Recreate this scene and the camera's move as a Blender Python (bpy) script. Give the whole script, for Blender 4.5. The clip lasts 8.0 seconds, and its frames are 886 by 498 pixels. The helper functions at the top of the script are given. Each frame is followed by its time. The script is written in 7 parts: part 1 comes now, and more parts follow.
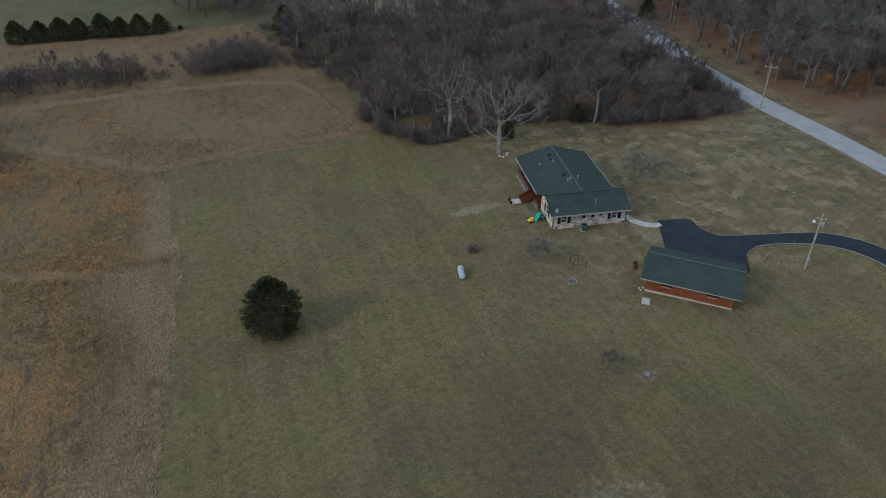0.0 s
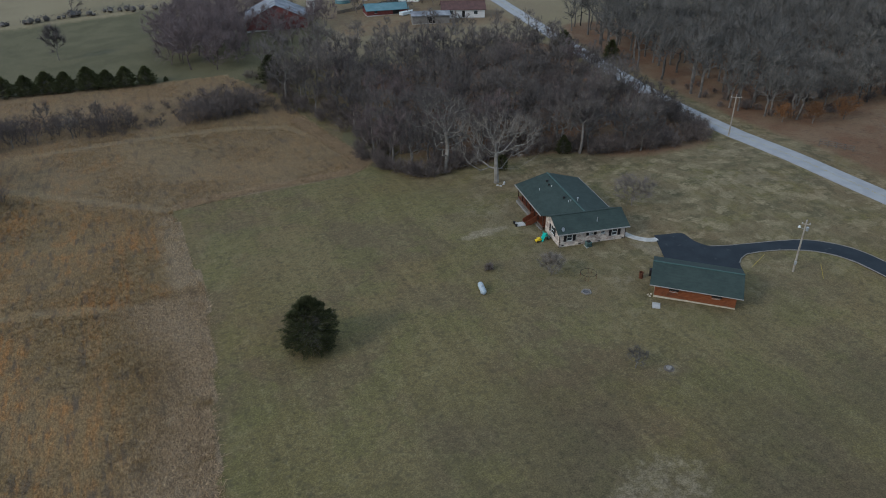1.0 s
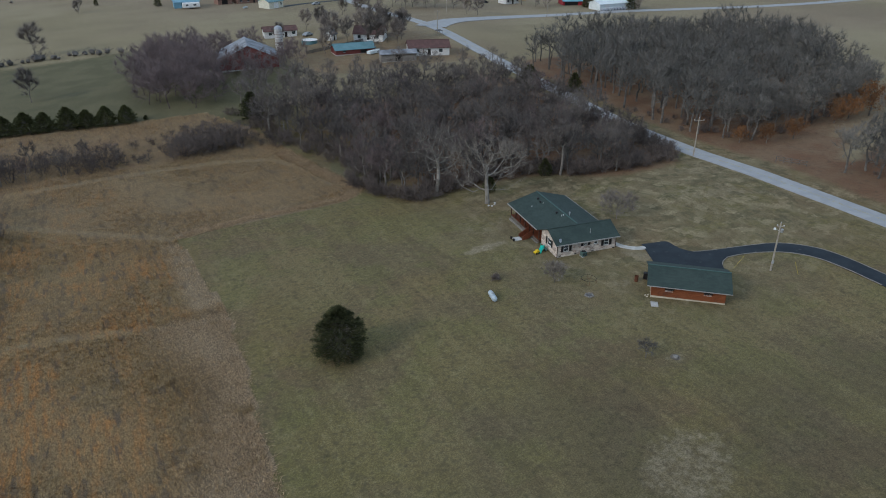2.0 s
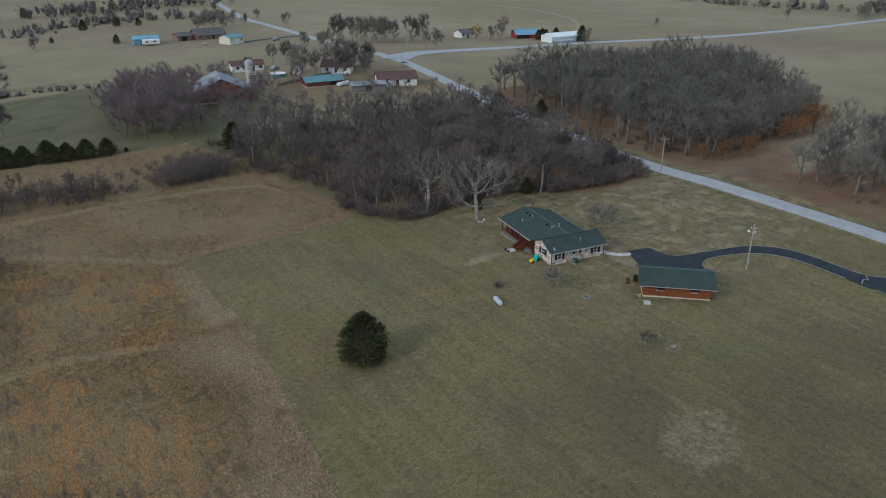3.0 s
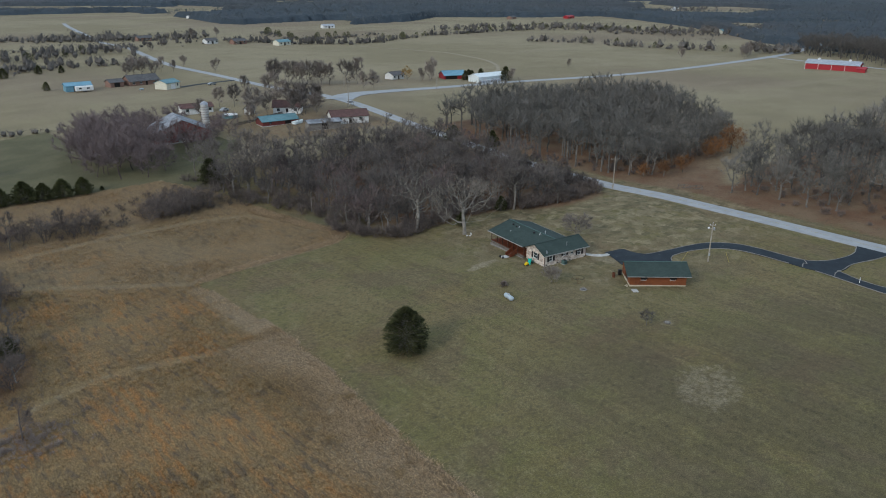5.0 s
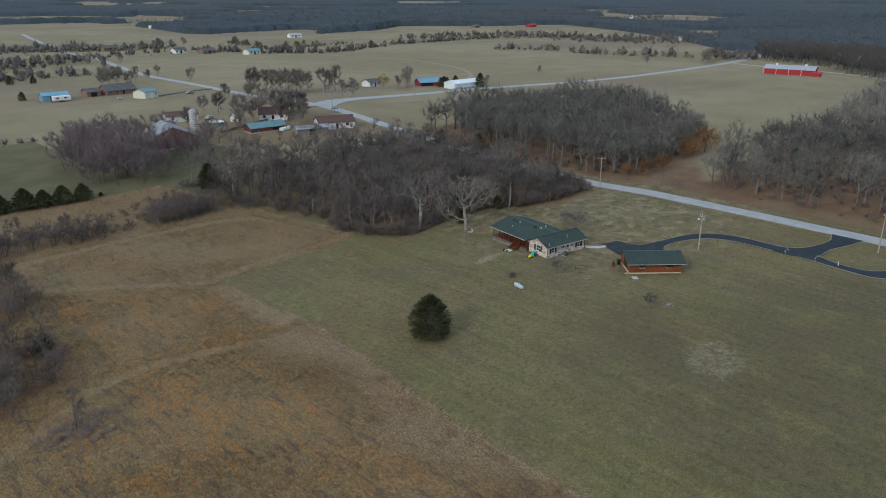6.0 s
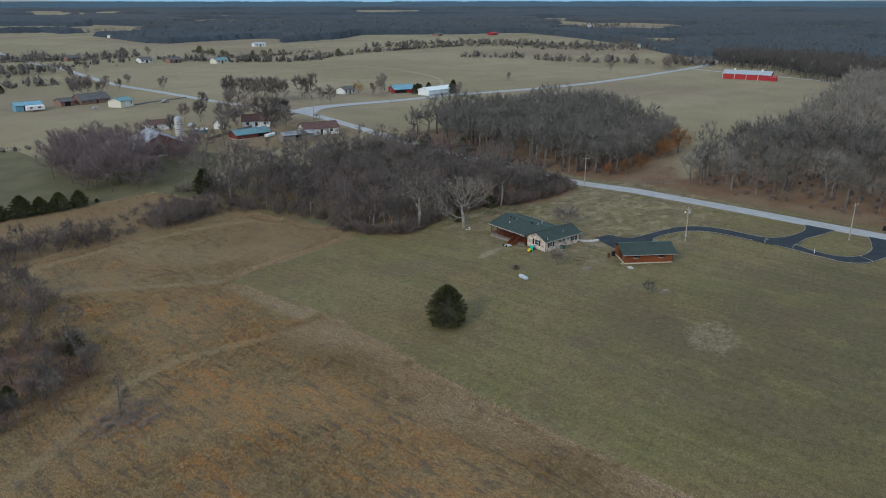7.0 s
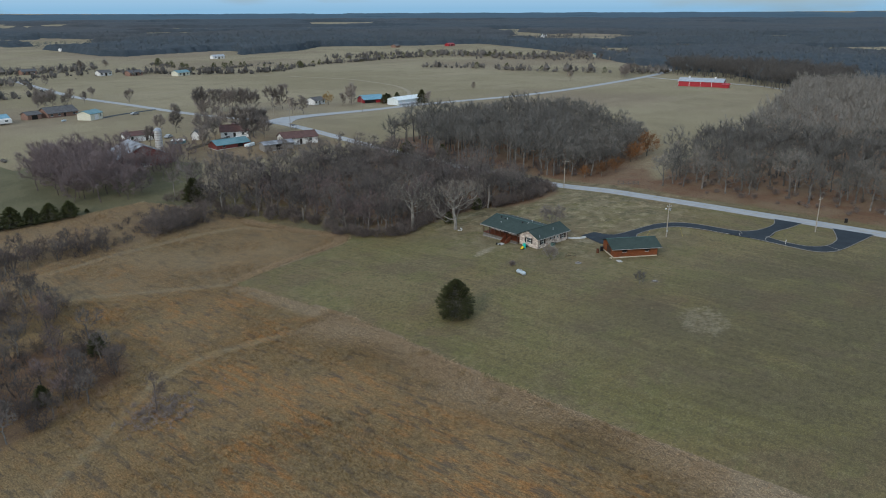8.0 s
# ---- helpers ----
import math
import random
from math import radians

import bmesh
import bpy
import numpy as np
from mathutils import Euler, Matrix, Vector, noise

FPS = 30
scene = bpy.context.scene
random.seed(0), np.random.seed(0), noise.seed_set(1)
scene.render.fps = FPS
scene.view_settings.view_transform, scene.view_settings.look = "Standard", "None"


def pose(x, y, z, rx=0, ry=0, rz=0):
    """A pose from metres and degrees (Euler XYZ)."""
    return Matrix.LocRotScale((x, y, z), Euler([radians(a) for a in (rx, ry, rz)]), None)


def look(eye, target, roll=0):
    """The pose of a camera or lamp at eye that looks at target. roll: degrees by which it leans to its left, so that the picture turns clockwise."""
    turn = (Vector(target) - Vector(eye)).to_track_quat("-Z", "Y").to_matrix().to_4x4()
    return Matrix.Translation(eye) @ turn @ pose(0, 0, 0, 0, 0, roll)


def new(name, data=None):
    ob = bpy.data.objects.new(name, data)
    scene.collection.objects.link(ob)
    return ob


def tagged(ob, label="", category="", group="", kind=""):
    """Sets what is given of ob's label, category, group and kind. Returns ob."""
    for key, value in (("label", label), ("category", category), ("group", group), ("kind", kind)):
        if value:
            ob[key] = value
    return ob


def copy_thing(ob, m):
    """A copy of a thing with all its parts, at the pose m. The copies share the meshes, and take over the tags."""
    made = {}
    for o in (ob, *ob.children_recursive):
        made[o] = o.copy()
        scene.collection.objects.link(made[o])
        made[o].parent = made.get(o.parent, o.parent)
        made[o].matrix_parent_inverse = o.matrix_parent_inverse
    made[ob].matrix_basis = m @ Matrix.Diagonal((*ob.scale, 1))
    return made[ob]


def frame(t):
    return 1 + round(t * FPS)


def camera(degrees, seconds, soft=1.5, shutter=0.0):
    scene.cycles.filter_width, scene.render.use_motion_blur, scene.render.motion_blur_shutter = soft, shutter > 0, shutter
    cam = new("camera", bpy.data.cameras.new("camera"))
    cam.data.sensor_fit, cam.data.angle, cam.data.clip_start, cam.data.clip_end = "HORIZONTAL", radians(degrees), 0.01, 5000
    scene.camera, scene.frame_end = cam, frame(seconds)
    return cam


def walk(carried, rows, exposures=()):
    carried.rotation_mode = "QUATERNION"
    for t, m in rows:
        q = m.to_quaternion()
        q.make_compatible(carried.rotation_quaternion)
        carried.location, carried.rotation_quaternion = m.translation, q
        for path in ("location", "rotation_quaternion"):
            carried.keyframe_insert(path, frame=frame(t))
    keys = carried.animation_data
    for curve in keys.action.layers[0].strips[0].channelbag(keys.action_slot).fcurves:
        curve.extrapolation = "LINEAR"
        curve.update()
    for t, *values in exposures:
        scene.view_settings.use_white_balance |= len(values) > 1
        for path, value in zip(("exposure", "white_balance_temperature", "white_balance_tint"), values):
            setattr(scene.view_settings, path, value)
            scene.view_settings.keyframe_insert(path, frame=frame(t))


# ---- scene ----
cam = camera(63.06, 8.0, soft=1.0)
ROWS = [
    (0.00, (-5.96, 0.34, 53.43), (21.19, 79.11, -1.87), -0.01),
    (0.50, (-11.47, -1.46, 53.23), (19.36, 77.98, 0.89), -0.09),
    (1.00, (-17.11, -3.12, 53.03), (17.56, 76.65, 3.69), -0.11),
    (1.75, (-25.75, -5.32, 52.75), (14.75, 73.92, 7.15), -0.01),
    (2.50, (-34.57, -7.13, 52.50), (11.59, 70.86, 10.22), 0.11),
    (3.00, (-40.51, -8.10, 52.36), (9.24, 68.77, 12.15), 0.10),
    (3.50, (-46.49, -8.86, 52.23), (6.45, 66.73, 13.70), 0.12),
    (4.00, (-52.48, -9.43, 52.13), (3.63, 64.64, 15.17), 0.17),
    (4.50, (-58.49, -9.78, 52.04), (0.47, 62.75, 16.50), 0.15),
    (5.25, (-67.49, -9.92, 51.94), (-5.09, 60.27, 17.59), 0.10),
    (6.00, (-76.46, -9.58, 51.88), (-11.12, 58.25, 18.28), 0.04),
    (6.50, (-82.41, -9.09, 51.85), (-14.99, 56.93, 18.77), 0.02),
    (7.00, (-88.34, -8.41, 51.83), (-18.96, 55.83, 19.27), -0.03),
    (7.50, (-94.23, -7.52, 51.81), (-22.81, 54.76, 19.87), -0.08),
    (8.00, (-100.10, -6.46, 51.79), (-26.43, 53.54, 20.60), -0.22),
]
walk(cam, [(t, look(eye, target, roll)) for t, eye, target, roll in ROWS], exposures=[(0.0, -0.38, 6240, 12), (1.2, -0.32, 6250, 12), (3.0, -0.19, 6330, 11), (6.0, -0.08, 6440, 10), (8.0, -0.06, 6460, 10)])

# ---- light: late-winter overcast with a weak low sun in the west ----
SUN_EL, SUN_AZ = 28.0, 262.0
world = bpy.data.worlds.new("overcast_sky")
scene.world = world
world.use_nodes = True
wn, wl = world.node_tree.nodes, world.node_tree.links
wn.clear()
w_out = wn.new("ShaderNodeOutputWorld")
w_bg = wn.new("ShaderNodeBackground")
w_sky = wn.new("ShaderNodeTexSky")
w_sky.sky_type = "NISHITA"
w_sky.sun_disc = False
w_sky.sun_elevation = radians(SUN_EL)
w_sky.sun_rotation = radians(SUN_AZ)
w_sky.air_density, w_sky.dust_density, w_sky.ozone_density = 1.0, 1.5, 1.2
w_co = wn.new("ShaderNodeTexCoord")
w_map = wn.new("ShaderNodeMapping")
w_map.inputs["Scale"].default_value = (1.0, 1.0, 5.0)
w_noise = wn.new("ShaderNodeTexNoise")
w_noise.inputs["Scale"].default_value = 2.6
w_noise.inputs["Detail"].default_value = 7.0
w_ramp = wn.new("ShaderNodeValToRGB")
w_ramp.color_ramp.elements[0].position = 0.28
w_ramp.color_ramp.elements[1].position = 0.50
w_mix = wn.new("ShaderNodeMix")
w_mix.data_type = "RGBA"
w_sep = wn.new("ShaderNodeSeparateXYZ")
w_low = wn.new("ShaderNodeMapRange")
w_low.inputs["From Min"].default_value, w_low.inputs["From Max"].default_value = 0.004, 0.05
w_tone = wn.new("ShaderNodeMix")
w_tone.data_type = "RGBA"
w_tone.inputs["A"].default_value = (2.3, 4.3, 6.2, 1)
w_tone.inputs["B"].default_value = (5.1, 6.5, 8.1, 1)
wl.new(w_co.outputs["Generated"], w_sep.inputs[0])
wl.new(w_sep.outputs["Z"], w_low.inputs["Value"])
wl.new(w_low.outputs[0], w_tone.inputs["Factor"])
wl.new(w_tone.outputs["Result"], w_mix.inputs["B"])
wl.new(w_co.outputs["Generated"], w_map.inputs["Vector"])
wl.new(w_map.outputs["Vector"], w_noise.inputs["Vector"])
wl.new(w_noise.outputs["Fac"], w_ramp.inputs["Fac"])
wl.new(w_ramp.outputs["Color"], w_mix.inputs["Factor"])
wl.new(w_sky.outputs["Color"], w_mix.inputs["A"])
wl.new(w_mix.outputs["Result"], w_bg.inputs["Color"])
w_bg.inputs["Strength"].default_value = 0.118
wl.new(w_bg.outputs["Background"], w_out.inputs["Surface"])

sun_data = bpy.data.lights.new("sun", "SUN")
sun_data.energy = 1.5
sun_data.angle = radians(11)
sun_data.color = (1.0, 0.95, 0.88)
sun = new("sun", sun_data)
sun_dir = Vector((math.sin(radians(SUN_AZ)) * math.cos(radians(SUN_EL)), math.cos(radians(SUN_AZ)) * math.cos(radians(SUN_EL)), math.sin(radians(SUN_EL))))
sun.matrix_world = look(sun_dir * 300, (0, 0, 0))


# ---- materials ----
class Nodes:
    """Short hand for building one node material."""

    def __init__(self, name, rough=0.8, metal=0.0):
        self.mat = bpy.data.materials.new(name)
        self.mat.use_nodes = True
        self.n, self.l = self.mat.node_tree.nodes, self.mat.node_tree.links
        self.n.clear()
        self.out = self.n.new("ShaderNodeOutputMaterial")
        self.bsdf = self.n.new("ShaderNodeBsdfPrincipled")
        self.bsdf.inputs["Roughness"].default_value = rough
        self.bsdf.inputs["Metallic"].default_value = metal
        self.bsdf.inputs["Specular IOR Level"].default_value = 0.3
        self.l.new(self.bsdf.outputs[0], self.out.inputs[0])
        self.geo = self.n.new("ShaderNodeNewGeometry")

    def position(self):
        return self.geo.outputs["Position"]

    def island(self):
        return self.geo.outputs["Random Per Island"]

    def object_random(self):
        return self.n.new("ShaderNodeObjectInfo").outputs["Random"]

    def stretched(self, sx, sy, sz, turn=0.0):
        m = self.n.new("ShaderNodeMapping")
        m.inputs["Scale"].default_value = (sx, sy, sz)
        m.inputs["Rotation"].default_value = (0, 0, radians(turn))
        self.l.new(self.position(), m.inputs["Vector"])
        return m.outputs[0]

    def noise(self, scale, detail=4.0, vector=None, rough=0.55):
        t = self.n.new("ShaderNodeTexNoise")
        t.inputs["Scale"].default_value = scale
        t.inputs["Detail"].default_value = detail
        t.inputs["Roughness"].default_value = rough
        self.l.new(vector or self.position(), t.inputs["Vector"])
        return t.outputs["Fac"]

    def steps(self, value, lo, hi):
        r = self.n.new("ShaderNodeMapRange")
        r.interpolation_type = "SMOOTHSTEP"
        r.inputs["From Min"].default_value, r.inputs["From Max"].default_value = lo, hi
        self.l.new(value, r.inputs["Value"])
        return r.outputs[0]

    def math(self, kind, a, b):
        m = self.n.new("ShaderNodeMath")
        m.operation = kind
        for k, v in enumerate((a, b)):
            if isinstance(v, (int, float)):
                m.inputs[k].default_value = v
            else:
                self.l.new(v, m.inputs[k])
        return m.outputs[0]

    def mix(self, fac, a, b, kind="MIX"):
        m = self.n.new("ShaderNodeMix")
        m.data_type, m.blend_type = "RGBA", kind
        for key, v in (("Factor", fac), ("A", a), ("B", b)):
            if isinstance(v, (int, float)):
                m.inputs[key].default_value = v
            elif isinstance(v, tuple):
                m.inputs[key].default_value = (*v, 1)
            else:
                self.l.new(v, m.inputs[key])
        return m.outputs["Result"]

    def cover(self, name):
        a = self.n.new("ShaderNodeAttribute")
        a.attribute_name = name
        s = self.n.new("ShaderNodeSeparateColor")
        self.l.new(a.outputs["Color"], s.inputs[0])
        return s.outputs

    def colour(self, c):
        self.l.new(c, self.bsdf.inputs["Base Color"])
        return self

    def bump(self, height, strength=0.4, distance=0.1):
        b = self.n.new("ShaderNodeBump")
        b.inputs["Strength"].default_value, b.inputs["Distance"].default_value = strength, distance
        self.l.new(height, b.inputs["Height"])
        self.l.new(b.outputs[0], self.bsdf.inputs["Normal"])
        return self


def plain(name, c1, c2, scale=3.0, rough=0.75, metal=0.0, bump=0.25, fine=24.0):
    """A surface of two tones, mixed by noise at two scales, with a fine relief."""
    k = Nodes(name, rough, metal)
    big, small = k.noise(scale, 5), k.noise(fine, 3)
    base = k.mix(k.steps(big, 0.35, 0.65), c1, c2)
    tone = k.mix(k.steps(small, 0.3, 0.7), (0.82, 0.82, 0.82), (1.12, 1.12, 1.12))
    k.colour(k.mix(1.0, base, tone, "MULTIPLY"))
    k.bump(small, bump, 0.02)
    return k.mat


def bark(name, c1, c2, vary=0.35, flake=0.25):
    k = Nodes(name, 0.9)
    n = k.noise(1.2, 4)
    base = k.mix(k.steps(n, 0.35, 0.65), c1, c2)
    per = k.mix(k.object_random(), (1 - vary, 1 - vary, 1 - vary), (1 + vary, 1 + vary * 0.9, 1 + vary * 0.75))
    isl = k.mix(k.island(), (1 - flake, 1 - flake, 1 - flake), (1 + flake, 1 + flake * 0.9, 1 + flake * 0.75))
    k.colour(k.mix(1.0, k.mix(1.0, base, per, "MULTIPLY"), isl, "MULTIPLY"))
    return k.mat


M_BARK = bark("grey_bark", (0.108, 0.101, 0.094), (0.180, 0.170, 0.157))
M_TWIG = bark("brown_twigs", (0.104, 0.093, 0.089), (0.166, 0.150, 0.142))
M_TWIG_OAK = bark("grey_brown_hardwood_twigs", (0.136, 0.133, 0.124), (0.196, 0.190, 0.177))
M_TWIG_MAUVE = bark("mauve_buds_and_twigs", (0.255, 0.200, 0.200), (0.325, 0.262, 0.258))
M_TWIG_FARM = bark("grey_brown_shade_tree_twigs", (0.19, 0.168, 0.155), (0.26, 0.23, 0.21))
M_TWIG_RED = bark("reddish_buds_and_twigs", (0.140, 0.108, 0.110), (0.190, 0.150, 0.148))
M_PALE = bark("pale_sycamore_bark", (0.33, 0.315, 0.285), (0.21, 0.198, 0.178))
M_PALE_TWIG = bark("pale_twigs", (0.21, 0.19, 0.17), (0.15, 0.135, 0.12))
M_BRUSH = bark("brush_twigs", (0.102, 0.086, 0.081), (0.162, 0.137, 0.127))
M_BRIAR = bark("briar_canes", (0.25, 0.205, 0.19), (0.34, 0.29, 0.265))
M_FAR_TREE = bark("distant_bare_trees", (0.088, 0.083, 0.079), (0.140, 0.130, 0.121), 0.2, 0.3)
# Cool blue-grey: distance haze painted into the twig colour.
M_FAR_CROWN = bark("haze_tinted_crown_twigs", (0.064, 0.077, 0.086), (0.086, 0.101, 0.110), 0.2, 0.12)
M_LEAF_RUST = bark("rust_brown_leaves", (0.18, 0.085, 0.035), (0.25, 0.125, 0.055))
M_WILLOW = bark("golden_willow_twigs", (0.30, 0.19, 0.06), (0.22, 0.14, 0.05))
M_NEEDLE = bark("dark_cedar_needles", (0.055, 0.064, 0.024), (0.088, 0.094, 0.038), 0.25, 0.4)
k = Nodes("dark_green_shingles", 0.75)
tabs = k.noise(1.0, 3, k.stretched(1.1, 1.1, 9.0))
fade, grit = k.noise(0.6, 5, None, 0.6), k.noise(14, 3)
c = k.mix(k.steps(fade, 0.36, 0.64), (0.031, 0.049, 0.043), (0.040, 0.060, 0.052))
c = k.mix(1.0, c, k.mix(k.steps(tabs, 0.38, 0.62), (0.93, 0.93, 0.93), (1.07, 1.07, 1.06)), "MULTIPLY")
k.colour(k.mix(1.0, c, k.mix(k.steps(grit, 0.3, 0.7), (0.85, 0.85, 0.85), (1.15, 1.15, 1.15)), "MULTIPLY"))
k.bump(k.math("ADD", tabs, k.math("MULTIPLY", grit, 0.4)), 0.4, 0.02)
M_ROOF = k.mat
M_ROOF_CAP = plain("green_ridge_cap", (0.05, 0.10, 0.09), (0.06, 0.115, 0.10), 3, 0.55)
M_STEEL = plain("galvanised_steel", (0.42, 0.44, 0.46), (0.55, 0.57, 0.58), 2, 0.4, 0.6)
M_WHITE = plain("white_paint", (0.72, 0.72, 0.70), (0.80, 0.80, 0.78), 2, 0.5)
M_CREAM = plain("cream_siding", (0.62, 0.60, 0.48), (0.68, 0.66, 0.55), 2, 0.6)
M_BLACK = plain("black_paint", (0.012, 0.011, 0.012), (0.02, 0.018, 0.018), 4, 0.5)
M_DARK = plain("dark_opening", (0.015, 0.014, 0.013), (0.025, 0.022, 0.02), 2, 0.8)
M_CONCRETE = plain("weathered_concrete", (0.42, 0.41, 0.38), (0.55, 0.54, 0.51), 0.9, 0.85)
M_DECK = plain("red_brown_deck_stain", (0.13, 0.038, 0.018), (0.19, 0.058, 0.026), 2.5, 0.65)
M_DECK_DARK = plain("dark_brown_posts", (0.05, 0.025, 0.016), (0.075, 0.038, 0.024), 2.5, 0.65)
M_POLE = plain("weathered_pole_wood", (0.30, 0.26, 0.21), (0.40, 0.36, 0.30), 2.0, 0.85)
M_TANK = plain("white_tank_enamel", (0.37, 0.44, 0.48), (0.46, 0.53, 0.56), 2.0, 0.3)
M_RUST = plain("rusty_steel", (0.09, 0.035, 0.02), (0.15, 0.06, 0.03), 5.0, 0.85)
M_GREY_GREEN = plain("grey_green_enamel", (0.075, 0.14, 0.13), (0.10, 0.165, 0.15), 3.0, 0.5)
M_TEAL = plain("teal_plastic", (0.0, 0.42, 0.33), (0.01, 0.48, 0.38), 3, 0.35)
M_YELLOW = plain("yellow_plastic", (0.75, 0.52, 0.02), (0.8, 0.58, 0.03), 3, 0.35)
M_GUARD = plain("faded_yellow_guard", (0.40, 0.31, 0.06), (0.46, 0.36, 0.08), 3, 0.5)
M_BARN_RED = plain("barn_red_steel", (0.33, 0.022, 0.03), (0.40, 0.03, 0.04), 1.5, 0.5)
M_DULL_RED = plain("dull_red_siding", (0.16, 0.04, 0.035), (0.21, 0.06, 0.05), 1.5, 0.7)
M_ROOF_GREY = plain("pale_grey_metal_roof", (0.32, 0.345, 0.385), (0.42, 0.445, 0.475), 0.5, 0.5)
M_ROOF_OLD = plain("patchy_old_metal_roof", (0.17, 0.182, 0.20), (0.32, 0.335, 0.36), 0.4, 0.8)
M_ROOF_BLUE = plain("blue_metal_roof", (0.13, 0.30, 0.40), (0.18, 0.36, 0.46), 0.5, 0.45)
M_ROOF_TEAL = plain("blue_green_metal_roof", (0.10, 0.22, 0.25), (0.14, 0.27, 0.30), 0.5, 0.45)
M_ROOF_BROWN = plain("red_brown_shingles", (0.10, 0.055, 0.05), (0.14, 0.075, 0.065), 0.8, 0.8)
M_ROOF_SLATE = plain("grey_shingles", (0.09, 0.088, 0.09), (0.13, 0.125, 0.125), 0.8, 0.8)
M_BRICK_FAR = plain("brown_brick_wall", (0.22, 0.13, 0.10), (0.28, 0.17, 0.13), 1.5, 0.8)
M_VINYL = plain("white_vinyl_siding", (0.66, 0.66, 0.64), (0.74, 0.74, 0.72), 0.7, 0.6)
M_PLASTIC_WHITE = plain("white_greenhouse_sheet", (0.68, 0.74, 0.75), (0.76, 0.82, 0.82), 0.6, 0.4)
M_POOL = plain("pool_water", (0.16, 0.34, 0.36), (0.2, 0.4, 0.4), 1.5, 0.1)
M_TYRE = plain("black_rubber", (0.015, 0.015, 0.015), (0.022, 0.022, 0.022), 5, 0.8)
M_CARPAINT = plain("silver_car_paint", (0.34, 0.36, 0.38), (0.40, 0.42, 0.44), 3, 0.3, 0.4)
M_TRIM = plain("weathered_beige_trim", (0.30, 0.285, 0.26), (0.38, 0.36, 0.33), 2, 0.6)
M_LINE = plain("faded_yellow_line", (0.42, 0.33, 0.08), (0.36, 0.31, 0.16), 0.6, 0.8)
# Blue of far haze, painted into the ridge woodland's base colour.
M_FAR_RIDGE = bark("haze_tinted_ridges", (0.026, 0.062, 0.094), (0.036, 0.080, 0.114), 0.1, 0.1)
M_FOOTING = plain("cream_concrete_footing", (0.46, 0.40, 0.29), (0.56, 0.50, 0.38), 1.2, 0.85)
M_GREY_WOOD = plain("grey_fence_wood", (0.11, 0.095, 0.08), (0.16, 0.14, 0.12), 2, 0.85)
M_EDGING = plain("grey_concrete_edging", (0.20, 0.188, 0.165), (0.27, 0.255, 0.228), 1.5, 0.85)
M_STONE = plain("pale_rough_stone", (0.20, 0.185, 0.165), (0.28, 0.26, 0.23), 4, 0.85)

k = Nodes("window_glass", 0.06)
k.bsdf.inputs["Base Color"].default_value = (0.05, 0.065, 0.07, 1)
k.bsdf.inputs["Specular IOR Level"].default_value = 0.6
M_GLASS = k.mat

# masonry of the house: blended pinkish-grey blocks with light joints
k = Nodes("pinkish_stone_veneer", 0.85)
b = k.n.new("ShaderNodeTexBrick")
b.inputs["Color1"].default_value = (0.66, 0.60, 0.53, 1)
b.inputs["Color2"].default_value = (0.36, 0.27, 0.225, 1)
b.inputs["Mortar"].default_value = (0.56, 0.53, 0.48, 1)
b.inputs["Scale"].default_value = 1.0
b.inputs["Brick Width"].default_value, b.inputs["Row Height"].default_value = 0.46, 0.19
b.inputs["Mortar Size"].default_value = 0.012
co = k.n.new("ShaderNodeTexCoord")
sep = k.n.new("ShaderNodeSeparateXYZ")
com = k.n.new("ShaderNodeCombineXYZ")
k.l.new(co.outputs["Object"], sep.inputs[0])
k.l.new(k.math("ADD", sep.outputs[0], sep.outputs[1]), com.inputs[0])
k.l.new(sep.outputs[2], com.inputs[1])
k.l.new(com.outputs[0], b.inputs["Vector"])
patch = k.mix(k.steps(k.noise(1.1, 4), 0.35, 0.65), (0.76, 0.74, 0.73), (1.20, 1.18, 1.14))
k.colour(k.mix(1.0, b.outputs["Color"], patch, "MULTIPLY"))
k.bump(b.outputs["Fac"], 0.4, -0.02)
M_VENEER = k.mat

# stained log siding of the outbuilding
k = Nodes("orange_brown_log_siding", 0.6)
grain = k.noise(1.0, 5, k.stretched(1.5, 1.5, 30))
wear = k.noise(0.7, 4)
c = k.mix(k.steps(grain, 0.3, 0.7), (0.165, 0.050, 0.018), (0.235, 0.076, 0.027))
k.colour(k.mix(k.steps(wear, 0.5, 0.75), c, (0.12, 0.042, 0.02)))
k.bump(grain, 0.3, 0.02)
M_LOG = k.mat

# fresh blacktop and the worn pale county road
k = Nodes("sealed_blacktop", 0.75)
n1, n2 = k.noise(0.35, 5), k.noise(30, 2)
c = k.mix(k.steps(n1, 0.35, 0.65), (0.015, 0.022, 0.029), (0.024, 0.033, 0.041))
k.colour(k.mix(k.steps(k.noise(1.1, 6), 0.62, 0.75), c, (0.06, 0.062, 0.065)))
k.bump(n2, 0.3, 0.01)
M_BLACKTOP = k.mat
k = Nodes("worn_chip_seal", 0.9)
n1, n2 = k.noise(0.5, 5), k.noise(25, 2)
c = k.mix(k.steps(n1, 0.35, 0.65), (0.325, 0.334, 0.342), (0.375, 0.383, 0.390))
k.colour(k.mix(k.steps(n2, 0.3, 0.7), c, k.mix(1.0, c, (0.9, 0.9, 0.9), "MULTIPLY")))
k.bump(n2, 0.3, 0.01)
k.colour(k.mix(k.math('MULTIPLY', k.steps(k.noise(1.0, 3, k.stretched(0.9, 0.03, 1, -2)), 0.5, 0.65), 0.16), c, (0.25, 0.257, 0.265)))
M_ROAD = k.mat

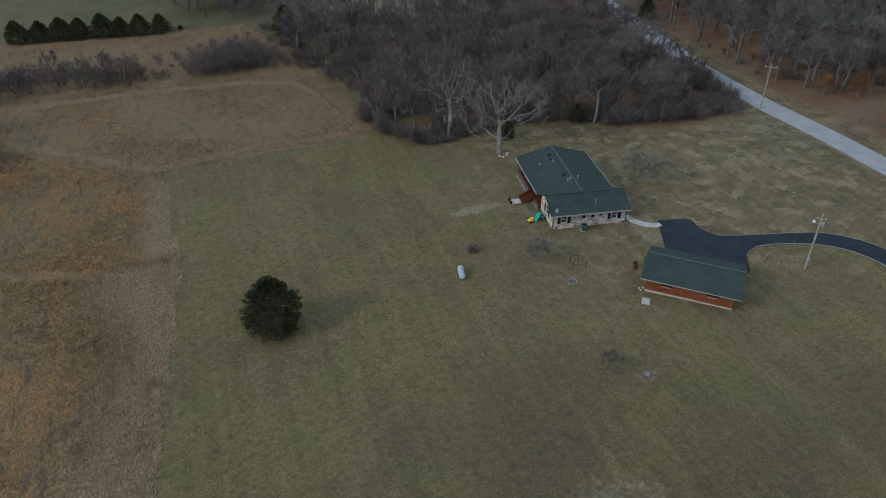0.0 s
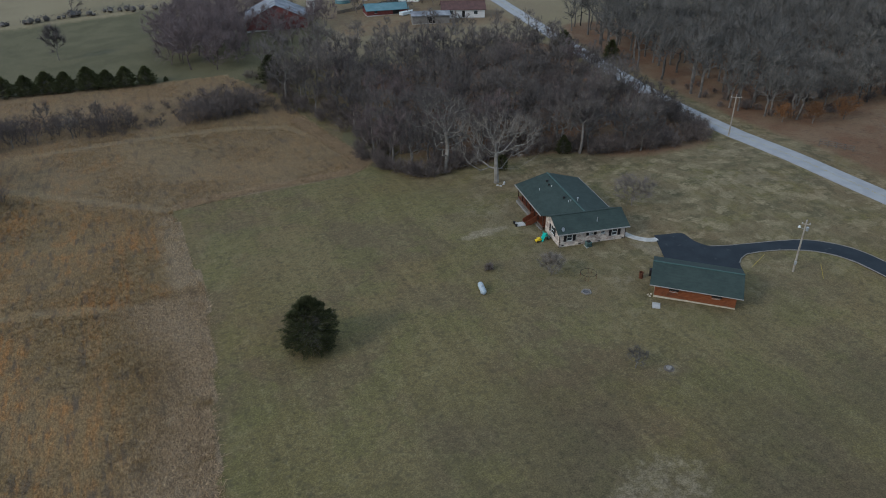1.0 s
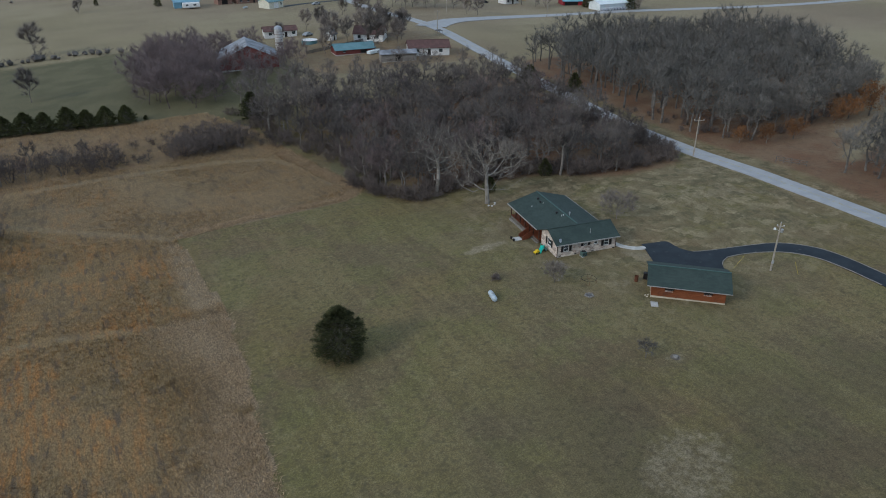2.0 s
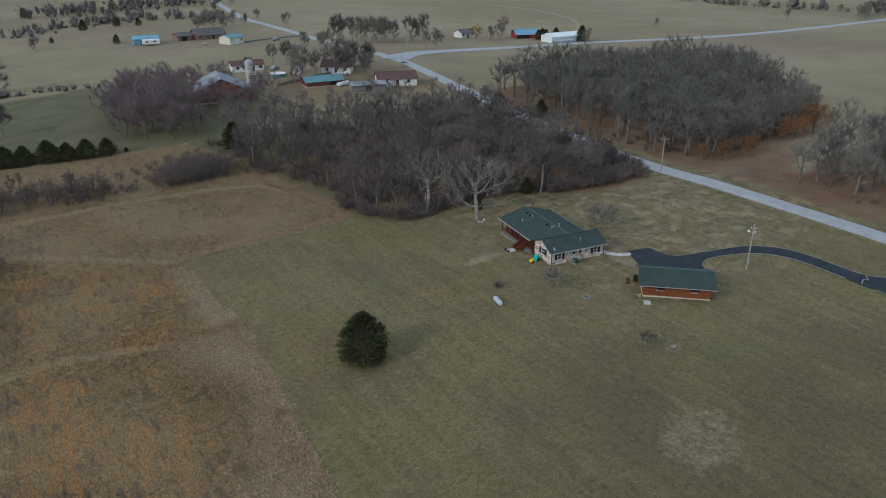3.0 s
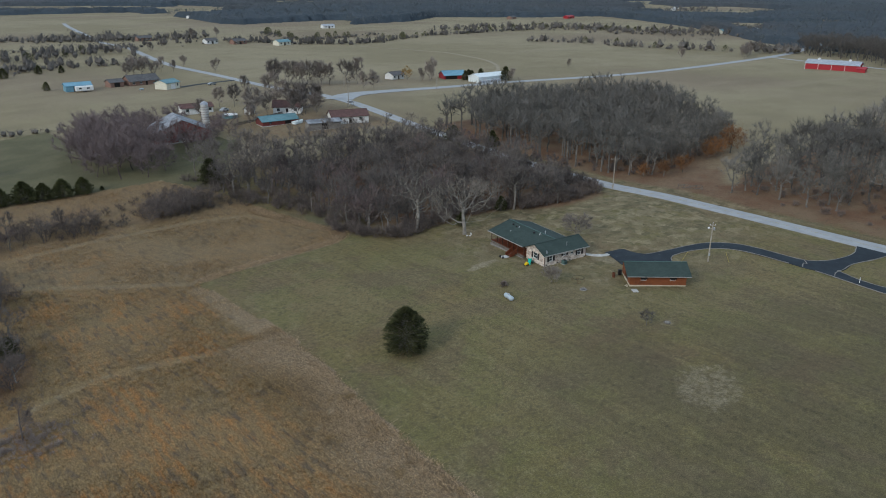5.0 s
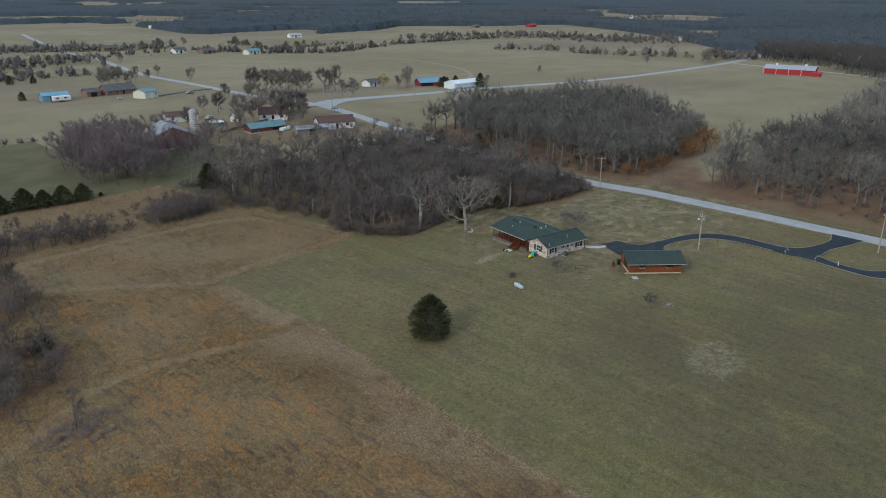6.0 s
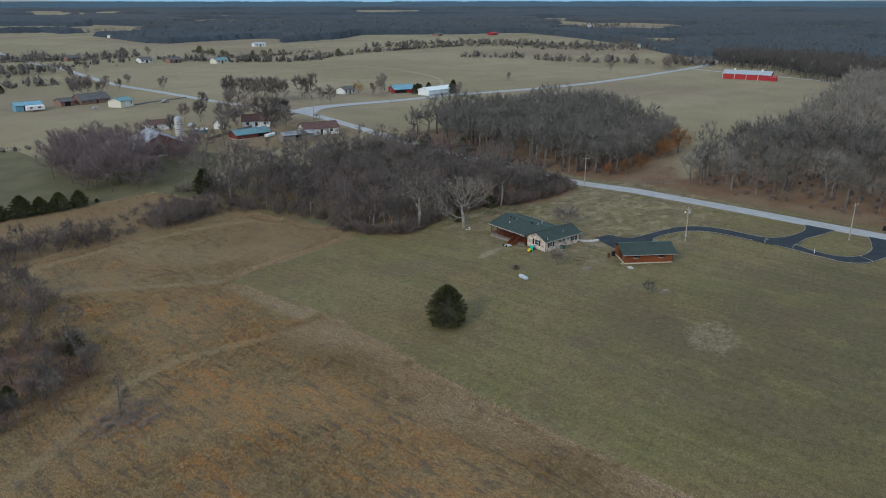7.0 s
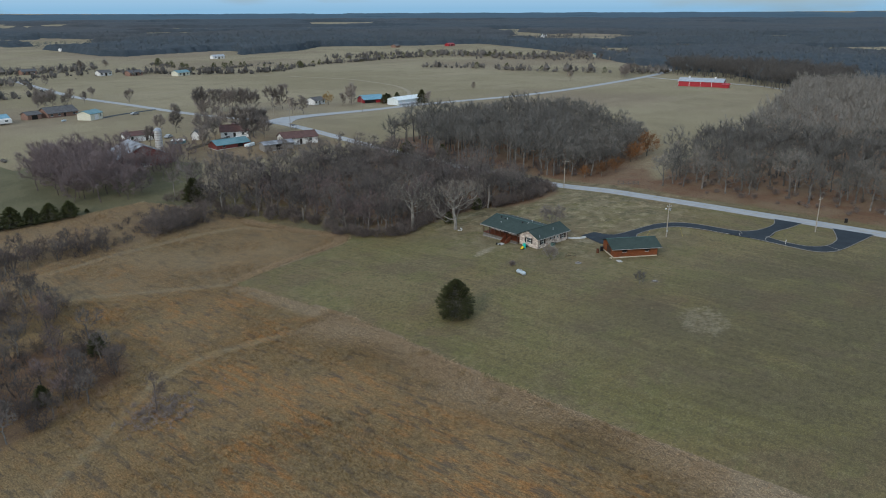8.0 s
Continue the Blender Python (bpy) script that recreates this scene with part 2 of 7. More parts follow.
# ground: winter lawn, tall grass, leaf litter, bare soil, pasture
k = Nodes("winter_ground", 0.95)
ca, cb = k.cover("cover_a"), k.cover("cover_b")
wide, mid, small, tiny = k.noise(0.018, 4), k.noise(0.11, 5), k.noise(0.9, 5), k.noise(6.0, 4)
cc = k.cover("cover_c")
lawn = k.mix(k.steps(wide, 0.38, 0.62), (0.138, 0.112, 0.046), (0.164, 0.123, 0.062))
lawn = k.mix(k.math("MULTIPLY", k.steps(k.noise(0.06, 6, None, 0.6), 0.46, 0.58), 0.85), lawn, (0.134, 0.099, 0.056))
lawn = k.mix(k.math("MULTIPLY", k.steps(k.noise(0.13, 6, None, 0.6), 0.50, 0.60), 0.6), lawn, (0.134, 0.117, 0.047))
lawn = k.mix(k.math("MULTIPLY", k.steps(k.noise(0.45, 7, None, 0.65), 0.50, 0.66), 0.5), lawn, (0.186, 0.152, 0.078))
lawn = k.mix(k.math("MULTIPLY", k.steps(k.noise(2.6, 6, None, 0.7), 0.52, 0.66), 0.6), lawn, (0.21, 0.174, 0.100))
lawn = k.mix(k.math("MULTIPLY", k.steps(k.noise(1.5, 6, None, 0.7), 0.50, 0.64), 0.62), lawn, (0.064, 0.055, 0.032))
worn = k.math("MULTIPLY", cc[0], k.steps(k.noise(0.09, 6, None, 0.62), 0.30, 0.52))
lawn = k.mix(k.math("MULTIPLY", worn, 0.6), lawn, k.mix(k.steps(k.noise(1.1, 6, None, 0.7), 0.47, 0.60), (0.100, 0.078, 0.047), (0.060, 0.047, 0.031)))
lawn = k.mix(k.math("MULTIPLY", cb[2], k.math("MULTIPLY", k.steps(k.noise(0.12, 5), 0.36, 0.56), 0.85)), lawn, (0.152, 0.114, 0.066))
lawn = k.mix(k.math("MULTIPLY", cb[2], k.math("MULTIPLY", k.steps(k.noise(0.55, 4, None, 0.55), 0.42, 0.62), 0.55)), lawn, (0.196, 0.158, 0.096))
lawn = k.mix(k.math("MULTIPLY", cb[2], k.math("MULTIPLY", k.steps(k.noise(0.32, 7, None, 0.62), 0.52, 0.60), 0.55)), lawn, (0.076, 0.069, 0.036))
straw = k.math("MULTIPLY", k.steps(k.noise(0.3, 8, None, 0.64), 0.52, 0.60), k.math("MULTIPLY", cb[2], k.math("ADD", 0.35, k.math("MULTIPLY", k.steps(k.noise(2.2, 5), 0.36, 0.56), 0.6))))
lawn = k.mix(straw, lawn, (0.245, 0.196, 0.122))
lawn = k.mix(1.0, lawn, (1.08, 1.11, 1.04), "MULTIPLY")
lawn = k.mix(k.math("MULTIPLY", k.steps(k.noise(0.035, 5, k.stretched(0.7, 1.0, 1.0, 20), 0.6), 0.48, 0.62), 0.45), lawn, k.mix(1.0, lawn, (1.04, 0.90, 0.88), "MULTIPLY"))
lawn = k.mix(k.math("MULTIPLY", k.steps(k.noise(0.9, 6, k.stretched(1.0, 0.12, 1.0, 0.0), 0.66), 0.44, 0.64), 0.30), lawn, k.mix(1.0, lawn, (0.72, 0.74, 0.72), "MULTIPLY"))
stripes = k.noise(0.8, 2, k.stretched(1.0, 0.02, 1.0, 0.0))
lawn = k.mix(1.0, lawn, k.mix(k.steps(stripes, 0.35, 0.65), (0.94, 0.94, 0.94), (1.05, 1.05, 1.05)), "MULTIPLY")


def field_tones(k, cc, olive, pale, rust, dark):
    """Tan-olive field grass: greyish straw along the lawn, rusty streaks farther in, dark gaps between."""
    soft_ = k.steps(k.noise(0.07, 6, None, 0.6), 0.38, 0.62)
    tone_ = k.mix(soft_, olive, k.mix(0.18, olive, rust))
    tone_ = k.mix(k.math("MULTIPLY", k.steps(k.noise(0.35, 6, None, 0.65), 0.46, 0.62), 0.55), tone_, k.mix(0.5, olive, dark))
    tone_ = k.mix(k.math("MULTIPLY", cc[1], k.steps(k.noise(0.3, 5), 0.22, 0.46)), tone_, pale)
    rows_ = k.steps(k.noise(1.25, 5, k.stretched(1, 0.10, 1, 0), 0.62), 0.38, 0.60)
    grain = k.steps(k.noise(1.1, 6, k.stretched(1, 0.35, 1, 0), 0.6), 0.34, 0.62)
    patchy = k.math("MULTIPLY", k.steps(k.noise(0.16, 6, k.stretched(1, 0.6, 1, 0), 0.62), 0.38, 0.60), cc[2])
    amount = k.math("MULTIPLY", patchy, k.math("ADD", 0.08, k.math("MULTIPLY", k.math("MULTIPLY", rows_, grain), 1.1)))
    tone_ = k.mix(amount, tone_, rust)
    fibre = k.noise(5.0, 6, k.stretched(1, 0.35, 1, 12), 0.7)
    tone_ = k.mix(1.0, tone_, k.mix(k.steps(fibre, 0.36, 0.64), (0.66, 0.65, 0.68), (1.28, 1.28, 1.24)), "MULTIPLY")
    gaps = k.math("MULTIPLY", k.steps(k.noise(1.0, 6, k.stretched(1, 0.22, 1, 0), 0.64), 0.53, 0.64), k.math("SUBTRACT", 0.72, k.math("MULTIPLY", cc[1], 0.5)))
    return k.mix(gaps, tone_, dark)


tall = field_tones(k, cc, (0.203, 0.142, 0.069), (0.236, 0.178, 0.112), (0.274, 0.138, 0.049), (0.092, 0.071, 0.050))
litter = k.mix(k.steps(mid, 0.35, 0.65), (0.165, 0.088, 0.048), (0.196, 0.126, 0.074))
litter = k.mix(k.math("MULTIPLY", k.steps(small, 0.5, 0.7), 0.5), litter, (0.09, 0.062, 0.042))
soil = k.mix(k.steps(k.noise(1.6, 6, None, 0.7), 0.42, 0.62), (0.30, 0.248, 0.165), (0.21, 0.175, 0.115))
past = k.mix(k.steps(k.noise(0.008, 4), 0.4, 0.6), (0.230, 0.189, 0.108), (0.276, 0.228, 0.138))
past = k.mix(k.math("MULTIPLY", k.steps(k.noise(0.05, 5), 0.45, 0.7), 0.45), past, (0.185, 0.148, 0.086))
past = k.mix(k.math("MULTIPLY", k.steps(k.noise(0.0035, 5, None, 0.6), 0.48, 0.60), 0.55), past, (0.196, 0.142, 0.098))
past = k.mix(k.math("MULTIPLY", k.steps(k.noise(0.03, 6, k.stretched(0.25, 1.0, 1, 20), 0.62), 0.52, 0.66), 0.4), past, (0.300, 0.245, 0.160))
green = k.mix(k.steps(mid, 0.4, 0.6), (0.102, 0.094, 0.048), (0.128, 0.114, 0.060))
rough_edge = k.math("MULTIPLY", k.math("SUBTRACT", k.noise(0.6, 4), 0.5), 0.55)


def soft(v, lo=0.35, hi=0.65):
    return k.steps(k.math("ADD", v, rough_edge), lo, hi)


c = k.mix(soft(cb[0]), lawn, past)
c = k.mix(soft(cb[1]), c, green)
c = k.mix(soft(ca[0]), c, tall)
c = k.mix(soft(ca[1], 0.25, 0.8), c, litter)
broken = k.math("MULTIPLY", k.math("SUBTRACT", k.noise(0.9, 7, None, 0.68), 0.5), 1.3)
c = k.mix(k.math("MULTIPLY", k.math("MULTIPLY", k.steps(k.math("ADD", ca[2], broken), 0.25, 0.85), k.steps(ca[2], 0.02, 0.12)), 0.85), c, soil)
c = k.mix(1.0, c, k.mix(k.steps(tiny, 0.3, 0.7), (0.70, 0.70, 0.70), (1.27, 1.27, 1.27)), "MULTIPLY")
k.colour(c)
k.bump(k.math("ADD", small, k.math("MULTIPLY", tiny, 0.5)), 0.6, 0.12)
M_GROUND = k.mat

# dry standing grass, each tuft with its own tone
k = Nodes("dry_tall_grass", 0.9)
cc = k.cover("cover_c")
base = field_tones(k, cc, (0.276, 0.196, 0.097), (0.480, 0.357, 0.226), (0.370, 0.196, 0.070), (0.150, 0.115, 0.080))
tone = k.mix(1.0, base, k.mix(k.island(), (0.72, 0.71, 0.71), (1.28, 1.27, 1.24)), "MULTIPLY")
k.colour(tone)
thin_ = k.n.new("ShaderNodeBsdfTranslucent")
both = k.n.new("ShaderNodeMixShader")
both.inputs[0].default_value = 0.4
k.l.new(tone, thin_.inputs["Color"])
k.l.new(k.bsdf.outputs[0], both.inputs[1])
k.l.new(thin_.outputs[0], both.inputs[2])
k.l.new(both.outputs[0], k.out.inputs[0])
M_GRASS = k.mat

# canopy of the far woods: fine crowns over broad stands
k = Nodes("haze_tinted_canopy", 0.95)
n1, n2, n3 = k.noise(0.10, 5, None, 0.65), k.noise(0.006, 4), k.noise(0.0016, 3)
# Distance haze is put in as a blue cast on these tones.
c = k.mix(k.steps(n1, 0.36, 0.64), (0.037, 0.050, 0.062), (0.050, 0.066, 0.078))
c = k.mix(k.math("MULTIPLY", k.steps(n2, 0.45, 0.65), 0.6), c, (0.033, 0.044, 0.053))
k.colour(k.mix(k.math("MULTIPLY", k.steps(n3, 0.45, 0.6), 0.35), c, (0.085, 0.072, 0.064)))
k.bump(n1, 0.8, 3.0)
M_CANOPY = k.mat


# ---- helpers for building ----
def smooth(u):
    u = np.clip(u, 0, 1)
    return u * u * (3 - 2 * u)


def height_at(x, y):
    """Height of the land: the yard knoll falls westwards and into the wooded draw; far off it rises to a low ridge."""
    z = -4.6 * (1 - smooth((x + 65) / 105))
    z = z - 3.6 * np.exp(-((x - 20) ** 2 + (y - 145) ** 2) / 45**2)
    z = z + 3.5 * np.exp(-((x - 106) ** 2 + (y - 262) ** 2) / 60**2)
    z = z + 1.0 * smooth((x - 52) / 30) * smooth((106 - y) / 22)
    r = np.hypot(x, y)
    return z * (1 - smooth((r - 350) / 400)) + np.where(r > 1400, (r - 1400) * 0.0108, 0)


def gz(x, y):
    return float(height_at(np.float64(x), np.float64(y)))


def inside(x, y, poly):
    """Which of the points lie in the polygon."""
    hit = np.zeros(np.shape(x), bool)
    for (x0, y0), (x1, y1) in zip(poly, poly[1:] + poly[:1]):
        cross = (y0 > y) != (y1 > y)
        with np.errstate(divide="ignore", invalid="ignore"):
            hit ^= cross & (x < (x1 - x0) * (y - y0) / (y1 - y0 + 1e-12) + x0)
    return hit


def mesh_from(name, verts, faces, mats):
    """A mesh from corners and faces: a list of tuples, an array of one kind, or (loops, sizes)."""
    v = np.asarray(verts, np.float32)
    if isinstance(faces, tuple):
        loops, sizes = faces
    elif isinstance(faces, np.ndarray):
        loops, sizes = faces.ravel(), np.full(len(faces), faces.shape[1])
    else:
        sizes = np.array([len(q) for q in faces])
        loops = np.array([i for q in faces for i in q])
    me = bpy.data.meshes.new(name)
    me.vertices.add(len(v))
    me.vertices.foreach_set("co", v.ravel())
    me.loops.add(len(loops))
    me.loops.foreach_set("vertex_index", loops.astype(np.int32))
    me.polygons.add(len(sizes))
    me.polygons.foreach_set("loop_start", np.concatenate([[0], np.cumsum(sizes)[:-1]]).astype(np.int32))
    for m in mats if isinstance(mats, (list, tuple)) else (mats,):
        me.materials.append(m)
    me.update(calc_edges=True)
    me.shade_flat()
    return me


def part(name, bm, material, parent, label=""):
    """Links a bmesh as one mesh object under a thing or a part."""
    me = bpy.data.meshes.new(name)
    bmesh.ops.recalc_face_normals(bm, faces=bm.faces)
    bm.to_mesh(me)
    bm.free()
    me.materials.append(material)
    ob = new(name, me)
    ob.parent = parent
    if label:
        tagged(ob, label)
    return ob


def thing(name, m, label, category, group="", kind=""):
    ob = new(name)
    ob.empty_display_size = 0.5
    ob.matrix_world = m
    return tagged(ob, label, category, group, kind)


def on_ground(x, y, turn=0.0, lift=0.0):
    return pose(x, y, gz(x, y) + lift, 0, 0, turn)


def box(bm, x0, x1, y0, y1, z0, z1, bevel=0.0):
    made = bmesh.ops.create_cube(bm, size=1.0, matrix=Matrix.Translation(((x0 + x1) / 2, (y0 + y1) / 2, (z0 + z1) / 2)) @ Matrix.Diagonal((abs(x1 - x0), abs(y1 - y0), abs(z1 - z0), 1)))
    if bevel:
        edges = {e for v in made["verts"] for e in v.link_edges}
        bmesh.ops.bevel(bm, geom=list(edges), offset=bevel, segments=1, affect="EDGES")
    return bm


def boxes(*rows, bevel=0.0):
    bm = bmesh.new()
    for r in rows:
        box(bm, *r, bevel=bevel)
    return bm


def rod(bm, a, b, r0, r1=None, sides=8):
    a, b = Vector(a), Vector(b)
    m = Matrix.Translation((a + b) / 2) @ (b - a).to_track_quat("Z", "Y").to_matrix().to_4x4()
    bmesh.ops.create_cone(bm, cap_ends=True, segments=sides, radius1=r0, radius2=r0 if r1 is None else r1, depth=(b - a).length, matrix=m)
    return bm


def rods(*rows, sides=8):
    bm = bmesh.new()
    for r in rows:
        rod(bm, *r, sides=sides)
    return bm


def slab(poly, thick):
    """A plate under a planar polygon."""
    bm = bmesh.new()
    top = [bm.verts.new(p) for p in poly]
    low = [bm.verts.new((p[0], p[1], p[2] - thick)) for p in poly]
    bm.faces.new(top)
    bm.faces.new(low[::-1])
    for i in range(len(poly)):
        j = (i + 1) % len(poly)
        bm.faces.new((top[i], low[i], low[j], top[j]))
    return bm


def spin(profile, sides=20):
    """A body turned round z from (radius, height) pairs."""
    bm = bmesh.new()
    rings = [[bm.verts.new((r * math.cos(2 * math.pi * i / sides), r * math.sin(2 * math.pi * i / sides), z)) for i in range(sides)] for r, z in profile]
    for a, b in zip(rings, rings[1:]):
        for i in range(sides):
            bm.faces.new((a[i], a[(i + 1) % sides], b[(i + 1) % sides], b[i]))
    bm.faces.new(rings[0][::-1])
    bm.faces.new(rings[-1])
    return bm


def curve_points(stations, step=3.0):
    """A smooth line through the stations (Catmull-Rom), in points about step apart."""
    p = [Vector((*s, 0)) for s in stations]
    p = [2 * p[0] - p[1], *p, 2 * p[-1] - p[-2]]
    out = []
    for a, b, c, d in zip(p, p[1:], p[2:], p[3:]):
        n = max(2, int((c - b).length / step))
        for i in range(n):
            t = i / n
            out.append(0.5 * ((2 * b) + (c - a) * t + (2 * a - 5 * b + 4 * c - d) * t * t + (3 * b - a - 3 * c + d) * t**3))
    out.append(p[-2])
    return [(v.x, v.y) for v in out]


def ribbon_mesh(name, stations, width, lift, mat, thick=0.12, step=3.0, wobble=0.0, seed=1):
    """A road of that width (a number, or one for each station) laid on the land, with a crown and real edges."""
    pts = np.array(curve_points(stations, step))
    s = np.linspace(0, 1, len(pts))
    widths = np.interp(s, np.linspace(0, 1, len(stations)), width) if isinstance(width, (list, tuple)) else np.full(len(pts), width)
    tangent = np.gradient(pts, axis=0)
    tangent /= np.linalg.norm(tangent, axis=1)[:, None]
    side = np.stack([tangent[:, 1], -tangent[:, 0]], 1)
    rng = np.random.default_rng(seed)
    jit = rng.normal(0, wobble, (len(pts), 2))
    verts, faces = [], []
    for i, (p, q, w) in enumerate(zip(pts, side, widths)):
        for k2, o in enumerate((-0.5, -0.5, -0.25, 0.0, 0.25, 0.5, 0.5)):
            off = o * w + (jit[i, 0] if k2 < 2 else jit[i, 1] if k2 > 4 else 0)
            x, y = p + q * off
            z = gz(x, y) + lift + (-thick if k2 in (0, 6) else 0.04 * (1 - abs(o) * 2))
            verts.append((x, y, z))
        if i:
            a = 7 * (i - 1)
            faces += [(a + j, a + j + 1, a + j + 8, a + j + 7) for j in range(6)]
    return mesh_from(name, verts, faces, mat)


# ---- the land: one sheet to the horizon ----
WOODS_A = [(23, 127), (25.5, 117), (30, 110.5), (39, 112.5), (47, 113), (56, 111), (65, 105), (75, 102), (87, 102.5), (89, 110), (90.5, 125), (92.5, 140), (95.5, 165), (98, 182), (90, 188), (74, 184), (58, 182), (40, 188), (26, 198), (14, 196), (12, 178), (20, 163), (24, 145)]
WOODS_B = [(104, 109), (116, 102), (135, 104), (156, 107), (178, 117), (192, 140), (214, 170), (204, 188), (160, 198), (112, 200), (107, 182), (104.5, 150)]
WOODS_C = [(108, 78), (116, 80), (135, 86), (165, 87), (200, 88), (258, 91), (320, 98), (430, 118), (470, 100), (470, -120), (118, -120), (111, -30), (112, 30), (110, 60)]
FIELD = [(-17.9, -80), (-17.7, 37), (-16.8, 58), (-14.8, 73), (-13.6, 88), (-14.4, 104), (-15.3, 120.5), (-2.6, 122), (19, 122), (24, 126), (23, 133), (20, 150), (18, 160), (0, 162), (-20, 163), (-40, 161), (-75, 150), (-160, 140), (-160, -80)]
BRUSH_STRIP = [(-160, 140), (-75, 150), (-40, 161), (-20, 163), (0, 162), (18, 160), (14, 178), (6, 196), (-14, 199), (-40, 206), (-160, 215)]
GREEN_PASTURE = [(-160, 215), (-40, 206), (-14, 199), (6, 196), (13, 180), (24, 192), (44, 222), (30, 242), (12, 250), (-4, 290), (-160, 300)]
CLUMP = [(-85, 90), (-66, 94.5), (-56, 96.5), (-48.5, 102), (-46.5, 110), (-48, 119), (-58, 124), (-85, 122)]
axis_x = np.concatenate([-np.geomspace(6000, 132, 34), np.arange(-130, 131, 1.0), np.geomspace(132, 6000, 34)])
axis_y = np.concatenate([-np.geomspace(6000, 32, 30), np.arange(-30, 225, 1.0), np.geomspace(226.5, 6000, 46)])
gx, gy = np.meshgrid(axis_x, axis_y)
gh = height_at(gx, gy)
near = (np.abs(gx) < 140) & (gy > -40) & (gy < 230)
rng = np.random.default_rng(4)
gh = gh + near * (0.025 * np.sin(gx * 0.31 + 1.3 * np.sin(gy * 0.17)) + 0.02 * np.sin(gy * 0.43 + gx * 0.11))
in_field = inside(gx, gy, FIELD)
# vehicle tracks pressed into the tall grass
def near_line(x, y, pts, width):
    best = np.full(np.shape(x), 1e9)
    for (x0, y0), (x1, y1) in zip(pts, pts[1:]):
        t = np.clip(((x - x0) * (x1 - x0) + (y - y0) * (y1 - y0)) / ((x1 - x0) ** 2 + (y1 - y0) ** 2), 0, 1)
        best = np.minimum(best, np.hypot(x - x0 - t * (x1 - x0), y - y0 - t * (y1 - y0)))
    return smooth(1.5 - best / width)


TRACK_A = [(-60, 155), (-51, 149), (-40, 141), (-34, 136), (-16.5, 121.3)]
TRACK_B = [(-90, 66), (-67, 83), (-56.5, 89.5), (-49.7, 94.2), (-41.8, 96), (-32.5, 93.6), (-25, 90.7), (-14, 88)]
TRACK_C = [(-40, 160), (-20, 161), (1, 159.5), (12, 156), (18, 146), (19, 134)]
tracks = np.maximum.reduce([near_line(gx, gy, t, 1.0) for t in (TRACK_A, TRACK_B, TRACK_C)])
patches = np.zeros_like(gx)
for px, py, ra, rb, turn, amount in ((28.5, 86.0, 4.2, 1.1, 4, 0.8), (20.5, 32.0, 6.5, 4.4, 20, 0.5), (33.0, 46.6, 1.3, 0.9, 0, 0.55), (39.5, 64.8, 2.2, 1.1, -10, 0.5), (49.0, 71.5, 2.4, 3.6, 0, 0.55), (77, 84, 9, 4, -30, 0.42), (85, 95, 6, 3, -30, 0.40), (88, 78, 5, 2.5, -40, 0.38), (62, 92, 7, 3, 10, 0.33), (33, 94, 7, 4, 0, 0.36), (43.5, 57.0, 3, 1.2, -40, 0.4), (38.5, 87, 1.6, 6, 0, 0.4)):
    c_, s_ = math.cos(radians(turn)), math.sin(radians(turn))
    u_, v_ = (gx - px) * c_ + (gy - py) * s_, -(gx - px) * s_ + (gy - py) * c_
    patches = np.maximum(patches, amount * smooth(1.6 - np.hypot(u_ / ra, v_ / rb)))
tall = np.where(in_field | inside(gx, gy, BRUSH_STRIP), 1.0, 0.0) * (1 - 0.40 * tracks)
litter = np.where(inside(gx, gy, WOODS_A), 0.35 + 0.65 * smooth((gx - 26) / 22), 0.0)
litter = np.where(inside(gx, gy, WOODS_B) | inside(gx, gy, WOODS_C), 1.0, litter)
litter = np.maximum(litter, np.where(inside(gx, gy, [(100.5, -60), (100.5, 60), (102, 95), (101.5, 118), (104, 140), (112, 120), (150, 112), (164, 106), (160, 100), (140, 97), (122, 94), (116, 84), (114, 70), (112, -60)]), 0.7, 0.0))
verge = np.where(inside(gx, gy, [(102, 70), (102, 130), (110, 140), (190, 125), (205, 108), (180, 92), (130, 84)]), 0.2, 0.0)
verge = np.where(inside(gx, gy, [(101.5, 60), (102, 130), (108, 134), (150, 110), (140, 96), (118, 84), (112, 60)]), 0.8, verge)
verge = np.maximum(verge, 0.7 * near_line(gx, gy, [(64, 103.5), (75, 100.5), (88, 101)], 1.6))
litter = np.maximum(litter, verge)
litter = np.maximum(litter, np.where(inside(gx, gy, CLUMP), 0.8, 0.0))
litter = np.maximum(litter, np.where(inside(gx, gy, BRUSH_STRIP), 0.42, 0.0))
litter = np.maximum(litter, np.where(inside(gx, gy, [(44, 212), (102, 206), (106, 250), (98, 282), (84, 292), (48, 294), (42, 262)]), 0.52, 0.0))


def feathered(a, rounds):
    """A cover whose borders fade over a few metres."""
    for _ in range(rounds):
        a = (a + np.roll(a, 1, 0) + np.roll(a, -1, 0) + np.roll(a, 1, 1) + np.roll(a, -1, 1)) / 5
    return a


litter = feathered(litter, 6)
pasture = feathered(np.where((gy > 190) | (gx > 108), 1.0, 0.0), 5)
green = np.where(inside(gx, gy, GREEN_PASTURE), 1.0, 0.0)
# wooded distance beyond the farms


def wood_start(b):
    return np.interp(b, [-60, 0, 12, 16, 19, 21, 25, 29, 36, 38, 46, 51, 57, 62, 65.5, 69.5, 71, 74, 80, 110], [1300, 1300, 1350, 1360, 1140, 950, 850, 850, 970, 1090, 1090, 1150, 880, 640, 575, 545, 495, 455, 440, 430])


